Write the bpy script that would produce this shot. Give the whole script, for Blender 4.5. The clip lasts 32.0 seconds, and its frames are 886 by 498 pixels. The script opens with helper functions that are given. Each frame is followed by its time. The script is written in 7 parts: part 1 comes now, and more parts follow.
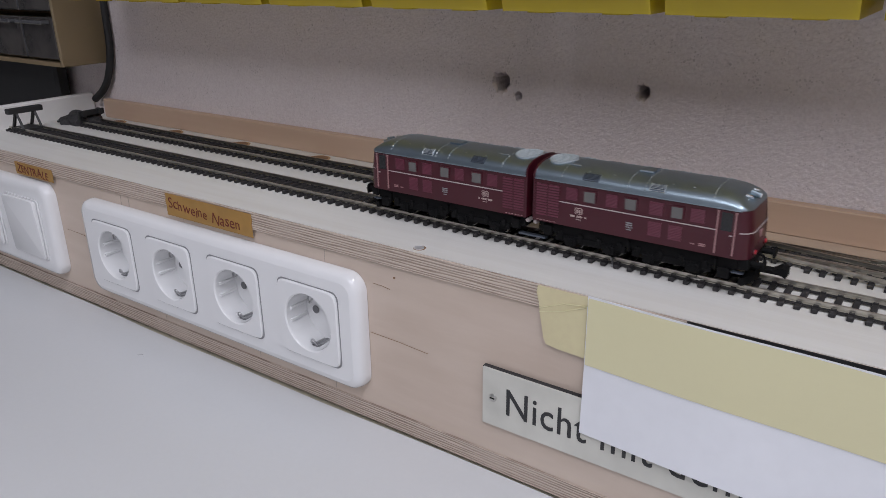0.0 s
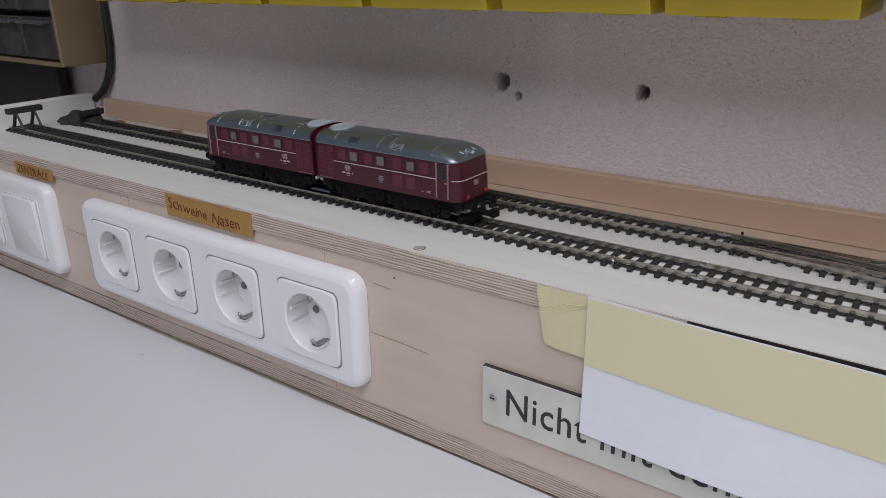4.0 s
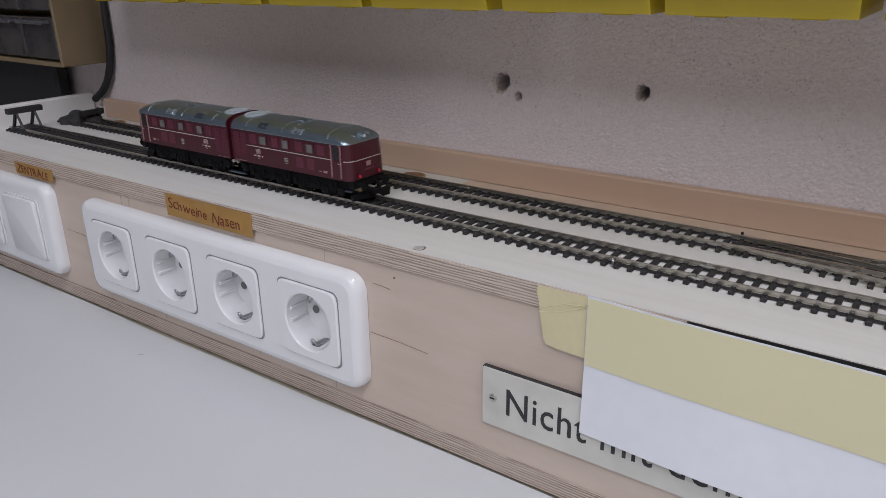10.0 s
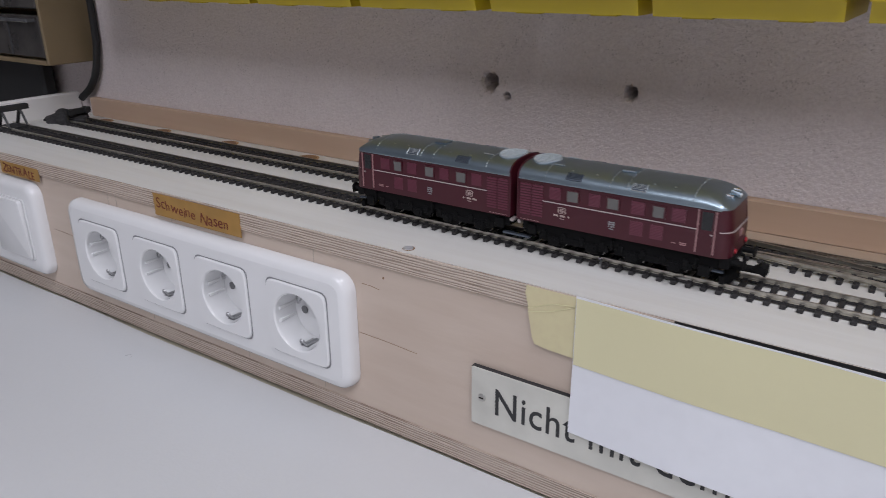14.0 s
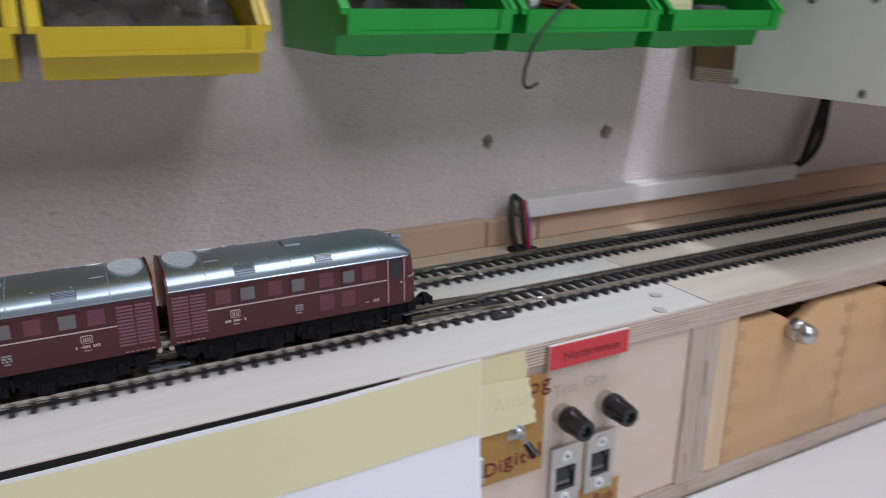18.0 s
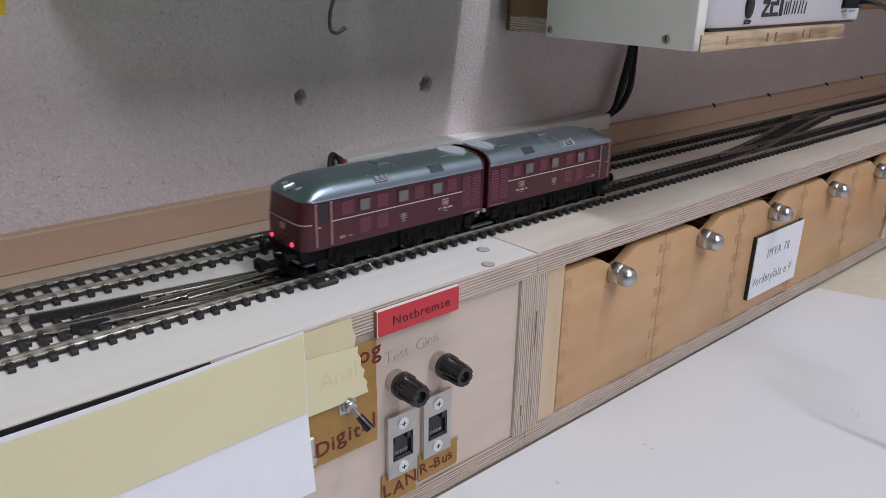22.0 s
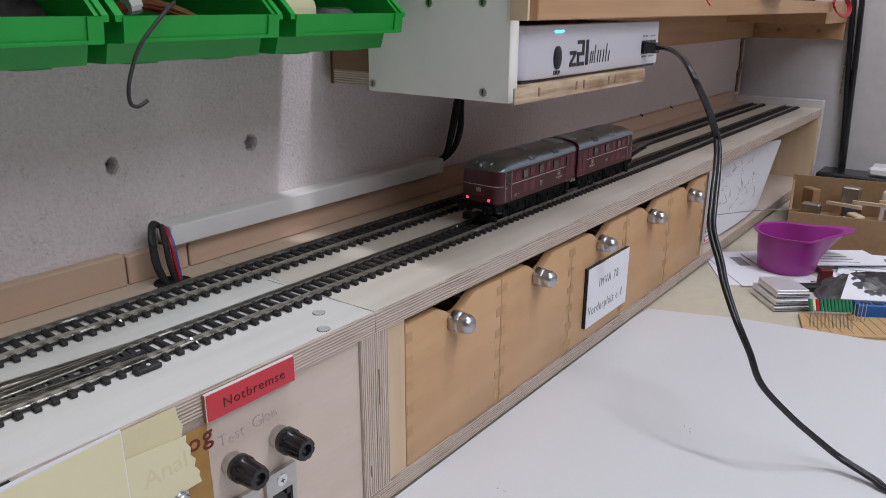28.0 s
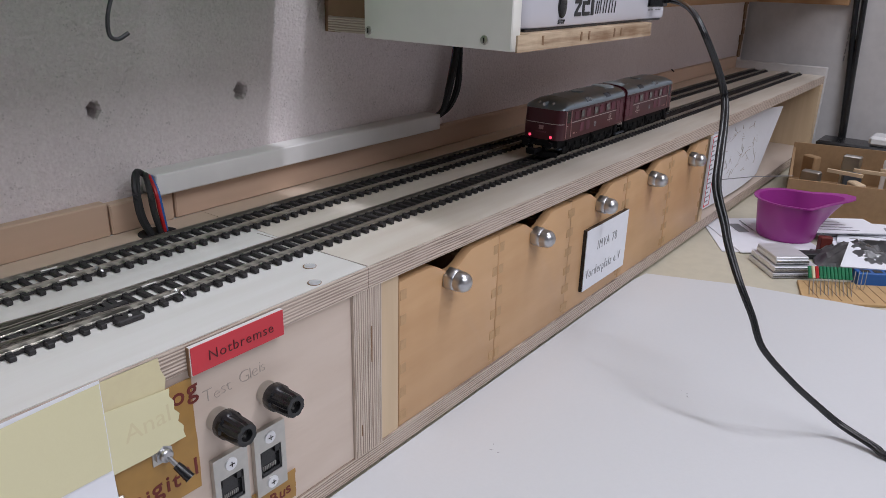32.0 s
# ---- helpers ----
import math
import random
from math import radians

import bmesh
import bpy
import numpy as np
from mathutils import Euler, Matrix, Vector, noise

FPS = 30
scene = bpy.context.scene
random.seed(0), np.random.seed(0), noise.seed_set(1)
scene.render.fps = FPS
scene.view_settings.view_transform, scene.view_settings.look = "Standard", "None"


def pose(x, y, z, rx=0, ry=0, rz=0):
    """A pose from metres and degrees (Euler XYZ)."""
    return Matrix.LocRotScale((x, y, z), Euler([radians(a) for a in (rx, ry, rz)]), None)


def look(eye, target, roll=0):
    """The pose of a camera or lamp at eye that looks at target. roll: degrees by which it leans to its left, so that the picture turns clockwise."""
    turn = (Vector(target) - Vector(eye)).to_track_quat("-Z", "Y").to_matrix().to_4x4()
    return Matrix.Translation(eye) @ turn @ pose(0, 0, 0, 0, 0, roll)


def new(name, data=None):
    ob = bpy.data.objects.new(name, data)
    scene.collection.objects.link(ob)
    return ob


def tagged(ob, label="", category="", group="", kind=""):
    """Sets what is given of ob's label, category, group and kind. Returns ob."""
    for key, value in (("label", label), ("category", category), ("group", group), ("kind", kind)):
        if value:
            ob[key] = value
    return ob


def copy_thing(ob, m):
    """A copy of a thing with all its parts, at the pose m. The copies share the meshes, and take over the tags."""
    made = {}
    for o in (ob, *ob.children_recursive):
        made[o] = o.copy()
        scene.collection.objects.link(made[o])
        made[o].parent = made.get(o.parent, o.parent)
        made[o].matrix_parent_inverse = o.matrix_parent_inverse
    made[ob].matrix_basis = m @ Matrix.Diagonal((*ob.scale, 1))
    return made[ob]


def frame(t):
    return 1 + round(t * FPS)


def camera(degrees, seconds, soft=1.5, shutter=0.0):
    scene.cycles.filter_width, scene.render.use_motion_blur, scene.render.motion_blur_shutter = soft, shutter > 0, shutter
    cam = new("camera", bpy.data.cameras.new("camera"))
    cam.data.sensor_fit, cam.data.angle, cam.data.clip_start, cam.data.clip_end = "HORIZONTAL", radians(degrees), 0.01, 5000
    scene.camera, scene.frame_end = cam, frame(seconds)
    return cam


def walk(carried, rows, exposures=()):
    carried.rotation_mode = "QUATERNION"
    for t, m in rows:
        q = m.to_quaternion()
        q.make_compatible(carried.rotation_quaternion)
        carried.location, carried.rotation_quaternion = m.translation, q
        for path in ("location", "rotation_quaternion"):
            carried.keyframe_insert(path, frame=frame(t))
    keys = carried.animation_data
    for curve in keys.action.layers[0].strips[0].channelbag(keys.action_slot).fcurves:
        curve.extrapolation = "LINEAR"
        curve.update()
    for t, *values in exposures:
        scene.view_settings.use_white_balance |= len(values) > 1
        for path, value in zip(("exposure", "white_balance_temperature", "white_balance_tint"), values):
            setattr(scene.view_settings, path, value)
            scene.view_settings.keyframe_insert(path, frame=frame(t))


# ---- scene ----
cam = camera(61.61, 32.0, soft=0.65, shutter=0.65)


def eye_row(x, y, z, yaw, pitch, roll):
    return pose(x, y, z) @ pose(0, 0, 0, 0, 0, yaw) @ pose(0, 0, 0, 90 + pitch) @ pose(0, 0, 0, 0, 0, roll)


PATH = (
    (0, 0.5212, -0.2961, 0.2664, 35.46, -21.03, -0.85),
    (13.5, 0.5212, -0.2961, 0.2664, 35.46, -21.03, -0.85),
    (15.5, 0.5368, -0.2941, 0.2813, 19.00, -20.42, 0.78),
    (16, 0.5528, -0.2805, 0.2852, 8.35, -19.21, 0.58),
    (16.5, 0.5525, -0.2767, 0.2792, -4.68, -18.90, 1.29),
    (17, 0.5590, -0.2677, 0.2775, -14.03, -18.63, 1.11),
    (17.5, 0.5647, -0.2621, 0.2721, -21.25, -17.21, 0.77),
    (18, 0.5760, -0.2576, 0.2699, -27.70, -18.15, 0.34),
    (18.5, 0.5851, -0.2542, 0.2706, -34.11, -18.79, -0.04),
    (19, 0.5919, -0.2543, 0.2675, -38.59, -18.97, -0.18),
    (19.5, 0.5965, -0.2506, 0.2650, -40.43, -19.52, -0.60),
    (20, 0.5942, -0.2448, 0.2609, -40.91, -20.21, 0.67),
    (20.5, 0.5946, -0.2424, 0.2602, -41.09, -20.69, 1.04),
    (24.5, 0.5946, -0.2424, 0.2602, -41.09, -20.69, 1.04),
    (26.5, 0.5933, -0.2451, 0.2790, -44.85, -19.84, 1.64),
    (27, 0.6010, -0.2486, 0.2816, -49.64, -18.07, 0.40),
    (27.5, 0.6062, -0.2482, 0.2785, -52.29, -17.82, 0.40),
    (28, 0.6103, -0.2462, 0.2734, -52.45, -18.24, 0.26),
    (28.5, 0.6138, -0.2461, 0.2684, -52.49, -18.76, 0.28),
    (29, 0.6170, -0.2458, 0.2675, -52.62, -19.53, 0.03),
    (29.5, 0.6181, -0.2433, 0.2657, -52.70, -19.75, 0.31),
    (30, 0.6181, -0.2417, 0.2647, -52.84, -19.97, 0.59),
    (30.5, 0.6184, -0.2404, 0.2634, -52.89, -20.17, 0.88),
    (31, 0.6182, -0.2384, 0.2623, -53.06, -20.44, 1.22),
    (31.5, 0.6184, -0.2365, 0.2615, -53.23, -20.60, 1.48),
    (32, 0.6185, -0.2372, 0.2616, -53.13, -20.69, 1.44),
)
walk(cam, [(row[0], eye_row(*row[1:])) for row in PATH], exposures=((0, -0.05), (13.5, -0.05), (16, 0.0), (18, 0.05), (19.5, 0.02), (21, 0.0), (32, -0.03)))

# ---- light ----
world = bpy.data.worlds.new("room_air")
scene.world = world
world.use_nodes = True
world.node_tree.nodes["Background"].inputs[0].default_value = (0.9, 0.95, 1.0, 1)
world.node_tree.nodes["Background"].inputs[1].default_value = 0.02
scene.view_settings.exposure = 0.0


def area_lamp(name, eye, target, sx, sy, watts, colour):
    data = bpy.data.lights.new(name, "AREA")
    data.shape, data.size, data.size_y, data.energy, data.color = "RECTANGLE", sx, sy, watts, colour
    ob = new(name, data)
    ob.matrix_world = look(eye, target)
    return tagged(ob, "cool white unseen light over the workbench", "ceiling light", kind="structure")


# the ceiling strip light over the workbench
area_lamp("ceiling_light_1", (1.20, -0.62, 2.06), (1.20, -0.62, 0), 0.10, 1.15, 19.5, (0.95, 0.965, 1.08))
# added fill well below the ceiling, for the wall and the fronts
area_lamp("ceiling_light_2", (0.66, -1.15, 1.22), (0.66, -0.90, 0), 1.1, 0.70, 12.6, (0.95, 0.965, 1.07))


# ---- materials ----
def rgb(c):
    return (c[0], c[1], c[2], 1)


def material(name, colour, rough=0.5, metal=0.0, grain=0.0, scale=200.0, stretch=(1, 1, 1), second=None, blotch=0.0,
             blotch_scale=8.0, bump=0.0, bump_scale=400.0, spec=0.5, emit=None, emit_strength=0.0, coat=0.0, random_tone=0.0):
    """A surface with grain at one scale, blotches at a larger one and a fine relief."""
    m = bpy.data.materials.new(name)
    m.use_nodes = True
    nt = m.node_tree
    n, l = nt.nodes, nt.links
    b = n["Principled BSDF"]
    b.inputs["Roughness"].default_value, b.inputs["Metallic"].default_value = rough, metal
    b.inputs["Specular IOR Level"].default_value = spec
    b.inputs["Coat Weight"].default_value = coat
    b.inputs["Base Color"].default_value = rgb(colour)
    if emit:
        b.inputs["Emission Color"].default_value = rgb(emit)
        b.inputs["Emission Strength"].default_value = emit_strength
    co = n.new("ShaderNodeTexCoord")
    out = None
    if grain or blotch or random_tone:
        mp = n.new("ShaderNodeMapping")
        mp.inputs["Scale"].default_value = stretch
        l.new(co.outputs["Object"], mp.inputs["Vector"])
        t1 = n.new("ShaderNodeTexNoise")
        t1.inputs["Scale"].default_value, t1.inputs["Detail"].default_value = scale, 5
        l.new(mp.outputs[0], t1.inputs["Vector"])
        t2 = n.new("ShaderNodeTexNoise")
        t2.inputs["Scale"].default_value, t2.inputs["Detail"].default_value = blotch_scale, 3
        l.new(co.outputs["Object"], t2.inputs["Vector"])
        mix = n.new("ShaderNodeMix")
        mix.data_type = "RGBA"
        mix.inputs[6].default_value = rgb(colour)
        mix.inputs[7].default_value = rgb(second or [v * 0.6 for v in colour])
        r1 = n.new("ShaderNodeMapRange")
        r1.inputs[1].default_value, r1.inputs[2].default_value = 0.38, 0.68
        r1.inputs[3].default_value, r1.inputs[4].default_value = 0.0, grain
        l.new(t1.outputs[0], r1.inputs[0])
        r2 = n.new("ShaderNodeMapRange")
        r2.inputs[1].default_value, r2.inputs[2].default_value = 0.35, 0.7
        r2.inputs[3].default_value, r2.inputs[4].default_value = 0.0, blotch
        l.new(t2.outputs[0], r2.inputs[0])
        add = n.new("ShaderNodeMath")
        add.operation = "ADD"
        add.use_clamp = True
        l.new(r1.outputs[0], add.inputs[0])
        l.new(r2.outputs[0], add.inputs[1])
        last = add
        if random_tone:
            oi = n.new("ShaderNodeObjectInfo")
            mul = n.new("ShaderNodeMath")
            mul.operation = "MULTIPLY_ADD"
            mul.use_clamp = True
            l.new(oi.outputs["Random"], mul.inputs[0])
            mul.inputs[1].default_value = random_tone
            l.new(add.outputs[0], mul.inputs[2])
            last = mul
        l.new(last.outputs[0], mix.inputs[0])
        l.new(mix.outputs[2], b.inputs["Base Color"])
        out = mix
    if bump:
        t3 = n.new("ShaderNodeTexNoise")
        t3.inputs["Scale"].default_value, t3.inputs["Detail"].default_value = bump_scale, 6
        mp3 = n.new("ShaderNodeMapping")
        mp3.inputs["Scale"].default_value = stretch
        l.new(co.outputs["Object"], mp3.inputs["Vector"])
        l.new(mp3.outputs[0], t3.inputs["Vector"])
        bp = n.new("ShaderNodeBump")
        bp.inputs["Strength"].default_value, bp.inputs["Distance"].default_value = bump, 0.0018
        l.new(t3.outputs[0], bp.inputs["Height"])
        l.new(bp.outputs[0], b.inputs["Normal"])
    return m


def ply_edge(name, axis, layers):
    """The layered edge of plywood: alternating pale and dark plies along an axis, roughened along the run."""
    m = bpy.data.materials.new(name)
    m.use_nodes = True
    n, l = m.node_tree.nodes, m.node_tree.links
    b = n["Principled BSDF"]
    b.inputs["Roughness"].default_value = 0.75
    co = n.new("ShaderNodeTexCoord")
    sep = n.new("ShaderNodeSeparateXYZ")
    wob = n.new("ShaderNodeTexNoise")
    wob.inputs["Scale"].default_value, wob.inputs["Detail"].default_value = 60, 5
    mp = n.new("ShaderNodeMapping")
    mp.inputs["Scale"].default_value = (0.4, 1, 8) if axis == 2 else (8, 1, 0.4)
    l.new(co.outputs["Object"], sep.inputs[0])
    l.new(co.outputs["Object"], mp.inputs[0])
    l.new(mp.outputs[0], wob.inputs["Vector"])
    add = n.new("ShaderNodeMath")
    add.operation = "MULTIPLY_ADD"
    l.new(wob.outputs[0], add.inputs[0])
    add.inputs[1].default_value = 0.0022
    l.new(sep.outputs[axis], add.inputs[2])
    mul = n.new("ShaderNodeMath")
    mul.operation = "MULTIPLY"
    mul.inputs[1].default_value = layers * 2 * math.pi
    l.new(add.outputs[0], mul.inputs[0])
    sn = n.new("ShaderNodeMath")
    sn.operation = "SINE"
    l.new(mul.outputs[0], sn.inputs[0])
    ramp = n.new("ShaderNodeValToRGB")
    e = ramp.color_ramp.elements
    e[0].position, e[0].color = 0.22, (0.27, 0.20, 0.155, 1)
    e[1].position, e[1].color = 0.60, (0.60, 0.50, 0.42, 1)
    mr = n.new("ShaderNodeMapRange")
    mr.inputs[1].default_value = -1
    l.new(sn.outputs[0], mr.inputs[0])
    l.new(mr.outputs[0], ramp.inputs[0])
    big = n.new("ShaderNodeTexNoise")
    big.inputs["Scale"].default_value, big.inputs["Detail"].default_value = 25, 4
    l.new(co.outputs["Object"], big.inputs["Vector"])
    mx = n.new("ShaderNodeMix")
    mx.data_type = "RGBA"
    mx.inputs[7].default_value = (0.54, 0.45, 0.38, 1)
    r2 = n.new("ShaderNodeMapRange")
    r2.inputs[1].default_value, r2.inputs[2].default_value = 0.35, 0.75
    r2.inputs[4].default_value = 0.8
    l.new(big.outputs[0], r2.inputs[0])
    l.new(r2.outputs[0], mx.inputs[0])
    l.new(ramp.outputs[0], mx.inputs[6])
    l.new(mx.outputs[2], b.inputs["Base Color"])
    bp = n.new("ShaderNodeBump")
    bp.inputs["Strength"].default_value, bp.inputs["Distance"].default_value = 0.5, 0.0006
    l.new(mr.outputs[0], bp.inputs["Height"])
    l.new(bp.outputs[0], b.inputs["Normal"])
    return m


def plaster(name):
    """Rough painted plaster: a fine grain, soft stains and scattered dark pits."""
    m = material(name, (0.80, 0.725, 0.72), 0.95, grain=0.42, scale=640, second=(0.61, 0.53, 0.525), blotch=0.22, blotch_scale=7, spec=0.1)
    n, l = m.node_tree.nodes, m.node_tree.links
    shader = n["Principled BSDF"]
    co = n.new("ShaderNodeTexCoord")
    cells = n.new("ShaderNodeTexVoronoi")
    cells.inputs["Scale"].default_value = 520
    l.new(co.outputs["Object"], cells.inputs["Vector"])
    where = n.new("ShaderNodeTexNoise")
    where.inputs["Scale"].default_value, where.inputs["Detail"].default_value = 150, 4
    l.new(co.outputs["Object"], where.inputs["Vector"])
    size = n.new("ShaderNodeMapRange")
    size.inputs[1].default_value, size.inputs[2].default_value, size.inputs[3].default_value, size.inputs[4].default_value = 0.46, 0.72, 0.0, 0.40
    l.new(where.outputs[0], size.inputs[0])
    pit = n.new("ShaderNodeMath")
    pit.operation = "LESS_THAN"
    l.new(cells.outputs["Distance"], pit.inputs[0])
    l.new(size.outputs[0], pit.inputs[1])
    part_dark = n.new("ShaderNodeMath")
    part_dark.operation = "MULTIPLY"
    part_dark.inputs[1].default_value = 0.27
    l.new(pit.outputs[0], part_dark.inputs[0])
    mix = n.new("ShaderNodeMix")
    mix.data_type = "RGBA"
    l.new(part_dark.outputs[0], mix.inputs[0])
    l.new(shader.inputs["Base Color"].links[0].from_socket, mix.inputs[6])
    mix.inputs[7].default_value = (0.26, 0.21, 0.20, 1)
    l.new(mix.outputs[2], shader.inputs["Base Color"])
    relief = n.new("ShaderNodeTexNoise")
    relief.inputs["Scale"].default_value, relief.inputs["Detail"].default_value = 520, 4
    l.new(co.outputs["Object"], relief.inputs["Vector"])
    less = n.new("ShaderNodeMath")
    less.operation = "SUBTRACT"
    l.new(relief.outputs[0], less.inputs[0])
    l.new(part_dark.outputs[0], less.inputs[1])
    bump = n.new("ShaderNodeBump")
    bump.inputs["Strength"].default_value, bump.inputs["Distance"].default_value = 1.0, 0.0013
    l.new(less.outputs[0], bump.inputs["Height"])
    l.new(bump.outputs[0], shader.inputs["Normal"])
    return m


PLASTER = plaster("plaster")
ROOM_WALL = material("room_wall", (0.72, 0.71, 0.70), 0.9, grain=0.1, scale=30)
SIDE_WALL = material("side_wall", (0.62, 0.60, 0.595), 0.8, grain=0.15, scale=80, blotch=0.2, blotch_scale=6)
DARK_WALL = material("dark_wall", (0.10, 0.10, 0.105), 0.9, grain=0.2, scale=20)
TABLE_WHITE = material("table_white", (0.645, 0.657, 0.668), 0.42, grain=0.06, scale=300, second=(0.535, 0.535, 0.54), blotch=0.15, blotch_scale=5, bump=0.04, bump_scale=500)
TABLE_CREAM = material("table_cream", (0.60, 0.56, 0.44), 0.55, grain=0.15, scale=90, blotch=0.2)
BOARD_TOP = material("pale_plywood", (0.725, 0.715, 0.685), 0.6, grain=0.35, scale=60, stretch=(0.15, 2.2, 1), second=(0.62, 0.59, 0.54), blotch=0.3, blotch_scale=7, bump=0.12, bump_scale=120)
CASE_TOP = material("cream_plywood", (0.69, 0.645, 0.57), 0.6, grain=0.4, scale=50, stretch=(0.2, 2.0, 1), second=(0.54, 0.465, 0.38), blotch=0.5, blotch_scale=9, bump=0.12, bump_scale=120)
PANEL = material("birch_panel", (0.63, 0.525, 0.445), 0.55, grain=0.4, scale=30, stretch=(0.5, 1, 2.5), second=(0.53, 0.42, 0.34), blotch=0.35, blotch_scale=6, bump=0.08, bump_scale=160)
PLY_Z = ply_edge("plywood_edge", 2, 620)
PLY_X = ply_edge("plywood_edge_upright", 0, 620)
REAR_WOOD = material("pinkish_rear_wood", (0.66, 0.535, 0.43), 0.55, grain=0.35, scale=40, stretch=(0.15, 2, 1), second=(0.55, 0.42, 0.32), blotch=0.35, blotch_scale=7)
STRIP = material("beech_strip", (0.61, 0.435, 0.32), 0.5, grain=0.35, scale=40, stretch=(0.15, 1, 2.5), second=(0.50, 0.34, 0.235), blotch=0.4, blotch_scale=5)
DRAWER_WOOD = material("oiled_birch", (0.61, 0.38, 0.20), 0.40, grain=0.5, scale=26, stretch=(0.35, 1, 1.8), second=(0.475, 0.27, 0.125), blotch=0.5, blotch_scale=14, bump=0.05, bump_scale=200)
END_GRAIN = material("end_grain", (0.50, 0.315, 0.16), 0.6, grain=0.3, scale=300)
PALE_WOOD = material("pale_pine", (0.64, 0.49, 0.325), 0.55, grain=0.5, scale=45, stretch=(2, 2, 0.15), second=(0.50, 0.36, 0.22))
PINE = material("pine_board", (0.54, 0.34, 0.185), 0.5, grain=0.5, scale=40, stretch=(0.12, 1.5, 2.5), second=(0.39, 0.21, 0.10), blotch=0.3, blotch_scale=10)
BROWN_WOOD = material("brown_wood", (0.26, 0.15, 0.08), 0.7, grain=0.5, scale=50)
WHITE_PLASTIC = material("white_plastic", (0.80, 0.80, 0.805), 0.13, spec=0.5, grain=0.03, scale=40)
WHITE_BOARD = material("white_panel", (0.86, 0.85, 0.785), 0.4, grain=0.06, scale=80, blotch=0.1)
WHITE_PAINT = material("white_paint", (0.76, 0.74, 0.72), 0.5, grain=0.1, scale=60)
PAPER = material("white_paper", (0.80, 0.81, 0.85), 0.85, grain=0.06, scale=120, blotch=0.06)
CREPE = material("masking_tape", (0.71, 0.665, 0.425), 0.7, grain=0.05, scale=400, second=(0.64, 0.59, 0.36), blotch=0.25, blotch_scale=14, bump=0.04, bump_scale=900)
CREPE_THIN = material("masking_tape_on_wood", (0.67, 0.605, 0.37), 0.7, grain=0.2, scale=300, second=(0.58, 0.49, 0.31), blotch=0.3, blotch_scale=40)
BROWN_TAPE = material("brown_tape", (0.40, 0.22, 0.055), 0.5, grain=0.3, scale=90, blotch=0.3, blotch_scale=40)
RED_INK = material("red_ink", (0.135, 0.016, 0.010), 0.6)
PENCIL = material("pencil", (0.40, 0.345, 0.30), 0.8)
SIGN_INK = material("engraved_letters", (0.075, 0.012, 0.014), 0.6)
BLACK_INK = material("black_ink", (0.03, 0.03, 0.032), 0.6)
GREY_INK = material("grey_ink", (0.25, 0.25, 0.26), 0.6)
SIGN_PLATE = material("sign_plate", (0.66, 0.65, 0.59), 0.45, grain=0.2, scale=60, blotch=0.25, blotch_scale=25)
SIGN_RED = material("sign_red", (0.55, 0.03, 0.045), 0.35, grain=0.06, scale=100)
YELLOW = material("yellow_plastic", (0.55, 0.41, 0.013), 0.4, grain=0.08, scale=60, blotch=0.12, blotch_scale=30)
GREEN = material("green_plastic", (0.008, 0.30, 0.035), 0.38, grain=0.08, scale=60, blotch=0.12, blotch_scale=30)
BLACK = material("black_plastic", (0.013, 0.013, 0.0145), 0.24)
BLACK_MATT = material("black_rubber", (0.02, 0.02, 0.021), 0.6, grain=0.2, scale=80)
HEAP = material("model_earth", (0.045, 0.043, 0.045), 0.85, grain=0.6, scale=400, second=(0.015, 0.014, 0.014), bump=0.6, bump_scale=500)
SHUTTER = material("grey_shutter", (0.16, 0.16, 0.165), 0.4)
DARK = material("dark_hole", (0.012, 0.011, 0.01), 0.95)
CHROME = material("steel", (0.52, 0.52, 0.53), 0.30, 1.0, grain=0.15, scale=300, second=(0.32, 0.32, 0.32))
NICKEL = material("brushed_metal", (0.55, 0.54, 0.51), 0.35, 1.0, grain=0.2, scale=200)
RAIL = material("nickel_silver_rail", (0.54, 0.52, 0.47), 0.30, 1.0, grain=0.4, scale=160, second=(0.32, 0.29, 0.25))
SLEEPER = material("sleeper_plastic", (0.017, 0.016, 0.018), 0.65, grain=0.3, scale=600, second=(0.045, 0.04, 0.038), random_tone=0.25)
LOCO_RED = material("crimson_paint", (0.056, 0.0055, 0.0120), 0.32, grain=0.05, scale=200)
# body crimson made paler: light caught by the louvres is in the colour
LOCO_RED_LIGHT = material("crimson_lit_grille", (0.112, 0.023, 0.041), 0.42)
LOCO_ROOF = material("silver_roof_paint", (0.33, 0.405, 0.465), 0.35, 0.92, grain=0.10, scale=250, blotch=0.12, blotch_scale=60)
LOCO_GREY = material("grey_grille", (0.10, 0.12, 0.15), 0.35, 0.6)
LOCO_BLACK = material("loco_black", (0.0045, 0.0045, 0.005), 0.75, spec=0.18)
LINE_WHITE = material("line_white", (0.46, 0.40, 0.39), 0.5)
LINE_PINK = material("line_pink", (0.36, 0.20, 0.20), 0.5)
LOCO_CAB_GLASS = material("cab_glass", (0.014, 0.008, 0.009), 0.18)
LOCO_GLASS = material("loco_window", (0.12, 0.115, 0.11), 0.14, spec=0.6)
RED_LAMP = material("red_lamp", (0.5, 0.01, 0.02), 0.3, emit=(1.0, 0.07, 0.15), emit_strength=1.3)
RED_LAMP_DIM = material("red_lamp_dim", (0.28, 0.012, 0.02), 0.3, emit=(1.0, 0.03, 0.08), emit_strength=0.12)
FAN_MESH = material("pale_mesh", (0.38, 0.42, 0.44), 0.6, grain=0.3, scale=900)
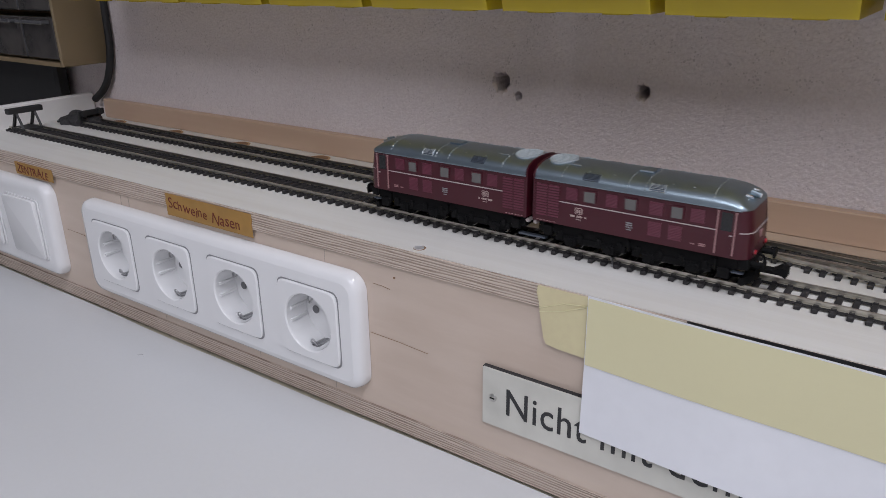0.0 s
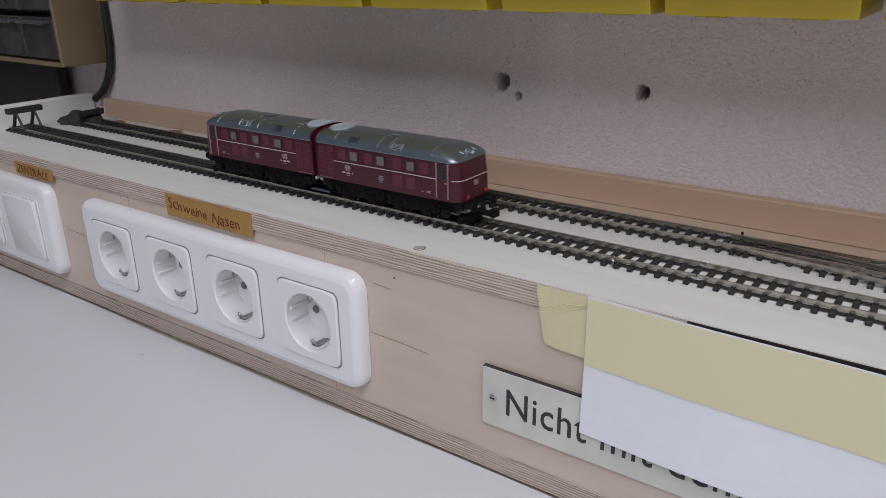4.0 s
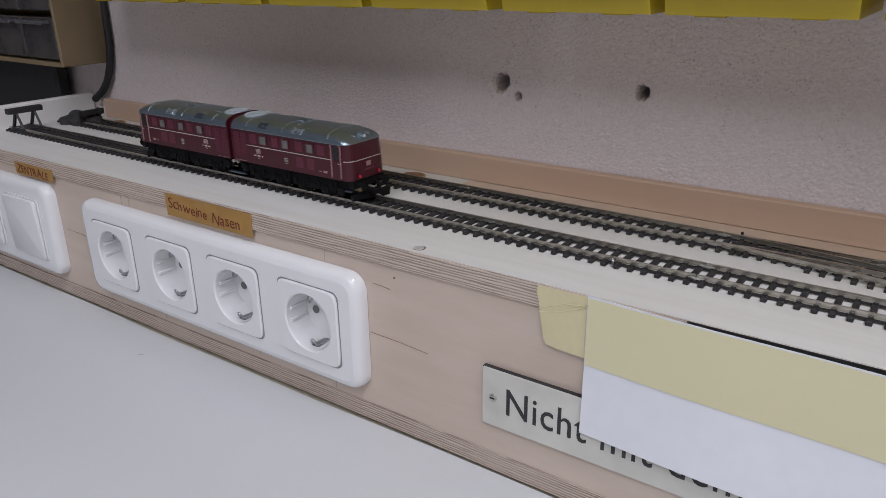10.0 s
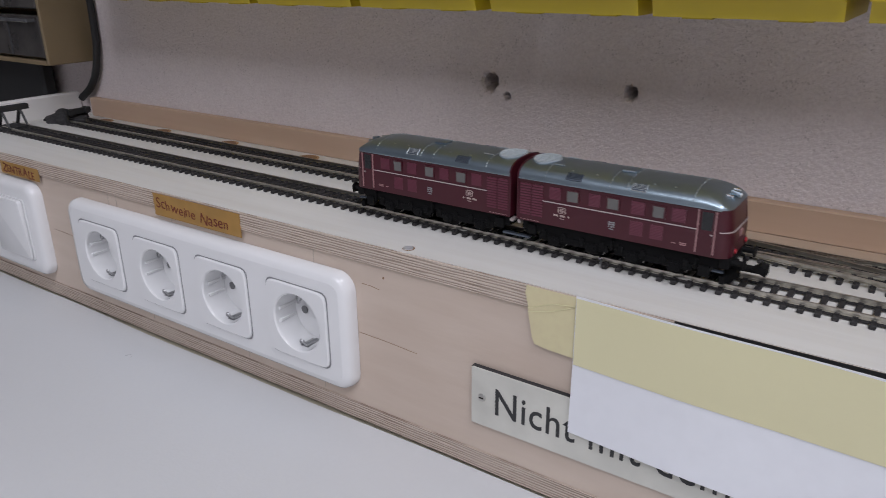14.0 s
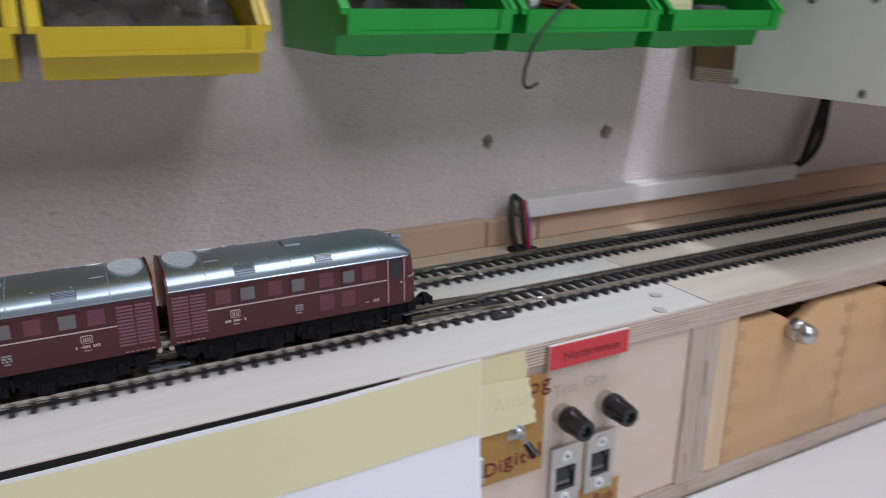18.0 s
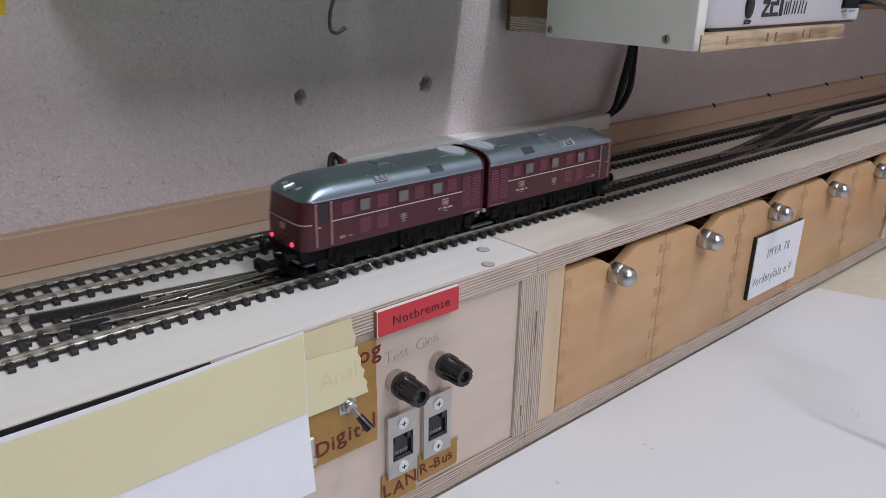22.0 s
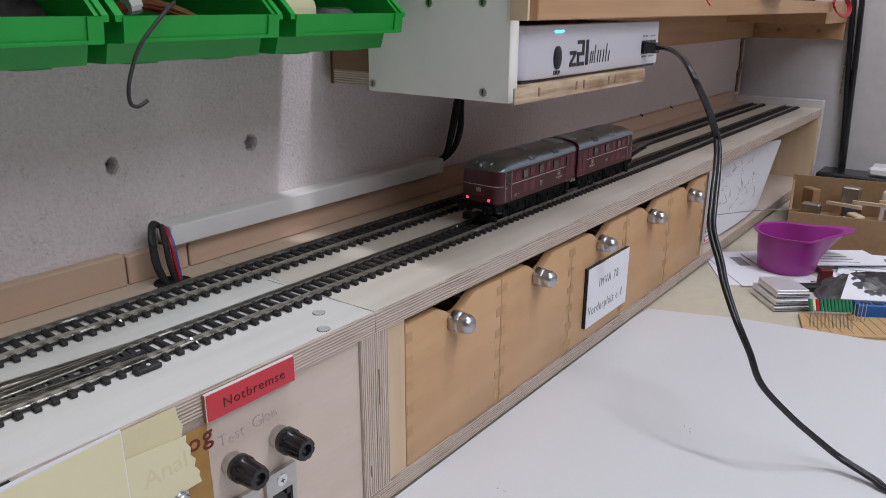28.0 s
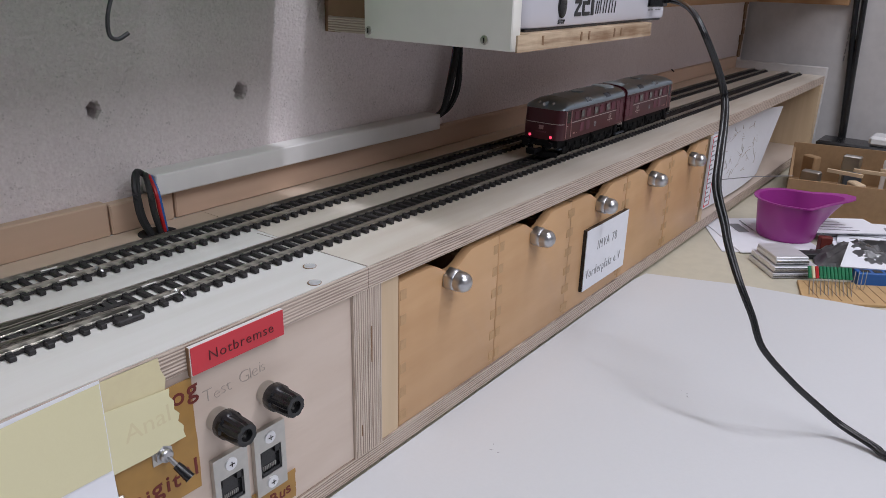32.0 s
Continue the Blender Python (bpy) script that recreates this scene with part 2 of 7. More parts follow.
MESH_GREY = material("fan_mesh", (0.42, 0.46, 0.48), 0.42, 0.5)
BLUE_LAMP = material("blue_lamp", (0.1, 0.5, 0.7), 0.3, emit=(0.1, 0.75, 1.0), emit_strength=2.2)
PURPLE = material("purple_plastic", (0.34, 0.038, 0.27), 0.33, grain=0.15, scale=40)
CARDBOARD = material("cardboard", (0.36, 0.225, 0.115), 0.8, grain=0.3, scale=150, stretch=(0.2, 1, 1), blotch=0.2)
BEIGE = material("beige_steel", (0.22, 0.163, 0.092), 0.5, grain=0.1, scale=40)
CLEAR = material("clear_drawer", (0.035, 0.032, 0.031), 0.15, spec=0.5, grain=0.6, scale=30, second=(0.075, 0.067, 0.062), blotch=0.6, blotch_scale=40)
BLUE = material("blue_plastic", (0.01, 0.10, 0.36), 0.4)
CIRCUIT = material("circuit_green", (0.02, 0.20, 0.09), 0.4, grain=0.4, scale=200)
COPPER = material("brown_board", (0.54, 0.35, 0.165), 0.5, grain=0.2, scale=200)
RED_PLASTIC = material("red_plastic", (0.42, 0.012, 0.015), 0.4)
COPPER_WIRE = material("copper_wire", (0.35, 0.14, 0.07), 0.4, 0.6)
RAW_PLY = material("raw_cut_plywood", (0.66, 0.52, 0.36), 0.7, grain=0.9, scale=55, stretch=(0.25, 1, 3.0), second=(0.24, 0.14, 0.075), blotch=0.35, blotch_scale=45, bump=0.3, bump_scale=200)
LOCO_GOLD = material("pale_gold_print", (0.50, 0.40, 0.37), 0.5)
BOX_WHITE = material("control_box_plastic", (0.63, 0.625, 0.68), 0.3, grain=0.04, scale=60)
ALU = material("aluminium", (0.82, 0.83, 0.85), 0.42, 0.55, grain=0.25, scale=160, stretch=(0.2, 1, 1), second=(0.55, 0.56, 0.58))
BAG = material("plastic_bag", (0.10, 0.10, 0.105), 0.12, spec=0.8, grain=0.6, scale=70, second=(0.03, 0.03, 0.033), bump=0.8, bump_scale=60)
CLEAR_BAG = material("clear_bag", (0.26, 0.26, 0.265), 0.12, spec=0.8, grain=0.6, scale=70, second=(0.09, 0.09, 0.093), bump=0.8, bump_scale=60)
DARK_STUFF = material("dark_parts", (0.010, 0.0085, 0.008), 0.55, grain=0.5, scale=120, second=(0.035, 0.028, 0.025))


# ---- builders ----
def mesh_of(bm, name, mat, smooth=False):
    me = bpy.data.meshes.new(name)
    bmesh.ops.recalc_face_normals(bm, faces=bm.faces)
    bm.to_mesh(me)
    bm.free()
    mats = mat if isinstance(mat, (list, tuple)) else [mat]
    for m in mats:
        me.materials.append(m)
    if smooth:
        me.polygons.foreach_set("use_smooth", [True] * len(me.polygons))
        me.set_sharp_from_angle(angle=radians(38))
    return me


def part(name, bm, mat, parent=None, label="", smooth=False, at=None):
    ob = new(name, mesh_of(bm, name, mat, smooth))
    if parent is not None:
        ob.parent = parent
    if at is not None:
        ob.matrix_basis = at
    if label:
        ob["label"] = label
    return ob


def thing(name, label, category, at=None, group="", kind=""):
    ob = new(name)
    ob.empty_display_size = 0.02
    if at is not None:
        ob.matrix_basis = at
    return tagged(ob, label, category, group, kind)


def solo(name, bm, mat, label, category, group="", kind="", smooth=False, at=None):
    return tagged(part(name, bm, mat, None, "", smooth, at), label, category, group, kind)


def block(x0, x1, y0, y1, z0, z1, bevel=0.0, seg=1, bm=None):
    own = bm is None
    bm = bmesh.new() if own else bm
    r = bmesh.ops.create_cube(bm, size=1)
    for v in r["verts"]:
        v.co = Vector((x0 + (v.co.x + 0.5) * (x1 - x0), y0 + (v.co.y + 0.5) * (y1 - y0), z0 + (v.co.z + 0.5) * (z1 - z0)))
    if bevel:
        edges = list({e for v in r["verts"] for e in v.link_edges})
        bmesh.ops.bevel(bm, geom=edges, offset=bevel, segments=seg, affect="EDGES", profile=0.5)
    return bm


def rod(r, p0, p1, n=14, r2=None, bm=None):
    """A round bar from p0 to p1."""
    bm = bm or bmesh.new()
    a, b = Vector(p0), Vector(p1)
    m = Matrix.Translation((a + b) / 2) @ (b - a).to_track_quat("Z", "Y").to_matrix().to_4x4()
    bmesh.ops.create_cone(bm, cap_ends=True, segments=n, radius1=r, radius2=r if r2 is None else r2, depth=(b - a).length, matrix=m)
    return bm


def prism(points, axis, d0, d1, bevel=0.0, bm=None):
    """A flat outline pushed from d0 to d1 along an axis (0 x, 1 y, 2 z)."""
    bm = bm or bmesh.new()

    def put(p, d):
        return {0: (d, p[0], p[1]), 1: (p[0], d, p[1]), 2: (p[0], p[1], d)}[axis]

    low = [bm.verts.new(put(p, d0)) for p in points]
    high = [bm.verts.new(put(p, d1)) for p in points]
    k = len(points)
    faces = [bm.faces.new(low), bm.faces.new(high)]
    for i in range(k):
        faces.append(bm.faces.new((low[i], low[(i + 1) % k], high[(i + 1) % k], high[i])))
    if bevel:
        bmesh.ops.recalc_face_normals(bm, faces=bm.faces)
        bmesh.ops.bevel(bm, geom=list(set(faces[0].edges) | set(faces[1].edges)), offset=bevel, segments=2, affect="EDGES", profile=0.5)
    return bm


def rounded(x0, x1, z0, z1, r, n=6):
    """The outline of a rectangle with round corners."""
    out = []
    for cx, cz, a0 in ((x1 - r, z1 - r, 0), (x0 + r, z1 - r, 90), (x0 + r, z0 + r, 180), (x1 - r, z0 + r, 270)):
        for i in range(n + 1):
            a = radians(a0 + 90 * i / n)
            out.append((cx + r * math.cos(a), cz + r * math.sin(a)))
    return out


def spline(points, n=8):
    """A smooth line through points."""
    p = [Vector(q) for q in points]
    p = [2 * p[0] - p[1]] + p + [2 * p[-1] - p[-2]]
    out = []
    for i in range(1, len(p) - 2):
        for k in range(n):
            t = k / n
            out.append(0.5 * ((2 * p[i]) + (p[i + 1] - p[i - 1]) * t + (2 * p[i - 1] - 5 * p[i] + 4 * p[i + 1] - p[i + 2]) * t * t
                              + (3 * p[i] - p[i - 1] - 3 * p[i + 1] + p[i + 2]) * t ** 3))
    return out + [p[-2]]


def tube(points, r, n=8, bm=None, flat=1.0, r_end=None):
    """A round cable along a line; flat squeezes it."""
    bm = bm or bmesh.new()
    rings, up = [], Vector((0.13, 0.21, 0.97)).normalized()
    k = len(points)
    for i, p in enumerate(points):
        d = (Vector(points[min(i + 1, k - 1)]) - Vector(points[max(i - 1, 0)])).normalized()
        a = d.cross(up)
        if a.length < 1e-4:
            a = d.cross(Vector((1, 0, 0)))
        a.normalize()
        b = a.cross(d)
        rr = r if r_end is None else r + (r_end - r) * i / (k - 1)
        rings.append([bm.verts.new(Vector(p) + a * rr * math.cos(2 * math.pi * j / n) + b * rr * flat * math.sin(2 * math.pi * j / n)) for j in range(n)])
    for q, s in zip(rings, rings[1:]):
        for j in range(n):
            bm.faces.new((q[j], q[(j + 1) % n], s[(j + 1) % n], s[j]))
    bm.faces.new(rings[0])
    bm.faces.new(rings[-1][::-1])
    return bm


def lathe(profile, n=24, bm=None):
    """A turned form: (radius, height) pairs round z."""
    bm = bm or bmesh.new()
    rings = [[bm.verts.new((r * math.cos(2 * math.pi * j / n), r * math.sin(2 * math.pi * j / n), z)) for j in range(n)] for r, z in profile]
    for q, s in zip(rings, rings[1:]):
        for j in range(n):
            bm.faces.new((q[j], q[(j + 1) % n], s[(j + 1) % n], s[j]))
    bm.faces.new(rings[0][::-1])
    bm.faces.new(rings[-1])
    return bm


def lettering(name, text, size, mat, parent, at, thick=0.0002, weight=0.0, slant=0.0, spread=1.0):
    """Flat letters; at: a pose whose x runs along the line and z out of the surface."""
    cu = bpy.data.curves.new(name, "FONT")
    cu.body, cu.size, cu.extrude, cu.offset, cu.shear, cu.space_character = text, size, thick, weight, slant, spread
    cu.resolution_u = 3
    tmp = bpy.data.objects.new(name, cu)
    scene.collection.objects.link(tmp)
    me = bpy.data.meshes.new_from_object(tmp.evaluated_get(bpy.context.evaluated_depsgraph_get()))
    bpy.data.objects.remove(tmp)
    me.materials.clear()
    me.materials.append(mat)
    ob = new(name, me)
    if parent is not None:
        ob.parent = parent
    ob.matrix_basis = at
    return ob


def handwriting(name, text, size, mat, parent, at, seed, weight=0.00005, spread=1.0, jitter=1.0):
    """Hand-drawn words: each letter a little turned, shifted and sized on its own, in one flat mesh."""
    rnd = random.Random(seed)
    bm, x = bmesh.new(), 0.0
    for ch in text:
        if ch == " ":
            x += size * 0.42
            continue
        ob = lettering(name, ch, size * (1 + jitter * rnd.uniform(-0.10, 0.08)), mat, None, Matrix.Identity(4), 0.00012, weight)
        me = ob.data
        bpy.data.objects.remove(ob)
        xs = [v.co.x for v in me.vertices]
        me.transform(Matrix.Translation((x - min(xs), jitter * rnd.uniform(-0.05, 0.05) * size, 0)) @ pose(0, 0, 0, 0, 0, jitter * rnd.uniform(-9, 7)))
        bm.from_mesh(me)
        bpy.data.meshes.remove(me)
        x += (max(xs) - min(xs)) * spread + size * 0.10
    ob = part(name, bm, mat, parent)
    ob.matrix_basis = at
    return ob


FRONT = Matrix(((1, 0, 0, 0), (0, 0, -1, 0), (0, 1, 0, 0), (0, 0, 0, 1)))


def on_front(x, y, z, turn=0.0):
    """A pose on an upright face that looks towards -y."""
    return Matrix.Translation((x, y, z)) @ FRONT @ pose(0, 0, 0, 0, 0, turn)


TOP = 0.121
RAIL_TOP = 0.1256
PLY = 0.0118
Y_FRONT_TRACK, Y_REAR_TRACK = 0.0520, 0.1028
Y_STRIP, Y_WALL = 0.1345, 0.143
X_JOINT = 0.8715
X_LEFT, X_RIGHT = -0.245, 1.90
# the tracks run a little askew to the front edge
SKEW = pose(0, 0, 0, 0, 0, -0.344)

# ---- room ----
def room():
    def wall_with_holes():
        me_bm = bmesh.new()
        holes = ((0.2585, 0.1905, 0.0072, 0.0078, 5), (0.2725, 0.1825, 0.0030, 0.0034, 9), (0.3583, 0.1916, 0.0050, 0.0056, 3),
                 (0.818, 0.1884, 0.0042, 0.0052, 7), (0.9128, 0.1880, 0.0052, 0.0060, 11))
        # cells with a ragged hole each; the two close holes share one cell column split at x = 0.2672
        cells = [(0.2465, 0.2680, holes[0]), (0.2680, 0.2805, holes[1]), (0.3463, 0.3703, holes[2]), (0.806, 0.830, holes[3]), (0.9008, 0.9248, holes[4])]
        zlo, zhi = 0.176, 0.2036

        def quad(x0, x1, z0, z1):
            me_bm.faces.new([me_bm.verts.new((x, Y_WALL, z)) for x, z in ((x0, z0), (x1, z0), (x1, z1), (x0, z1))])

        quad(-0.75, 1.95, -0.8, zlo)
        quad(-0.75, 1.95, zhi, 2.12)
        last = -0.75
        for x0, x1, (cx, cz, rx, rz, seed) in cells:
            quad(last, x0, zlo, zhi)
            last = x1
            rnd = random.Random(seed)
            n = 28
            ring, deep, back = [], [], []
            wob = [1 + rnd.uniform(-0.16, 0.14) for _ in range(n)]
            border = []
            for j in range(n):
                a = 2 * math.pi * j / n
                c, s = math.cos(a), math.sin(a)
                k = min(((x1 - cx) if c > 0 else (cx - x0)) / max(abs(c), 1e-6), ((zhi - cz) if s > 0 else (cz - zlo)) / max(abs(s), 1e-6))
                border.append(me_bm.verts.new((cx + c * k, Y_WALL, cz + s * k)))
                ring.append(me_bm.verts.new((cx + c * rx * wob[j], Y_WALL, cz + s * rz * wob[j])))
                deep.append(me_bm.verts.new((cx + c * rx * 0.80 * wob[j], Y_WALL + 0.0025, cz + s * rz * 0.80 * wob[j])))
                back.append(me_bm.verts.new((cx + c * rx * 0.74, Y_WALL + 0.055, cz + s * rz * 0.74)))
            for j in range(n):
                i = (j + 1) % n
                me_bm.faces.new((border[j], border[i], ring[i], ring[j]))
                me_bm.faces.new((ring[j], ring[i], deep[i], deep[j]))
                me_bm.faces.new((deep[j], deep[i], back[i], back[j]))
            me_bm.faces.new(back)
            # corners of the cell
            for kx, kz in ((x1, zhi), (x0, zhi), (x0, zlo), (x1, zlo)):
                a = math.atan2(kz - cz, kx - cx) % (2 * math.pi)
                j = int(a / (2 * math.pi) * n)
                me_bm.faces.new((border[j], me_bm.verts.new((kx, Y_WALL, kz)), border[(j + 1) % n]))
        quad(last, 1.95, zlo, zhi)
        solo("wall_back", me_bm, PLASTER, "rough grey-pink plaster wall with ragged drilled holes", "wall", kind="structure")

    wall_with_holes()
    solo("wall_behind", block(-0.75, 1.95, 0.175, 0.2, -0.8, 2.12), PLASTER, "masonry behind the plaster", "wall", kind="structure")
    solo("wall_right", block(1.955, 2.0, -2.4, 0.2, -0.8, 2.12), SIDE_WALL, "white painted side wall beside the bench", "wall", kind="structure")
    solo("wall_left", block(-0.8, -0.76, -2.4, 0.2, -0.8, 2.12), DARK_WALL, "dark side wall behind the cabinet", "wall", kind="structure")
    solo("wall_front", block(-0.75, 1.95, -2.45, -2.41, -0.8, 2.12), ROOM_WALL, "plain light wall of the workshop", "wall", kind="structure")
    solo("ceiling", block(-0.8, 2.0, -2.45, 0.2, 2.125, 2.16), ROOM_WALL, "plain white ceiling", "ceiling", kind="structure")
    solo("floor", block(-0.8, 2.0, -2.45, 0.2, -0.8, -0.76), DARK_WALL, "plain dark floor", "floor", kind="structure")
    # a crack of broken plaster and a seam near the far corner
    bm = bmesh.new()
    rnd = random.Random(4)
    for i in range(9):
        z = 0.135 + i * 0.012
        block(1.925 + rnd.uniform(-0.004, 0.004), 1.937 + rnd.uniform(-0.004, 0.004), Y_WALL - 0.0025, Y_WALL - 0.0004, z, z + 0.0115, bm=bm)
    solo("trim", bm, BROWN_WOOD, "dark broken edge of plaster in the far corner", "trim", kind="structure")
    bm = bmesh.new()
    for i in range(12):
        block(1.9535, 1.9548, -0.0135, -0.012, 0.14 + i * 0.011, 0.148 + i * 0.011, bm=bm)
    solo("trim", bm, GREY_INK, "thin dashed crack in the white side wall", "trim", kind="structure")


room()


# ---- bench ----
def bench():
    t = thing("workbench", "workbench with a cream top partly covered by a white sheet", "workbench")
    part("tabletop", block(-0.74, 1.95, -0.75, Y_WALL - 0.004, -0.045, -0.004), TABLE_CREAM, t, "cream laminate tabletop")
    for x in (-0.68, 1.86):
        for y in (-0.7, 0.05):
            part("leg", block(x, x + 0.06, y, y + 0.06, -0.76, -0.0455, 0.003), PALE_WOOD, t)
    # a white sheet whose rear edge runs unevenly along the foot of the box
    rear = [(-0.74, -0.004)]
    for i in range(41):
        x = -0.7 + i * (1.925 / 40)
        dip = 0.0
        if x < 0.245:
            dip = 0.0012 + 0.0008 * math.sin(x * 14) + 0.0006 * math.sin(x * 37)
        elif x < 0.28:
            dip = 0.0008
        rear.append((x, -0.0012 - dip))
    rear += [(1.246, -0.004), (1.262, -0.045), (1.276, -0.078), (1.288, -0.13), (1.303, -0.20), (1.32, -0.30), (1.36, -0.74), (-0.74, -0.74)]
    solo("bench_mat", prism(rear, 2, -0.004, 0.0), TABLE_WHITE, "white work mat with an uneven edge on the bench", "mat")
    bm = bmesh.new()
    rnd = random.Random(11)
    for x, y, s in ((0.862, -0.035, 0.004), (0.93, -0.045, 0.003), (0.90, -0.115, 0.005), (1.06, -0.11, 0.003), (0.955, -0.16, 0.004), (0.06, -0.03, 0.003)):
        for k in range(3):
            px, py = x + rnd.uniform(-1, 1) * s, y + rnd.uniform(-1, 1) * s
            tube([(px, py, 0.0003), (px + rnd.uniform(-1, 1) * s * 0.6, py + rnd.uniform(-1, 1) * s * 0.6, 0.0004)], 0.00014, 4, bm)
    tagged(part("crumb", bm, GREY_INK), "tiny dark crumbs and scratches on the white mat", "crumbs", kind="stuff")


bench()


# ---- track box ----
def rear_board(x0, x1):
    return prism([(x0, 0.1180 - 0.006 * x0), (x1, 0.1180 - 0.006 * x1), (x1, Y_STRIP - 0.0002), (x0, Y_STRIP - 0.0002)], 2, TOP, TOP + 0.0003)


def track_box():
    t = thing("track_box", "long low plywood box that carries two model tracks", "box")
    part("top_board", prism([(X_LEFT, 0.0), (X_JOINT - 0.0003, 0.0), (X_JOINT - 0.0003, Y_WALL - 0.001), (X_LEFT, Y_WALL - 0.001)], 2, TOP - PLY, TOP), BOARD_TOP, t, "pale plywood top board")
    part("top_edge", block(X_LEFT, X_JOINT - 0.0003, -0.0012, -0.0002, TOP - PLY, TOP - 0.0003), PLY_Z, t, "layered plywood edge")
    for xa, xb, za, zb in ((X_LEFT, -0.034, PLY, TOP - PLY - 0.0002), (0.247, 0.8605, PLY, TOP - PLY - 0.0002), (-0.034, 0.247, PLY, 0.026), (-0.034, 0.247, 0.094, TOP - PLY - 0.0002)):
        part("front_panel", block(xa, xb, 0.0012, 0.0092, za, zb), PANEL, t, "pinkish birch front panel")
    part("bottom_board", block(X_LEFT, X_JOINT - 0.0003, 0.0016, Y_WALL - 0.001, 0.0, PLY - 0.0002), PANEL, t)
    part("bottom_edge", block(X_LEFT, X_JOINT - 0.0003, 0.0003, 0.0015, 0.0003, PLY - 0.0002), PLY_Z, t, "layered plywood edge")
    part("end_upright", block(0.8608, X_JOINT - 0.0003, -0.0005, Y_WALL - 0.001, PLY, TOP - PLY), PLY_X, t, "plywood upright seen on edge")
    part("end_board", block(X_LEFT - 0.009, X_LEFT - 0.0003, 0.0, Y_WALL - 0.001, 0.0, TOP + 0.022, 0.0015), WHITE_PAINT, t, "white end board")
    for x0, x1, top in ((X_LEFT + 0.028, 0.8135, 0.1397), (0.8145, 0.853, 0.1382)):
        part("back_strip", block(x0, x1, Y_STRIP, Y_WALL - 0.001, TOP, top, 0.0008), STRIP, t, "reddish wooden back strip")
    part("rear_board", rear_board(0.24, X_JOINT - 0.0004), REAR_WOOD, t, "pinkish wood behind the tracks")
    # saw cuts and screw heads
    for x0, z0, z1 in ((0.8735, 0.066, 0.087), (0.8655, 0.024, 0.031)):
        part("ply_gap", block(x0, x0 + 0.0007, -0.0008, -0.0004, z0, z1), BROWN_WOOD, t, "dark gap in the plywood layers")
    for x, y in ((0.2905, 0.0058), (0.8403, 0.0046), (0.853, 0.0215)):
        hole = part("screw_hole", lathe([(0.0034, 0.0), (0.0034, 0.0003), (0.0030, 0.0003)], 20), BROWN_WOOD, t, "countersunk screw hole", at=pose(x, y, TOP))
        part("screw", lathe([(0.0030, 0.0), (0.0029, 0.0006), (0.0010, 0.0005)], 18), ALU, hole, "bright screw head", at=pose(-0.0001, -0.0003, 0))
    bm = rod(0.0007, (0.2755, 0.0009, 0.1015), (0.2755, 0.0014, 0.1015), 8)
    part("chip", bm, BROWN_WOOD, t)
    for x0, z0, x1, z1 in ((0.2555, 0.0618, 0.298, 0.060), (0.2595, 0.0945, 0.272, 0.0935), (-0.077, 0.063, -0.041, 0.0615)):
        part("crack", tube([(x0, 0.0011, z0), ((x0 + x1) / 2, 0.0011, (z0 + z1) / 2 + 0.0004), (x1, 0.0011, z1)], 0.00016, 5), BROWN_WOOD, t)
    for x in (0.012, 0.022, 0.087, 0.222, 0.047, 0.153, 0.224):
        z0, z1 = (0.099, 0.1075) if x not in (0.047, 0.153, 0.224) else (0.013, 0.0195)
        part("pencil_mark", tube([(x, 0.0011, z0), (x + 0.0002, 0.0011, z1)], 0.00018, 4), PENCIL, t)
    # the bores are not cut: dark discs stand for their shaded insides
    for x in (0.1965, 0.1010, 0.0055, -0.0880, -0.1800):
        hole = part("bored_hole", lathe([(0.0100, 0), (0.0100, 0.0004), (0.0088, 0.0005)], 24), END_GRAIN, t, "round bored hole, its inner shade a dark disc", at=pose(x, 0.1225, TOP - 0.0001))
        part("hole_inside", lathe([(0.0088, 0), (0.0088, 0.0008)], 24), BROWN_WOOD, hole, at=pose(0.0004, -0.0014, 0))
    part("bored_hole", lathe([(0.0105, 0), (0.0105, 0.0005)], 24), DARK, t, "bored cable hole", at=pose(0.832, 0.1195, TOP + 0.0002))
    return t


track_box()


def drawer_outline(w, h):
    """A drawer front with a finger scoop dipping in the middle of its upper edge."""
    pts = [(0, 0), (w, 0), (w, h)]
    c, half, deep = w * 0.50, 0.022, 0.0088
    for i in range(17):
        u = 1 - 2 * i / 16
        pts.append((c + u * half, h - deep * (0.5 + 0.5 * math.cos(math.pi * u))))
    pts.append((0, h))
    return pts


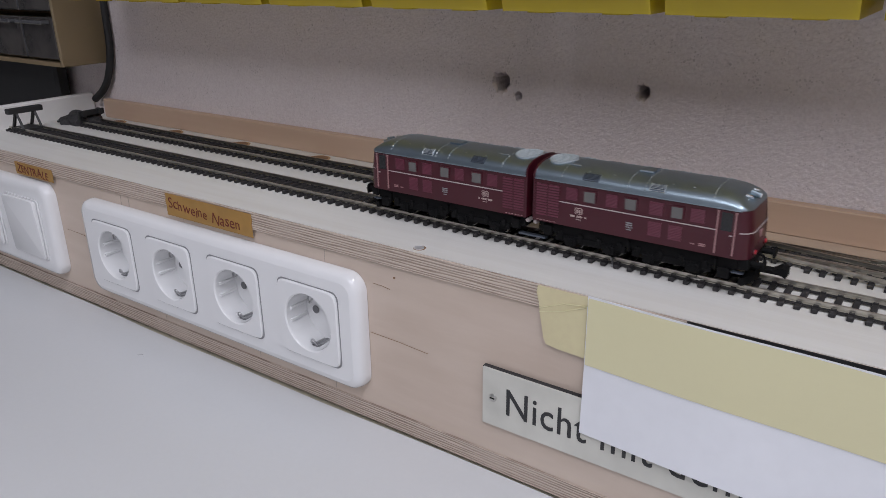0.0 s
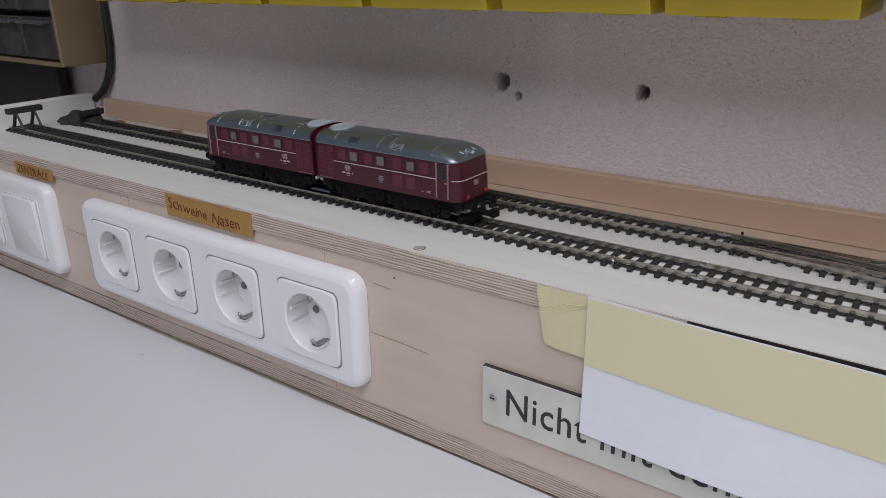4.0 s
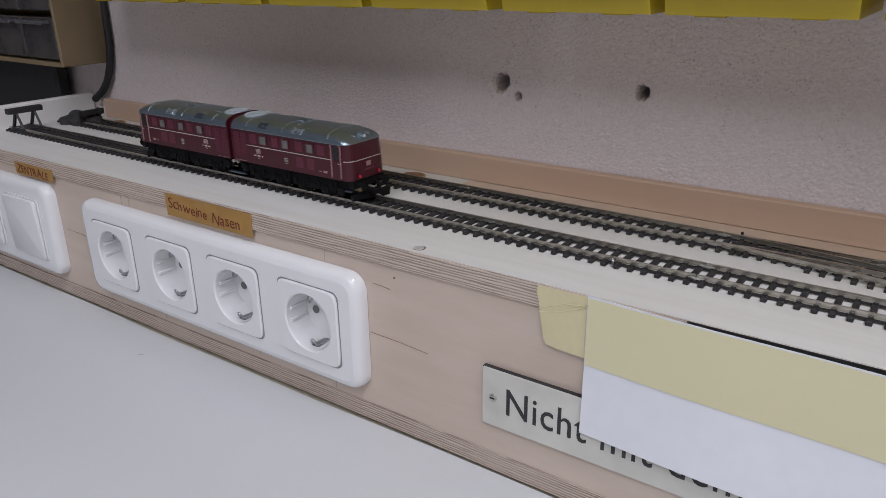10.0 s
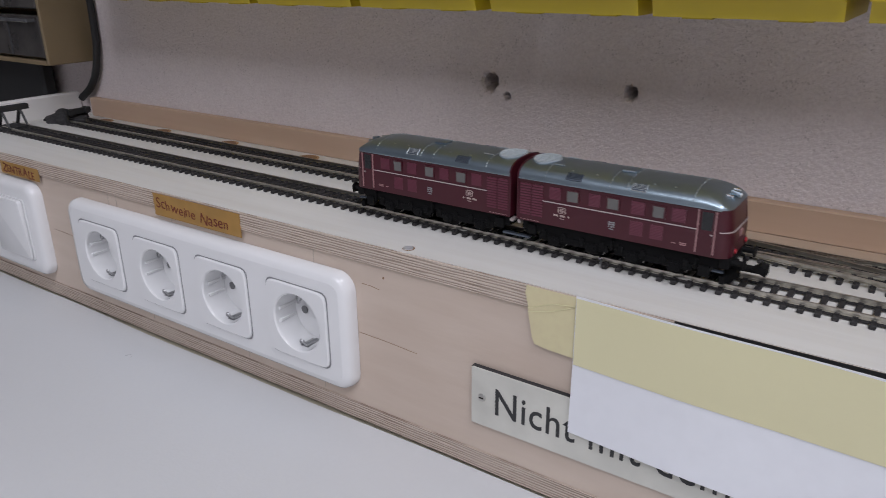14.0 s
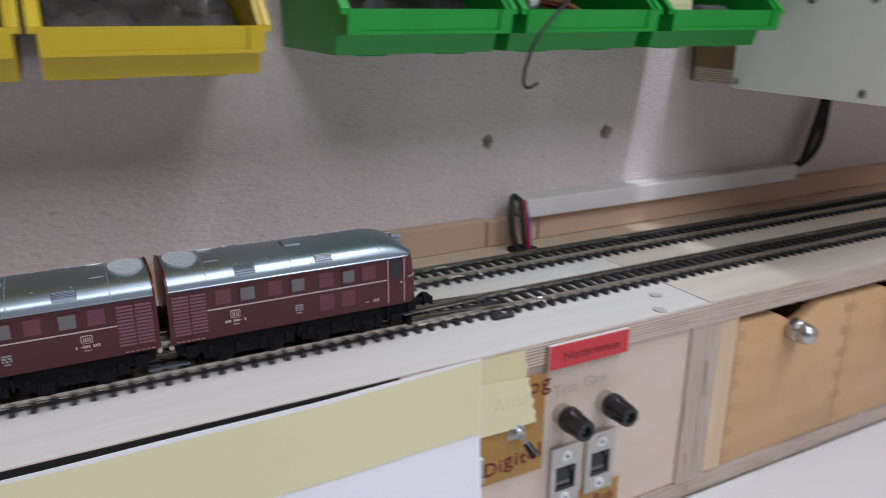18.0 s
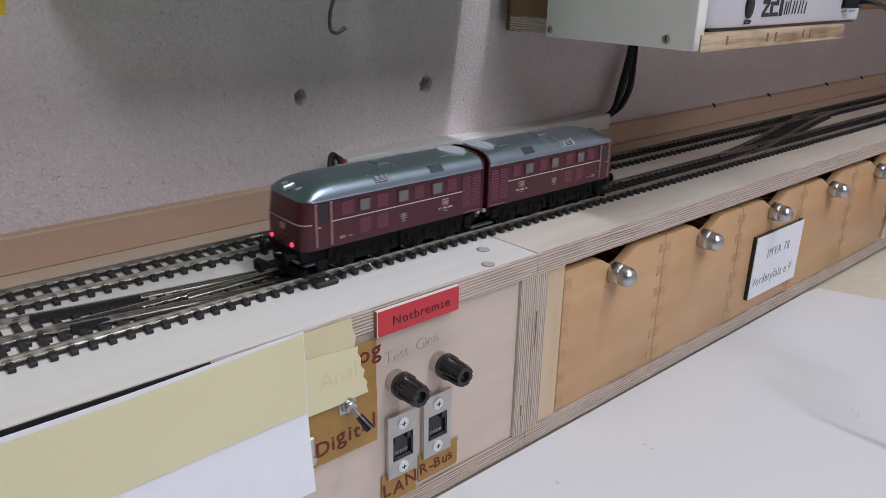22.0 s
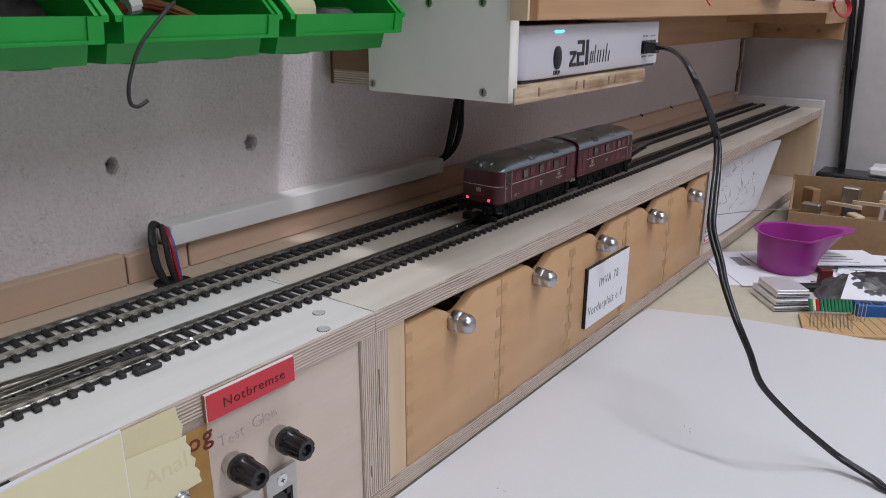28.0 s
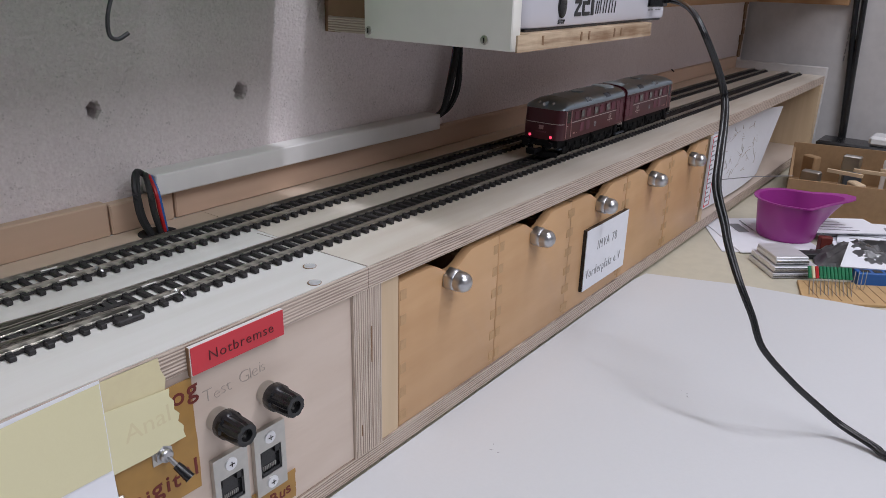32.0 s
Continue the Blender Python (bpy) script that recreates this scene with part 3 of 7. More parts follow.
def drawer_case():
    t = thing("drawer_case", "plywood case with five small drawers under the tracks", "drawer unit")
    x1 = X_RIGHT
    part("top_board", block(X_JOINT, x1, 0.0, Y_WALL - 0.001, TOP - PLY, TOP), CASE_TOP, t, "cream plywood top board with brownish patches")
    part("top_edge", block(X_JOINT, x1, -0.0012, -0.0002, TOP - PLY, TOP - 0.0003), PLY_Z, t, "layered plywood edge")
    part("bottom_board", block(X_JOINT, x1, 0.0016, Y_WALL - 0.001, 0.0, PLY), PANEL, t)
    part("bottom_edge", block(X_JOINT, x1, 0.0003, 0.0015, 0.0003, PLY - 0.0002), PLY_Z, t, "layered plywood edge")
    part("side_board", block(X_JOINT, 0.8818, -0.0005, Y_WALL - 0.001, PLY, TOP - PLY), PLY_X, t, "plywood side seen on edge")
    part("batten", block(0.8822, 0.8972, 0.0012, 0.10, PLY, 0.1085), PALE_WOOD, t, "pale wooden batten")
    part("back_panel", block(0.8822, x1, 0.115, 0.122, PLY, TOP - PLY), BROWN_WOOD, t)
    part("divider", block(1.3935, 1.402, 0.001, 0.115, PLY, TOP - PLY, 0.0005), PALE_WOOD, t)
    part("end_panel", block(x1 - 0.018, x1, -0.0012, Y_WALL - 0.001, PLY + 0.0002, TOP - PLY - 0.0002), PALE_WOOD, t, "pale wooden end panel")
    part("end_rail", block(x1 + 0.0004, x1 + 0.011, -0.002, Y_WALL - 0.001, 0.0, TOP + 0.012, 0.001), SIDE_WALL, t, "greyish white end strip")
    part("back_strip", block(0.8542, x1, Y_STRIP, Y_WALL - 0.001, TOP + 0.0002, 0.1388, 0.0008), STRIP, t, "reddish wooden back strip")
    part("rear_board", rear_board(X_JOINT, x1 - 0.001), REAR_WOOD, t, "pinkish wood behind the tracks")
    for x in (1.27, 1.38, 1.52, 1.62):
        part("nail", rod(0.0009, (x, Y_STRIP - 0.002, 0.1385), (x, Y_STRIP + 0.002, 0.1415), 6), BLACK, t)
    bm = bmesh.new()
    tube([(0.868, 0.08, TOP + 0.0001), (0.8705, 0.03, TOP + 0.0001), (0.872, 0.0, TOP + 0.0001)], 0.00022, 4, bm)
    part("seam", bm, PENCIL, t, "dark joint between the boards")
    return t


drawer_case()
DRAWER_X = (0.8979, 0.9960, 1.0916, 1.1906, 1.2896)
NUT_X = (0.9425, 1.0400, 1.1386, 1.2400, 1.3390)


def drawer(x0, nut_x):
    w, h, z0 = 0.0976, 0.0915, 0.0122
    t = thing("drawer", "small birch drawer with finger joints and a domed nut as knob", "drawer", pose(x0, 0, 0), "drawers under the track")
    part("front", prism([(a, z0 + b) for a, b in drawer_outline(w, h)], 1, 0.0010, 0.008, 0.0007), DRAWER_WOOD, t, "honey-coloured birch front", smooth=True)
    for x in (0.002, w - 0.008):
        part("side", block(x, x + 0.006, 0.0082, 0.10, z0, z0 + h * 0.8), DRAWER_WOOD, t)
    part("bottom", block(0.0082, w - 0.0082, 0.0082, 0.10, z0, z0 + 0.004), DRAWER_WOOD, t)
    for k in range(6):
        z = z0 + 0.004 + k * 0.0152
        for x in (0.0008, w - 0.0058):
            part("finger_joint", block(x, x + 0.0050, 0.0008, 0.0013, z, z + 0.0062), END_GRAIN, t)
    # domed cap nut, lying with its dome to the front
    bm = bmesh.new()
    bmesh.ops.create_cone(bm, cap_ends=True, segments=6, radius1=0.0073, radius2=0.0073, depth=0.0070, matrix=pose(0, 0, 0.0035))
    bmesh.ops.bevel(bm, geom=list(bm.edges), offset=0.0006, segments=1, affect="EDGES")
    prof = [(0.0061, 0.0068), (0.0061, 0.0108)] + [(0.0060 * math.cos(a), 0.0105 + 0.0052 * math.sin(a)) for a in (0.35, 0.7, 1.05, 1.3, 1.5)]
    lathe(prof, 24, bm)
    part("knob", bm, CHROME, t, "shiny domed cap nut", smooth=True, at=Matrix.Translation((nut_x - x0, 0.0010, 0.0918)) @ FRONT)
    return t


def drawers():
    for x, n in zip(DRAWER_X, NUT_X):
        drawer(x, n)


drawers()


# ---- tracks ----
SLEEPER_BM = block(-0.00135, 0.00135, -0.0136, 0.0136, 0, 0.0021, 0.0003)
for SEAT_Y in (-0.0086, 0.0086):
    block(-0.0011, 0.0011, SEAT_Y - 0.0021, SEAT_Y + 0.0021, 0.0019, 0.0027, bm=SLEEPER_BM)
SLEEPER_MESH = mesh_of(SLEEPER_BM, "sleeper", SLEEPER)


def rail_profile():
    return [(-0.0010, 0), (0.0010, 0), (0.0010, 0.0004), (0.0004, 0.0007), (0.0004, 0.0016), (0.00055, 0.0018), (0.00055, 0.0024), (-0.00055, 0.0024), (-0.00055, 0.0018), (-0.0004, 0.0016), (-0.0004, 0.0007), (-0.0010, 0.0004)]


def rail_along(points, z):
    """A rail swept along a line of (x, y) on the height z of its foot."""
    bm = bmesh.new()
    prof, rings = rail_profile(), []
    k = len(points)
    for i, (x, y) in enumerate(points):
        a, b = Vector(points[max(i - 1, 0)]), Vector(points[min(i + 1, k - 1)])
        d = (b - a).normalized()
        rings.append([bm.verts.new((x - d.y * u, y + d.x * u, z + h)) for u, h in prof])
    m = len(prof)
    for q, s in zip(rings, rings[1:]):
        for j in range(m):
            bm.faces.new((q[j], q[(j + 1) % m], s[(j + 1) % m], s[j]))
    bm.faces.new(rings[0])
    bm.faces.new(rings[-1])
    return bm


def straight_track(y, x0, x1, label, joints):
    t = thing("model_track", label, "railway track", SKEW, "model tracks")
    cuts = [x0, *joints, x1]
    for a, b in zip(cuts, cuts[1:]):
        for s in (-1, 1):
            part("rail", rail_along([(a + 0.0003, y + s * 0.0086), (b - 0.0003, y + s * 0.0086)], RAIL_TOP - 0.0024), RAIL, t)
    for x in joints:
        for s in (-1, 1):
            part("rail_joiner", block(x - 0.004, x + 0.004, y + s * 0.0086 - 0.0014, y + s * 0.0086 + 0.0014, RAIL_TOP - 0.0024, RAIL_TOP - 0.0012, 0.0003), NICKEL, t)
    for s in (-1, 1):
        part("tie_bar", block(x0, x1, y + s * 0.0086 - 0.0010, y + s * 0.0086 + 0.0010, TOP + 0.0008, TOP + 0.0020), SLEEPER, t, "black plastic web under the rail")
    n = int((x1 - x0) / 0.00708)
    for i in range(n):
        ob = new("sleeper", SLEEPER_MESH)
        ob.parent = t
        ob.matrix_basis = pose(x0 + 0.003 + i * 0.00708, y, TOP + 0.0001)
    return t


def crossover(x0, y0, x1, y1, label, cased):
    """A pair of points: the branch that leads from one track over to the other."""
    t = thing("track_points", label, "railway track", SKEW, "track points")

    def centre(u):
        s = u * u * (3 - 2 * u) * 0.55 + u * 0.45
        return x0 + (x1 - x0) * u, y0 + (y1 - y0) * s

    mid = [centre(i / 40) for i in range(41)]
    for s in (-1, 1):
        pts = []
        for i, (x, y) in enumerate(mid):
            a, b = mid[max(i - 1, 0)], mid[min(i + 1, 40)]
            d = Vector((b[0] - a[0], b[1] - a[1])).normalized()
            pts.append((x - d.y * s * 0.0086, y + d.x * s * 0.0086))
        part("branch_rail", rail_along(pts, RAIL_TOP - 0.0025), RAIL, t)
    sgn = 1 if y1 > y0 else -1
    for xa, xb, ya in ((x0 + 0.02, x0 + 0.075, y0 - sgn * 0.0068), (x1 - 0.075, x1 - 0.02, y1 + sgn * 0.0068)):
        part("check_rail", rail_along([(xa, ya - sgn * 0.0008), (xa + 0.006, ya), (xb - 0.006, ya), (xb, ya - sgn * 0.0008)], RAIL_TOP - 0.0026), RAIL, t)
    for i in range(int((x1 - x0) / 0.00708)):
        u = (i + 0.5) * 0.00708 / (x1 - x0)
        if 0.12 < u < 0.88:
            x, y = centre(u)
            ob = new("sleeper", SLEEPER_MESH)
            ob.parent = t
            ob.matrix_basis = pose(x, y, TOP - 0.0002)
    if cased:
        for (xa, ya), (xb, yb) in (((0.6465, 0.0762), (0.6885, 0.0692)), ((0.6568, 0.0570), (0.6851, 0.0563))):
            strip = prism([(xa, ya - 0.0011), (xb, yb - 0.0011), (xb, yb + 0.0011), (xa, ya + 0.0011)], 2, TOP + 0.0004, RAIL_TOP - 0.0002)
            part("guard_strip", strip, BLACK_MATT, t, "black plastic guard strip")
    # long timbers under the tongues, the throw bar and its slide case
    for xm, ym, k in ((x0, y0, 1), (x1, y1, -1)):
        xs = xm + k * 0.05
        part("tie_bar", block(xs - 0.045, xs + 0.045, ym - 0.0018, ym + 0.0018, TOP + 0.0006, TOP + 0.0024), SLEEPER, t)
        part("throw_bar", block(xm + k * 0.012 - 0.0014, xm + k * 0.012 + 0.0014, ym - 0.0135, ym + 0.0135, TOP + 0.001, TOP + 0.0022), SLEEPER, t)
        if cased and k < 0:
            part("slide_case", block(xm + k * 0.012 - 0.0065, xm + k * 0.012 + 0.0055, ym - 0.0168, ym - 0.0115, TOP, TOP + 0.0026, 0.0006), SLEEPER, t)
            part("pin", rod(0.0009, (xm + k * 0.012, ym - 0.0145, TOP + 0.0026), (xm + k * 0.012, ym - 0.0145, TOP + 0.0031), 8), WHITE_PAINT, t)
        for kk in (-1, 1):
            part("tongue", rail_along([(xm + k * 0.012, ym + kk * 0.0074), (xm + k * 0.07, ym + kk * 0.0060)], RAIL_TOP - 0.0026), RAIL, t)
    return t


def solder_wire(x, y):
    bm = tube(spline([(x, y, RAIL_TOP - 0.0012), (x + 0.001, y - 0.0012, RAIL_TOP - 0.001), (x + 0.0012, y - 0.0026, TOP + 0.003), (x + 0.002, y - 0.004, TOP + 0.0004)], 4), 0.0007, 6)
    bmesh.ops.create_icosphere(bm, subdivisions=1, radius=0.0013, matrix=pose(x, y - 0.0005, RAIL_TOP - 0.001))
    solo("solder_joint", bm, CHROME, "blob of solder with a wire end on the rail", "solder joint", "feeder wires", smooth=True, at=SKEW)


def motor_slide(x, y):
    t = thing("point_motor", "small flat black point slide beside the rear track", "point motor", SKEW)
    part("case", block(x - 0.005, x + 0.005, y + 0.0150, y + 0.0185, TOP + 0.0002, TOP + 0.0014, 0.0004), BLACK_MATT, t)
    part("lever", rod(0.0008, (x + 0.003, y + 0.017, TOP + 0.0013), (x + 0.003, y + 0.017, TOP + 0.0035), 6), BLACK_MATT, t)


def buffer_stop_open(x, y):
    t = thing("buffer_stop", "small black trestle buffer stop on the front track end", "buffer stop", SKEW @ pose(x, y, RAIL_TOP))
    for s in (-1, 1):
        for x0, x1 in ((0.0, 0.0095), (0.019, 0.0095)):
            bm = bmesh.new()
            tube([(x0, s * 0.0085, -0.001), (x1, s * 0.0085, 0.0155)], 0.0016, 4, bm)
            part("strut", bm, BLACK_MATT, t)
    part("beam", block(0.0055, 0.0125, -0.0165, 0.0165, 0.0135, 0.0185, 0.0006), BLACK_MATT, t)
    part("foot", block(-0.002, 0.022, -0.010, 0.010, -0.003, -0.0002), BLACK_MATT, t)


def buffer_stop_heap(x, y):
    t = thing("buffer_stop", "low black heap of earth as rear buffer stop", "buffer stop", SKEW @ pose(x, y, TOP))
    bm = bmesh.new()
    bmesh.ops.create_icosphere(bm, subdivisions=4, radius=1)
    for v in bm.verts:
        k = 1 + 0.22 * noise.noise(v.co * 2.1) + 0.10 * noise.noise(v.co * 5.5)
        v.co = Vector((v.co.x * 0.026 * k, v.co.y * 0.0165 * k, max(-0.02, v.co.z) * 0.0120 * k * (1 + 0.25 * v.co.x)))
    part("mound", bm, HEAP, t, "rough dark heap", smooth=True)
    part("beam", block(0.0195, 0.0228, -0.0135, 0.0135, 0.0095, 0.0150, 0.0006), BLACK_MATT, t)
    for s in (-1, 1):
        part("post", block(0.0165, 0.0195, s * 0.0098 - 0.0018, s * 0.0098 + 0.0018, 0.0, 0.0152, 0.0005), BLACK_MATT, t)
        part("buffer_pad", rod(0.0026, (0.0228, s * 0.0085, 0.0120), (0.0252, s * 0.0085, 0.0120), 12), BLACK_MATT, t)


def tracks():
    straight_track(Y_FRONT_TRACK, -0.235, 1.885, "straight model railway track with black sleepers and dull rails", (0.302, 0.430, 0.7855, 1.02, 1.45))
    straight_track(Y_REAR_TRACK, -0.235, 1.885, "straight rear model railway track with black sleepers beside the wall strip", (0.25, 0.4235, 0.765, 0.90, 1.3))
    crossover(0.425, Y_REAR_TRACK, 0.775, Y_FRONT_TRACK, "model track points leading from rear to front track", True)
    crossover(1.13, Y_FRONT_TRACK, 1.44, Y_REAR_TRACK, "distant model track points linking both tracks", False)
    for x, y in ((0.387, Y_FRONT_TRACK - 0.0083), (0.7885, Y_FRONT_TRACK - 0.0083), (0.7795, Y_REAR_TRACK - 0.0083)):
        solder_wire(x, y)
    motor_slide(0.428, Y_REAR_TRACK)
    buffer_stop_open(-0.226, Y_FRONT_TRACK)
    buffer_stop_heap(-0.212, Y_REAR_TRACK)


tracks()


# ---- locomotive ----
TIP, CORNER, SIDE = 0.1112, 0.1048, 0.0172
EDGE_Z, RISE = 0.0374, 0.0073


def half_width(s):
    """Half the body's width at the distance s from the gap: full, then rounded off to the nose."""
    u = min(max((s - CORNER) / (TIP - CORNER), 0.0), 1.0)
    return 0.0104 + (SIDE - 0.0104) * math.sqrt(max(0.0, 1 - u * u))


def rake(s, z):
    """How far the nose leans back at the height z."""
    return max(0.0, s - 0.1000) * 0.16 * max(0.0, (z - 0.024) / 0.0134)


def roof_point(s, a, lift=0.0):
    """A point on the arched roof: a runs from 0 at one eave to pi at the other; the arch sinks towards the nose."""
    w = half_width(s) + 0.0003 + lift
    u = min(max((s - 0.0900) / (TIP - 0.0900), 0.0), 1.0)
    rise = RISE * (1 - 0.80 * u ** 2.4) + lift
    c = math.cos(a)
    return (s - rake(s, EDGE_Z) - 0.0016 * u ** 3 * math.sin(a), -w * math.copysign(abs(c) ** 0.74, c), EDGE_Z + rise * math.sin(a) ** 0.80)


def eave_angle(y):
    """The roof angle at the distance y from the middle line."""
    c = min(1.0, abs(y) / (SIDE + 0.0003)) ** (1 / 0.74)
    return math.acos(math.copysign(c, -y))


def roof_patch(s0, s1, y0, y1, lift, thick, n=6):
    """A thin plate that follows the roof between two distances along it and two across it."""
    bm = bmesh.new()
    grid = []
    for d in (lift - thick, lift):
        grid.append([[bm.verts.new(roof_point(s, eave_angle(y0 + (y1 - y0) * j / n), d)) for j in range(n + 1)] for s in (s0, s1)])
    lo, hi = grid
    for j in range(n):
        bm.faces.new((hi[0][j], hi[1][j], hi[1][j + 1], hi[0][j + 1]))
        for k in (0, 1):
            bm.faces.new((lo[k][j], lo[k][j + 1], hi[k][j + 1], hi[k][j]))
    for j in (0, n):
        bm.faces.new((lo[0][j], lo[1][j], hi[1][j], hi[0][j]))
    return bm


def loco_half(parent, k):
    """One half of the double engine; k = 1 points its nose to +x."""
    stations = [0.0028, 0.0034, 0.03, 0.06, 0.088, 0.094, 0.099, 0.102, CORNER, 0.1064, 0.1078, 0.1090, 0.1100, 0.1107, TIP]
    z0, z1 = 0.0146, EDGE_Z
    base = thing("engine_half", "", "", pose(0, 0, 0) if k == 1 else pose(0, 0, 0, 0, 0, 180))
    base.parent = parent
    base["label"] = "half of the crimson double diesel engine"
    # side walls and nose
    bm = bmesh.new()
    levels = (z0, 0.020, 0.026, 0.032, z1)
    rings = []
    for s in stations:
        w = half_width(s)
        left = [(s - rake(s, z), -w + 0.0003 * max(0, (z - 0.026) / 0.011), z) for z in levels]
        rings.append([bm.verts.new(p) for p in left + [(p[0], -p[1], p[2]) for p in left[::-1]]])
    m = len(rings[0])
    for q, s in zip(rings, rings[1:]):
        for j in range(m):
            bm.faces.new((q[j], q[(j + 1) % m], s[(j + 1) % m], s[j]))
    bm.faces.new(rings[0])
    bm.faces.new(rings[-1])
    part("body", bm, LOCO_RED, base, "glossy crimson body", smooth=True)
    # roof: an arch that sinks over the nose
    bm = bmesh.new()
    m = 20
    rings = [[bm.verts.new(roof_point(s, math.pi * j / m)) for j in range(m + 1)] for s in stations]
    for q, s in zip(rings, rings[1:]):
        for j in range(m):
            bm.faces.new((q[j], q[j + 1], s[j + 1], s[j]))
        bm.faces.new((q[0], q[-1], s[-1], s[0]))
    bm.faces.new(rings[0])
    bm.faces.new(rings[-1])
    part("roof", bm, LOCO_ROOF, base, "silver painted roof", smooth=True)
    # drip rail along the eaves
    for y in (-1, 1):
        part("eave", tube([(s - rake(s, z1), y * (half_width(s) + 0.0004), z1 - 0.0001) for s in stations[:10]], 0.00028, 5), LOCO_ROOF, base)
    # crimson end wall at the gap, a little larger than the body
    prof = [(-SIDE - 0.0003, 0.0150), (-SIDE - 0.0003, z1)] + [(roof_point(0.003, math.pi * j / 20, 0.0004)[1], roof_point(0.003, math.pi * j / 20, 0.0004)[2]) for j in range(1, 20)] + [(SIDE + 0.0003, z1), (SIDE + 0.0003, 0.0150)]
    part("end_wall", prism(prof, 0, 0.0019, 0.0028), LOCO_RED, base, "crimson end wall at the gap")
    # roof seams of short rivets
    for s in (0.0176, 0.0522, 0.0608, 0.0925):
        bm = bmesh.new()
        for i in range(13):
            a = math.pi * (0.10 + 0.80 * i / 12)
            p, q = Vector(roof_point(s, a - 0.055, 0.0001)), Vector(roof_point(s, a + 0.055, 0.0001))
            tube([p, (p + q) / 2, q], 0.00021, 4, bm)
        part("roof_seam", bm, MESH_GREY, base, "row of pale rivets")
    for y in (-1, 1):
        for s0, s1, mat in ((0.0288, 0.0374, LOCO_GREY), (0.0628, 0.0704, MESH_GREY)):
            g = part("roof_grille", roof_patch(s0, s1, y * 0.0170, y * 0.0136, 0.0002, 0.0003), LOCO_GREY, base, "louvred roof grille")
            bm = bmesh.new()
            for i in range(6):
                ya = y * (0.01695 - i * 0.00056)
                a, b = Vector(roof_point(s0 + 0.0004, eave_angle(ya), 0.0003)), Vector(roof_point(s1 - 0.0004, eave_angle(ya), 0.0003))
                tube([a, (a + b) / 2, b], 0.00017, 4, bm)
            if mat is MESH_GREY:
                for sa in (s0 + 0.0002, s1 - 0.0002):
                    tube([roof_point(sa, eave_angle(y * (0.0170 - 0.0034 * i / 4)), 0.0003) for i in range(5)], 0.00022, 4, bm)
            part("slats", bm, mat, g)
        part("grab_bar", roof_patch(0.0186, 0.0240, y * 0.0085, y * 0.0079, 0.0006, 0.0004, 2), MESH_GREY, base)
        for s in (0.030, 0.043, 0.072, 0.082):
            part("lifting_eye", roof_patch(s, s + 0.0009, y * 0.0125, y * 0.0118, 0.0003, 0.0003, 2), MESH_GREY, base)
    # round mesh cover that follows the roof
    bm = bmesh.new()
    rings = []
    for r in (0.0, 0.0022, 0.0044, 0.0060, 0.0066, 0.0069):
        lift = 0.0005 if r < 0.0063 else (0.0009 if r < 0.0068 else -0.0003)
        rings.append([bm.verts.new(roof_point(0.0103 + r * math.cos(2 * math.pi * j / 28), eave_angle(1.45 * r * math.sin(2 * math.pi * j / 28)), lift)) for j in range(28)])
    for q, s in zip(rings[1:], rings[2:]):
        for j in range(28):
            bm.faces.new((q[j], q[(j + 1) % 28], s[(j + 1) % 28], s[j]))
    bm.faces.new(rings[1])
    bmesh.ops.delete(bm, geom=rings[0], context="VERTS")
    fan = part("roof_fan", bm, FAN_MESH, base, "round wire-mesh fan cover", smooth=True)
    bm = bmesh.new()
    for i in range(9):
        y = -0.0080 + 0.0020 * i
        c = 0.0060 * math.sqrt(max(0.0, 1 - (y / 0.0090) ** 2))
        tube([roof_point(0.0103 - c + 2 * c * j / 5, eave_angle(y), 0.0006) for j in range(6)], 0.00022, 4, bm)
    part("wires", bm, FAN_MESH, fan)
    hatch = part("roof_hatch", roof_patch(0.0530, 0.0600, -0.0036, 0.0036, 0.0010, 0.0010), LOCO_ROOF, base, "flat roof hatch")
    part("rim", roof_patch(0.0534, 0.0596, -0.0040, -0.0036, 0.0012, 0.0008, 2), MESH_GREY, hatch)
    for y in (-1, 1):
        part("roof_horn", rod(0.0006, (0.1040, y * 0.0062, 0.0418), (0.1070, y * 0.0062, 0.0413), 8, 0.0008), CHROME, base, "small bright horn", smooth=True)
    lamp = part("roof_lamp", rod(0.0014, (0.1045, 0, 0.0418), (0.1088, 0, 0.0408), 12), LOCO_ROOF, base)
    part("lens", rod(0.0011, (0.1087, 0, 0.0408), (0.1091, 0, 0.0407), 12), WHITE_PLASTIC, lamp, "pale lamp glass")
    # sides: grilles, panels, windows, stripe, door
    for y in (-1, 1):
        yw = y * SIDE

        def plate(s0, s1, za, zb, mat, name, out=0.0002, lab="", sub=None):
            lo, hi = sorted((yw - y * 0.0006, yw + y * out))
            return part(name, block(s0, s1, lo, hi, za, zb), mat, sub or base, lab)

        def louvres(s0, s1, za, zb, n, high, proud, mat, sub):
            """Slats whose lower edge stands proud."""
            bm = bmesh.new()
            step = (zb - za) / n
            for i in range(n):
                z = za + (i + 0.25) * step
                prism([(yw, z + high), (yw + y * proud, z), (yw, z)], 0, s0, s1, bm=bm)
            part("slats", bm, mat, sub)

        for s0, s1 in ((0.0038, 0.0098), (0.0106, 0.0166)):
            g = plate(s0, s1, 0.0178, 0.0350, LOCO_RED, "side_grille", 0.00006, "tall louvred grille")
            louvres(s0, s1, 0.0178, 0.0350, 12, 0.0009, 0.0004, LOCO_RED_LIGHT, g)
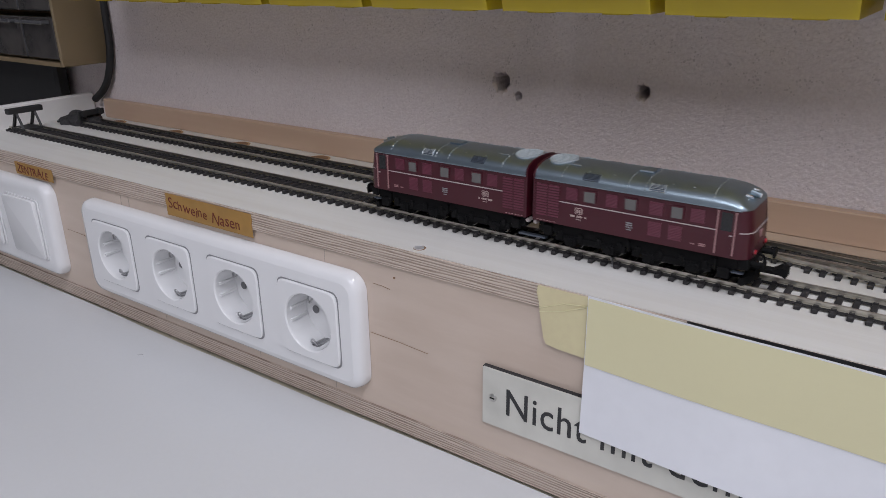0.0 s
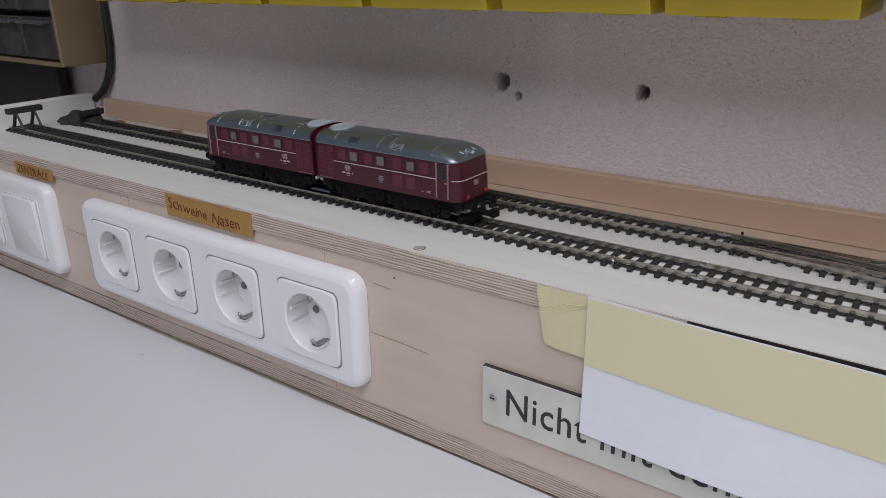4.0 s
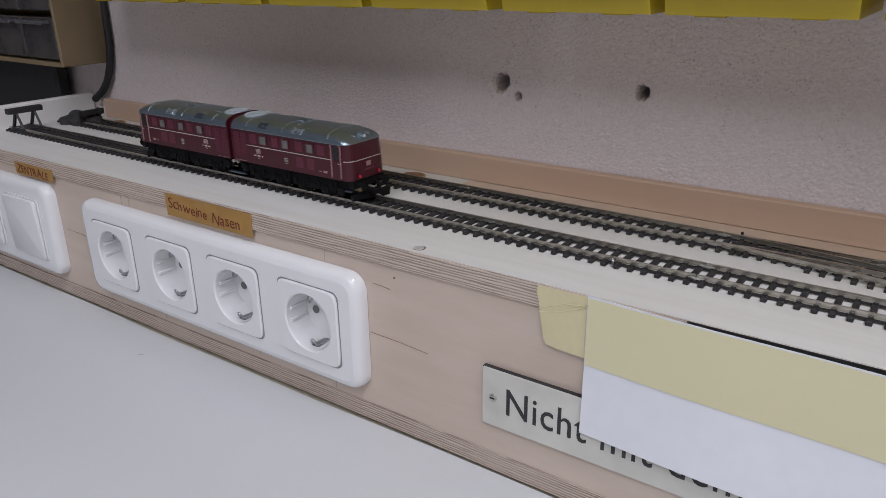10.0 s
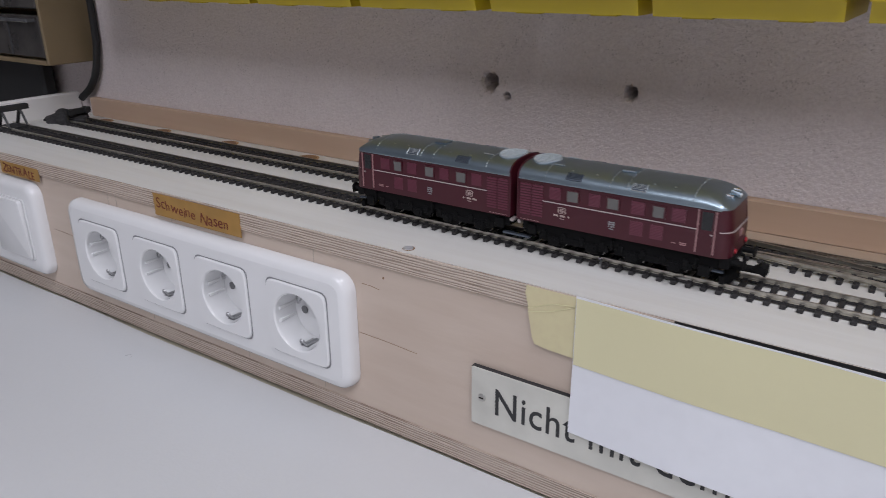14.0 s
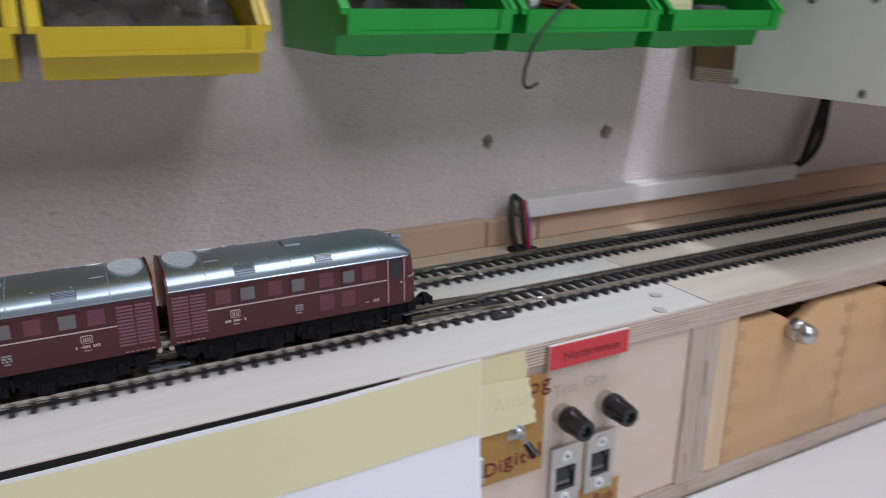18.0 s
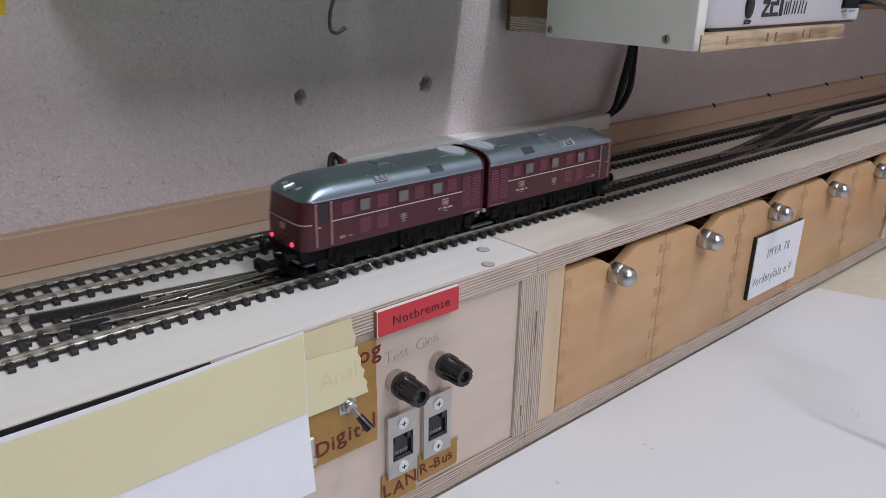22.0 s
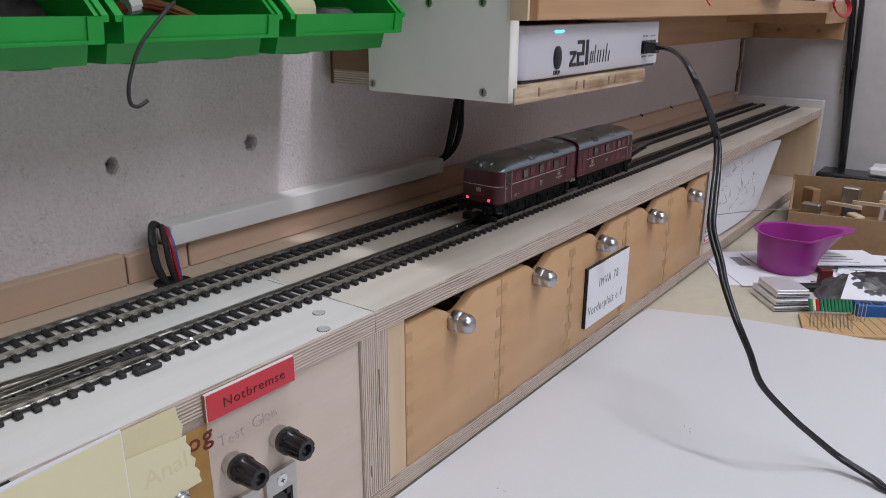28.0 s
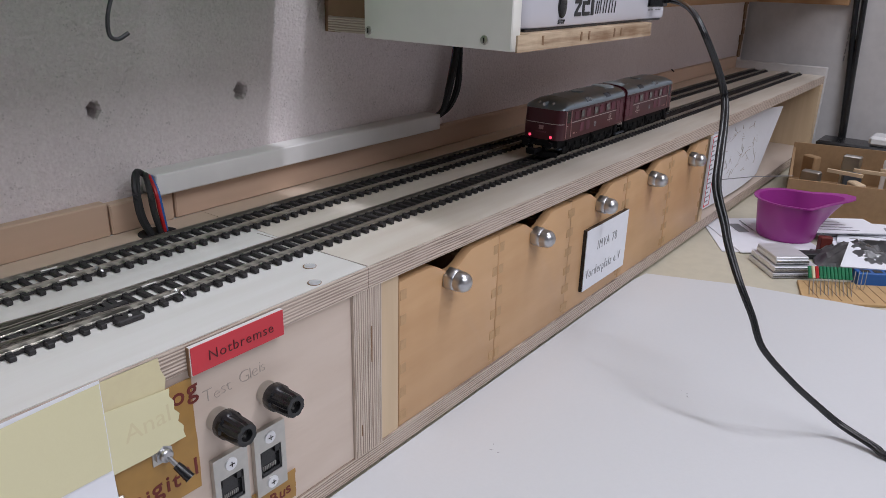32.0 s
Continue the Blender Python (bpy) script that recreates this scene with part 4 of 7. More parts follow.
        for s0, s1, za, zb in ((0.0204, 0.0266, 0.0286, 0.0350), (0.0419, 0.0478, 0.0286, 0.0350), (0.0638, 0.0703, 0.0286, 0.0350), (0.0834, 0.0899, 0.0286, 0.0350),
                               (0.0638, 0.0703, 0.0180, 0.0252), (0.0738, 0.0801, 0.0180, 0.0252)):
            g = plate(s0, s1, za, zb, LOCO_RED_LIGHT, "vent_panel", 0.00008, "fine louvred vent panel")
            louvres(s0 + 0.0002, s1 - 0.0002, za + 0.0002, zb, 9, 0.0005, 0.0002, LOCO_RED_LIGHT, g)
        for s0, s1 in ((0.0298, 0.0369), (0.0512, 0.0580), (0.0739, 0.0804)):
            w = plate(s0, s1, 0.0285, 0.0350, LOCO_RED, "window_frame", 0.0003)
            plate(s0 + 0.0007, s1 - 0.0007, 0.0291, 0.0344, LOCO_GLASS, "pane", 0.0004, "dull grey window", w)
        plate(0.0168, 0.0957, 0.02675, 0.02722, LINE_WHITE, "white_line", 0.0002)
        for s in (0.0957, 0.1036):
            r = part("door_handrail", block(s - 0.00032, s + 0.00032, min(yw + y * 0.0001, yw + y * 0.0005), max(yw + y * 0.0001, yw + y * 0.0005), 0.0160, 0.0364), LINE_PINK, base, "pale handrail")
            part("bracket", block(s - 0.0005, s + 0.0005, min(yw, yw + y * 0.0006), max(yw, yw + y * 0.0006), 0.0358, 0.0364), LINE_PINK, r)
        d = plate(0.0966, 0.1028, 0.0162, 0.0364, LOCO_RED, "cab_door", 0.00012)
        plate(0.0972, 0.1022, 0.0272, 0.0358, BLACK, "door_window", 0.0002, "dark door window", d)
        plate(0.1016, 0.1027, 0.0250, 0.0255, LINE_WHITE, "door_handle", 0.0006, "", d)
        # emblem, running number and notices as plain shapes
        lo, hi = sorted((yw, yw + y * 0.00025))
        e = part("emblem", prism(rounded(0.0257, 0.0299, 0.0220, 0.0253, 0.0007, 3), 1, lo, hi), LOCO_GOLD, base, "small pale emblem")
        lo2, hi2 = sorted((yw, yw + y * 0.0004))
        part("emblem_field", prism(rounded(0.0260, 0.0296, 0.0223, 0.0250, 0.0005, 3), 1, lo2, hi2), LOCO_RED, e)
        lo3, hi3 = sorted((yw, yw + y * 0.0005))
        for c in (0.0267, 0.0274, 0.0282, 0.0289):
            part("emblem_bar", block(c - 0.00018, c + 0.00018, lo3, hi3, 0.0227, 0.0246), LOCO_GOLD, e)
        for i in range(10):
            if i not in (3, 8):
                part("number_bar", block(0.0234 + i * 0.00088, 0.0240 + i * 0.00088, lo, hi, 0.0202 + (0.0004 if i == 7 else 0), 0.0212 - (0.0004 if i == 7 else 0)), LOCO_GOLD, base)
        for i in range(3):
            part("number_bar", block(0.0266 + i * 0.0009, 0.0272 + i * 0.0009, lo, hi, 0.0190, 0.0193), LOCO_GOLD, base)
        for a, b2, za, zb in ((0.0529, 0.0562, 0.0221, 0.0227), (0.0529, 0.0543, 0.0210, 0.0217), (0.0547, 0.0562, 0.0210, 0.0217), (0.0529, 0.0536, 0.0200, 0.0206), (0.0541, 0.0550, 0.0198, 0.0206), (0.0555, 0.0562, 0.0200, 0.0206), (0.0534, 0.0557, 0.0188, 0.0192)):
            part("data_bar", block(a, b2, lo, hi, za, zb), GREY_INK, base)
        for a, b2, zz in ((0.0846, 0.0852, 0.0180), (0.0855, 0.0864, 0.0180), (0.0884, 0.0914, 0.0186), (0.0884, 0.0914, 0.0178)):
            part("data_bar", block(a, b2, lo, hi, zz, zz + 0.0005), LINE_PINK, base)
        for i in range(6):
            part("data_bar", block(0.0042 + i * 0.0019, 0.0054 + i * 0.0019, lo, hi, 0.0153, 0.0156), LINE_PINK, base)
    # nose: cab windows, line, emblem, lamps
    for y in (-1, 1):
        part("cab_window", block(0.1096 - 0.0022, 0.1096, y * 0.0048 - 0.0037, y * 0.0048 + 0.0037, 0.0300, 0.0356, 0.0003), LOCO_CAB_GLASS, base, "dark cab window", at=pose(0, 0, 0))
        part("wiper", tube([(0.1099, y * 0.0030, 0.0300), (0.1097, y * 0.0055, 0.0338)], 0.00016, 4), LINE_PINK, base)
    line = []
    for i in range(41):
        yy = (-1 + i / 20) * 0.0171
        u = max(0.0, (abs(yy) - 0.0104) / (SIDE - 0.0104))
        s = CORNER + (TIP - CORNER) * math.sqrt(max(0.0, 1 - u * u))
        line.append((s - rake(s, 0.027) + 0.00005, yy * 1.004, 0.0270))
    part("white_line", tube(line, 0.00026, 4), LINE_WHITE, base)
    part("emblem", block(0.1098, 0.1114, -0.0019, 0.0019, 0.0222, 0.0250), LINE_PINK, base, "small pale emblem")
    part("number_bar", block(0.1098, 0.1114, -0.0046, 0.0046, 0.0197, 0.0206), LOCO_RED_LIGHT, base)
    for y in (-1, 1):
        lamp = part("lamp_housing", rod(0.0020, (0.1075, y * 0.0092, 0.0170), (0.1116, y * 0.0092, 0.0170), 14), LOCO_RED, base)
        part("tail_lens", rod(0.0011, (0.1114, y * 0.0092, 0.0170), (0.1121, y * 0.0092, 0.0170), 12), RED_LAMP_DIM if k == 1 else RED_LAMP, lamp, "unlit red tail lamp" if k == 1 else "glowing red tail lamp")
    # frame, bogies, wheels, buffers, coupling, plough
    part("underframe", block(0.004, 0.106, -0.0140, 0.0140, 0.0085, 0.0145), LOCO_BLACK, base, "black underframe")
    part("buffer_beam", block(0.1062, 0.1108, -0.0150, 0.0150, 0.0092, 0.0145, 0.0004), LOCO_BLACK, base)
    for y in (-1, 1):
        b = part("buffer", rod(0.0014, (0.1108, y * 0.0102, 0.0116), (0.1162, y * 0.0102, 0.0116), 12), LOCO_BLACK, base, "round black buffer")
        part("buffer_plate", rod(0.0029, (0.1160, y * 0.0102, 0.0116), (0.1169, y * 0.0102, 0.0116), 18), LOCO_BLACK, b)
        part("step", block(0.0975, 0.1030, y * 0.0150 - 0.001, y * 0.0150 + 0.001, 0.0040, 0.0090, 0.0003), LOCO_BLACK, base)
        part("step_plate", block(0.1040, 0.1090, y * 0.0146 - 0.0012, y * 0.0146 + 0.0012, 0.0074, 0.0080), LOCO_GREY, base)
        part("brake_hose", tube(spline([(0.1108, y * 0.0055, 0.0112), (0.1128, y * 0.0055, 0.0102), (0.1130, y * 0.0055, 0.0075), (0.1122, y * 0.0055, 0.0058)], 4), 0.0006, 6), LOCO_BLACK, base)
    part("plough", prism([(0.1092, -0.0135), (0.1132, 0.0), (0.1092, 0.0135), (0.1070, 0.0135), (0.1070, -0.0135)], 2, 0.0012, 0.0050), LOCO_BLACK, base)
    part("coupling", block(0.1090, 0.1225, -0.0022, 0.0022, 0.0052, 0.0075, 0.0004), LOCO_BLACK, base, "black hook coupling")
    part("coupling_hook", prism([(0.1185, 0.0072), (0.1250, 0.0048), (0.1250, 0.0090), (0.1222, 0.0096)], 1, -0.0036, 0.0036), LOCO_BLACK, base)
    for y in (-1, 1):
        for s0 in (0.0140, 0.0560):
            bm = block(s0, s0 + 0.0385, y * 0.0136 - 0.0009, y * 0.0136 + 0.0009, 0.0048, 0.0084, 0.0003)
            for i in range(2):
                s = s0 + 0.0088 + i * 0.0212
                block(s - 0.0030, s + 0.0030, y * 0.0149 - 0.0009, y * 0.0149 + 0.0009, 0.0034, 0.0078, 0.0005, bm=bm)
                rod(0.0019, (s, y * 0.0156, 0.0056), (s, y * 0.0165, 0.0056), 12, bm=bm)
                block(s - 0.0068, s - 0.0042, y * 0.0147 - 0.0007, y * 0.0147 + 0.0007, 0.0060, 0.0104, 0.0004, bm=bm)
                block(s + 0.0042, s + 0.0068, y * 0.0147 - 0.0007, y * 0.0147 + 0.0007, 0.0060, 0.0104, 0.0004, bm=bm)
            part("side_frame", bm, LOCO_BLACK, base, "black bogie side frame with axle boxes")
        for s0, s1 in ((0.0070, 0.0125), (0.0538, 0.0552), (0.0955, 0.0970)):
            part("air_tank", block(s0, s1, y * 0.0142 - 0.0016, y * 0.0142 + 0.0016, 0.0066, 0.0125, 0.0012, 2), LOCO_BLACK, base, smooth=True)
    for i in range(4):
        s = 0.0228 + (i % 2) * 0.0212 + (i // 2) * 0.0420
        wset = part("wheelset", rod(0.0012, (0, -0.011, 0), (0, 0.011, 0), 8), NICKEL, base, at=pose(s, 0, 0.0056))
        for y in (-1, 1):
            part("wheel", rod(0.0056, (0, y * 0.0074, 0), (0, y * 0.0098, 0), 20), LOCO_BLACK, wset)
            part("tyre", rod(0.0059, (0, y * 0.0070, 0), (0, y * 0.0076, 0), 20), NICKEL, wset)
    return base


def locomotive():
    loco = thing("locomotive", "crimson double diesel model locomotive with silver roof on track", "model locomotive")
    for k in (1, -1):
        loco_half(loco, k)
    # what joins the halves
    part("drawbar", block(-0.012, 0.012, -0.0030, 0.0030, 0.0085, 0.0110, 0.0004), NICKEL, loco, "pale metal drawbar")
    for z in (0.0225, 0.0195, 0.0165):
        part("gangway_fold", block(-0.0017, 0.0017, -0.0055, 0.0055, z, z + 0.0012, 0.0003), LOCO_BLACK, loco)
    part("centre_step", block(-0.0075, 0.0085, -0.0152, -0.0128, 0.0042, 0.0052), LOCO_GREY, loco, "dull metal step under the gap")
    for x in (-0.0024, 0.0022):
        part("socket", rod(0.0011, (x, -0.0110, 0.0126), (x, -0.0150, 0.0126), 10), LINE_WHITE, loco, "small pale plug")
    return loco


LOCO = locomotive()


# ---- sockets, switch and labels on the front panel ----
def plate_with_holes(name, x0, x1, z0, z1, r, y_back, y_front, mat, parent, label):
    """A moulded frame with a rounded outline and a soft bulging rim."""
    bm = bmesh.new()
    loops = []
    for inset, y in ((0.0, y_back), (0.0, y_back - 0.003), (0.0009, y_front + 0.0028), (0.0028, y_front + 0.0009), (0.0062, y_front)):
        loops.append([bm.verts.new((x, y, z)) for x, z in rounded(x0 + inset, x1 - inset, z0 + inset, z1 - inset, r - inset * 0.7, 7)])
    for q, s in zip(loops, loops[1:]):
        k = len(q)
        for j in range(k):
            bm.faces.new((q[j], q[(j + 1) % k], s[(j + 1) % k], s[j]))
    bm.faces.new(loops[-1])
    bm.faces.new(loops[0][::-1])
    return part(name, bm, mat, parent, label, smooth=True)


def socket_insert(parent, cx, cz, y):
    """One earthed socket: a square cover with a deep round well, pins holes and earth clips."""
    half, rw = 0.0251, 0.0188
    bm = bmesh.new()
    n = 96

    def ring(pts, yy):
        return [bm.verts.new((px, yy, pz)) for px, pz in pts]

    def square(h, r):
        out = []
        for j in range(n):
            a = 2 * math.pi * (j + 0.5) / n
            c, s = math.cos(a), math.sin(a)
            k = (abs(c) ** 10 + abs(s) ** 10) ** (-1 / 10)
            out.append((cx + h * c * k, cz + h * s * k))
        return out

    def circle(r):
        return [(cx + r * math.cos(2 * math.pi * (j + 0.5) / n), cz + r * math.sin(2 * math.pi * (j + 0.5) / n)) for j in range(n)]

    loops = [ring(square(half, 0), y + 0.003), ring(square(half, 0), y - 0.0006), ring(square(half - 0.0007, 0), y - 0.0013), ring(circle(rw + 0.0009), y - 0.0013), ring(circle(rw), y - 0.0004), ring(circle(rw - 0.0008), y + 0.0165)]
    for q, s in zip(loops, loops[1:]):
        for j in range(n):
            bm.faces.new((q[j], q[(j + 1) % n], s[(j + 1) % n], s[j]))
    bm.faces.new(loops[-1])
    ins = part("socket_insert", bm, WHITE_PLASTIC, parent, "white earthed socket insert with a round well", smooth=True)
    ins.data.set_sharp_from_angle(angle=radians(25))
    for s in (-1, 1):
        part("pin_hole", rod(0.0027, (cx + s * 0.0095, y + 0.0158, cz), (cx + s * 0.0095, y + 0.0162, cz), 16), SHUTTER, ins, "grey shutter of a pin hole")
        foot = cz + s * (rw - 0.0008)
        clip = part("earth_clip", tube(spline([(cx - 0.0021, y + 0.0145, foot), (cx - 0.0021, y + 0.0060, foot - s * 0.0004), (cx - 0.0020, y + 0.0030, foot - s * 0.0024), (cx - 0.0009, y + 0.0022, foot - s * 0.0050),
                                               (cx + 0.0009, y + 0.0022, foot - s * 0.0050), (cx + 0.0020, y + 0.0030, foot - s * 0.0024), (cx + 0.0021, y + 0.0060, foot - s * 0.0004), (cx + 0.0021, y + 0.0145, foot)], 4), 0.00065, 6), CHROME, ins, "bright bent steel earth clip", smooth=True)
        part("clip_slot", block(cx - 0.0030, cx + 0.0030, y + 0.0040, y + 0.0160, min(foot, foot + s * 0.0004), max(foot, foot + s * 0.0004)), GREY_INK, clip)
        for dz in (-0.0042, 0.0042):
            part("guide_rib", block(cx + s * (rw - 0.0011) - 0.0008, cx + s * (rw - 0.0011) + 0.0008, y + 0.0022, y + 0.016, cz + dz - 0.0011, cz + dz + 0.0011, 0.0003), WHITE_PLASTIC, ins)
    return ins


SOCKET_X = (0.0075, 0.0768, 0.1455, 0.2142)


def socket_strip():
    t = thing("socket_strip", "glossy white frame with four earthed wall sockets on the box front", "power socket")
    zc = 0.0608
    x0, x1, z0, z1 = -0.0347, 0.2546, zc - 0.0388, zc + 0.0385
    plate = plate_with_holes("frame", x0, x1, z0, z1, 0.0115, 0.001, -0.0085, WHITE_PLASTIC, t, "glossy white frame")
    for i in range(4):
        socket_insert(t, SOCKET_X[i], zc, -0.0090)
        bm = bmesh.new()
        rims = []
        for g, r, y in ((0.0257, 0.0052, -0.0083), (0.0257, 0.0052, -0.0088), (0.0247, 0.0042, -0.0088), (0.0247, 0.0042, -0.0083)):
            rims.append([bm.verts.new((px, y, pz)) for px, pz in rounded(SOCKET_X[i] - g, SOCKET_X[i] + g, zc - g, zc + g, r, 6)])
        for q, w in zip(rims, rims[1:] + rims[:1]):
            for k in range(len(q)):
                bm.faces.new((q[k], q[(k + 1) % len(q)], w[(k + 1) % len(q)], w[k]))
        part("joint", bm, GREY_INK, t, "thin dark joint round an insert")
    # the frame's face is opened behind each insert
    me = plate.data
    bm = bmesh.new()
    bm.from_mesh(me)
    face = max(bm.faces, key=lambda f: f.calc_area() if f.calc_center_median().y < -0.0084 else 0)
    bmesh.ops.delete(bm, geom=[face], context="FACES_ONLY")
    back = [f for f in bm.faces if f.calc_center_median().y > 0.0005 and abs(f.normal.y) > 0.9]
    bmesh.ops.delete(bm, geom=back, context="FACES_ONLY")
    half = 0.0236
    za, zb = zc - half, zc + half
    xa, xb, zl, zh = x0 + 0.0062, x1 - 0.0062, z0 + 0.0062, z1 - 0.0062
    yf = -0.0085

    def quad(a, b, c, d):
        bm.faces.new([bm.verts.new((px, yf, pz)) for px, pz in ((a, c), (b, c), (b, d), (a, d))])

    rr = 0.0072
    quad(xa + rr, xb - rr, zb, zh)
    quad(xa + rr, xb - rr, zl, za)
    last = xa
    for i in range(4):
        quad(last, SOCKET_X[i] - half, za, zb)
        last = SOCKET_X[i] + half
    quad(last, xb, za, zb)
    for sx, ex in ((xa, 1), (xb, -1)):
        for sz, lim, ez in ((zh, zb, -1), (zl, za, 1)):
            cx, cz = sx + ex * rr, sz + ez * rr
            pts = [(cx, lim), (sx, lim), (sx, cz)]
            for k in range(7):
                a = math.pi / 2 * k / 6
                pts.append((cx - ex * rr * math.cos(a), cz - ez * rr * math.sin(a)))
            clean = [pts[0]]
            for p in pts[1:]:
                if (Vector(p) - Vector(clean[-1])).length > 1e-6:
                    clean.append(p)
            bm.faces.new([bm.verts.new((px, yf, pz)) for px, pz in clean])
    bmesh.ops.recalc_face_normals(bm, faces=bm.faces)
    bm.to_mesh(me)
    bm.free()
    me.polygons.foreach_set("use_smooth", [True] * len(me.polygons))
    me.set_sharp_from_angle(angle=radians(38))


def switch_pair():
    t = thing("light_switch", "glossy white double rocker switch on the box front", "switch")
    zc = 0.0600
    plate_with_holes("frame", -0.2350, -0.0832, zc - 0.0405, zc + 0.0405, 0.0115, 0.001, -0.0085, WHITE_PLASTIC, t, "glossy white frame")
    for cx in (-0.1945, -0.1235):
        part("rocker_bed", prism(rounded(cx - 0.0272, cx + 0.0272, zc - 0.0272, zc + 0.0272, 0.004, 4), 1, -0.0098, -0.0086, 0.0004), WHITE_PLASTIC, t)
        bm = prism(rounded(cx - 0.0255, cx + 0.0255, zc - 0.0262, zc + 0.0262, 0.003, 4), 1, -0.0138, -0.0099, 0.0008)
        for v in bm.verts:
            if v.co.y < -0.012:
                v.co.y += 0.0022 * (0.5 - (v.co.z - zc) / 0.05)
        part("rocker", bm, WHITE_PLASTIC, t, "white rocker", smooth=True)


socket_strip()
switch_pair()


def tape_piece(name, x0, x1, z0, z1, y, mat, label, category, ragged=0.0, seed=1, parent=None, bend=0.0):
    """A thin strip of tape on the front, its short ends torn."""
    rnd = random.Random(seed)
    n = 9
    left = [(x0 + rnd.uniform(-1, 1) * ragged, z0 + (z1 - z0) * i / n) for i in range(n + 1)]
    right = [(x1 + rnd.uniform(-1, 1) * ragged + bend * (i / n - 0.5), z0 + (z1 - z0) * i / n) for i in range(n + 1)]
    bm = prism(left[::-1] + right, 1, y - 0.00025, y)
    if parent is not None:
        return part(name, bm, mat, parent, label)
    return solo(name, bm, mat, label, category)


def labels_left():
    t = tape_piece("tape_label", -0.1375, -0.0775, 0.1033, 0.1140, -0.0014, BROWN_TAPE, "brown tape label with hand-lettered capitals", "label", 0.0005, 2)
    handwriting("writing", "ZENTRALE", 0.0098, RED_INK, t, on_front(-0.1345, -0.0017, 0.1052, -1), 2, weight=0.00003)
    t = tape_piece("tape_label", 0.0735, 0.1620, 0.1036, 0.1196, -0.0014, BROWN_TAPE, "brown tape label with handwritten words above the sockets", "label", 0.0005, 3)
    handwriting("writing", "Schweine Nasen", 0.0108, RED_INK, t, on_front(0.0765, -0.0017, 0.1092, -2.5), 5, weight=-0.00003)


labels_left()


def sign_below():
    t = thing("engraved_sign", "pale engraved plate partly hidden behind a taped sheet", "sign")
    part("plate", prism(rounded(0.3366, 0.62, 0.0315, 0.0662, 0.0006, 2), 1, -0.0022, 0.001, 0.0002), SIGN_PLATE, t, "off-white plate with dark edge")
    part("plate_edge", prism(rounded(0.3363, 0.6203, 0.0312, 0.0666, 0.0006, 2), 1, -0.0014, 0.0009), BLACK_INK, t)
    s = part("screw", lathe([(0.0024, 0), (0.0022, 0.0006), (0.0012, 0.0009)], 16), NICKEL, t, "cross-head screw", at=on_front(0.3432, -0.0021, 0.0490))
    part("screw_slot", block(-0.0014, 0.0014, -0.0003, 0.0003, 0.0007, 0.0012), DARK, s)
    at = on_front(0.3503, -0.0023, 0.0415) @ Matrix.Diagonal((0.868, 1, 1, 1))
    lettering("writing", "Nicht mit dem", 0.0228, BLACK_INK, t, at, thick=0.0003, weight=0.00004, spread=1.06)


sign_below()


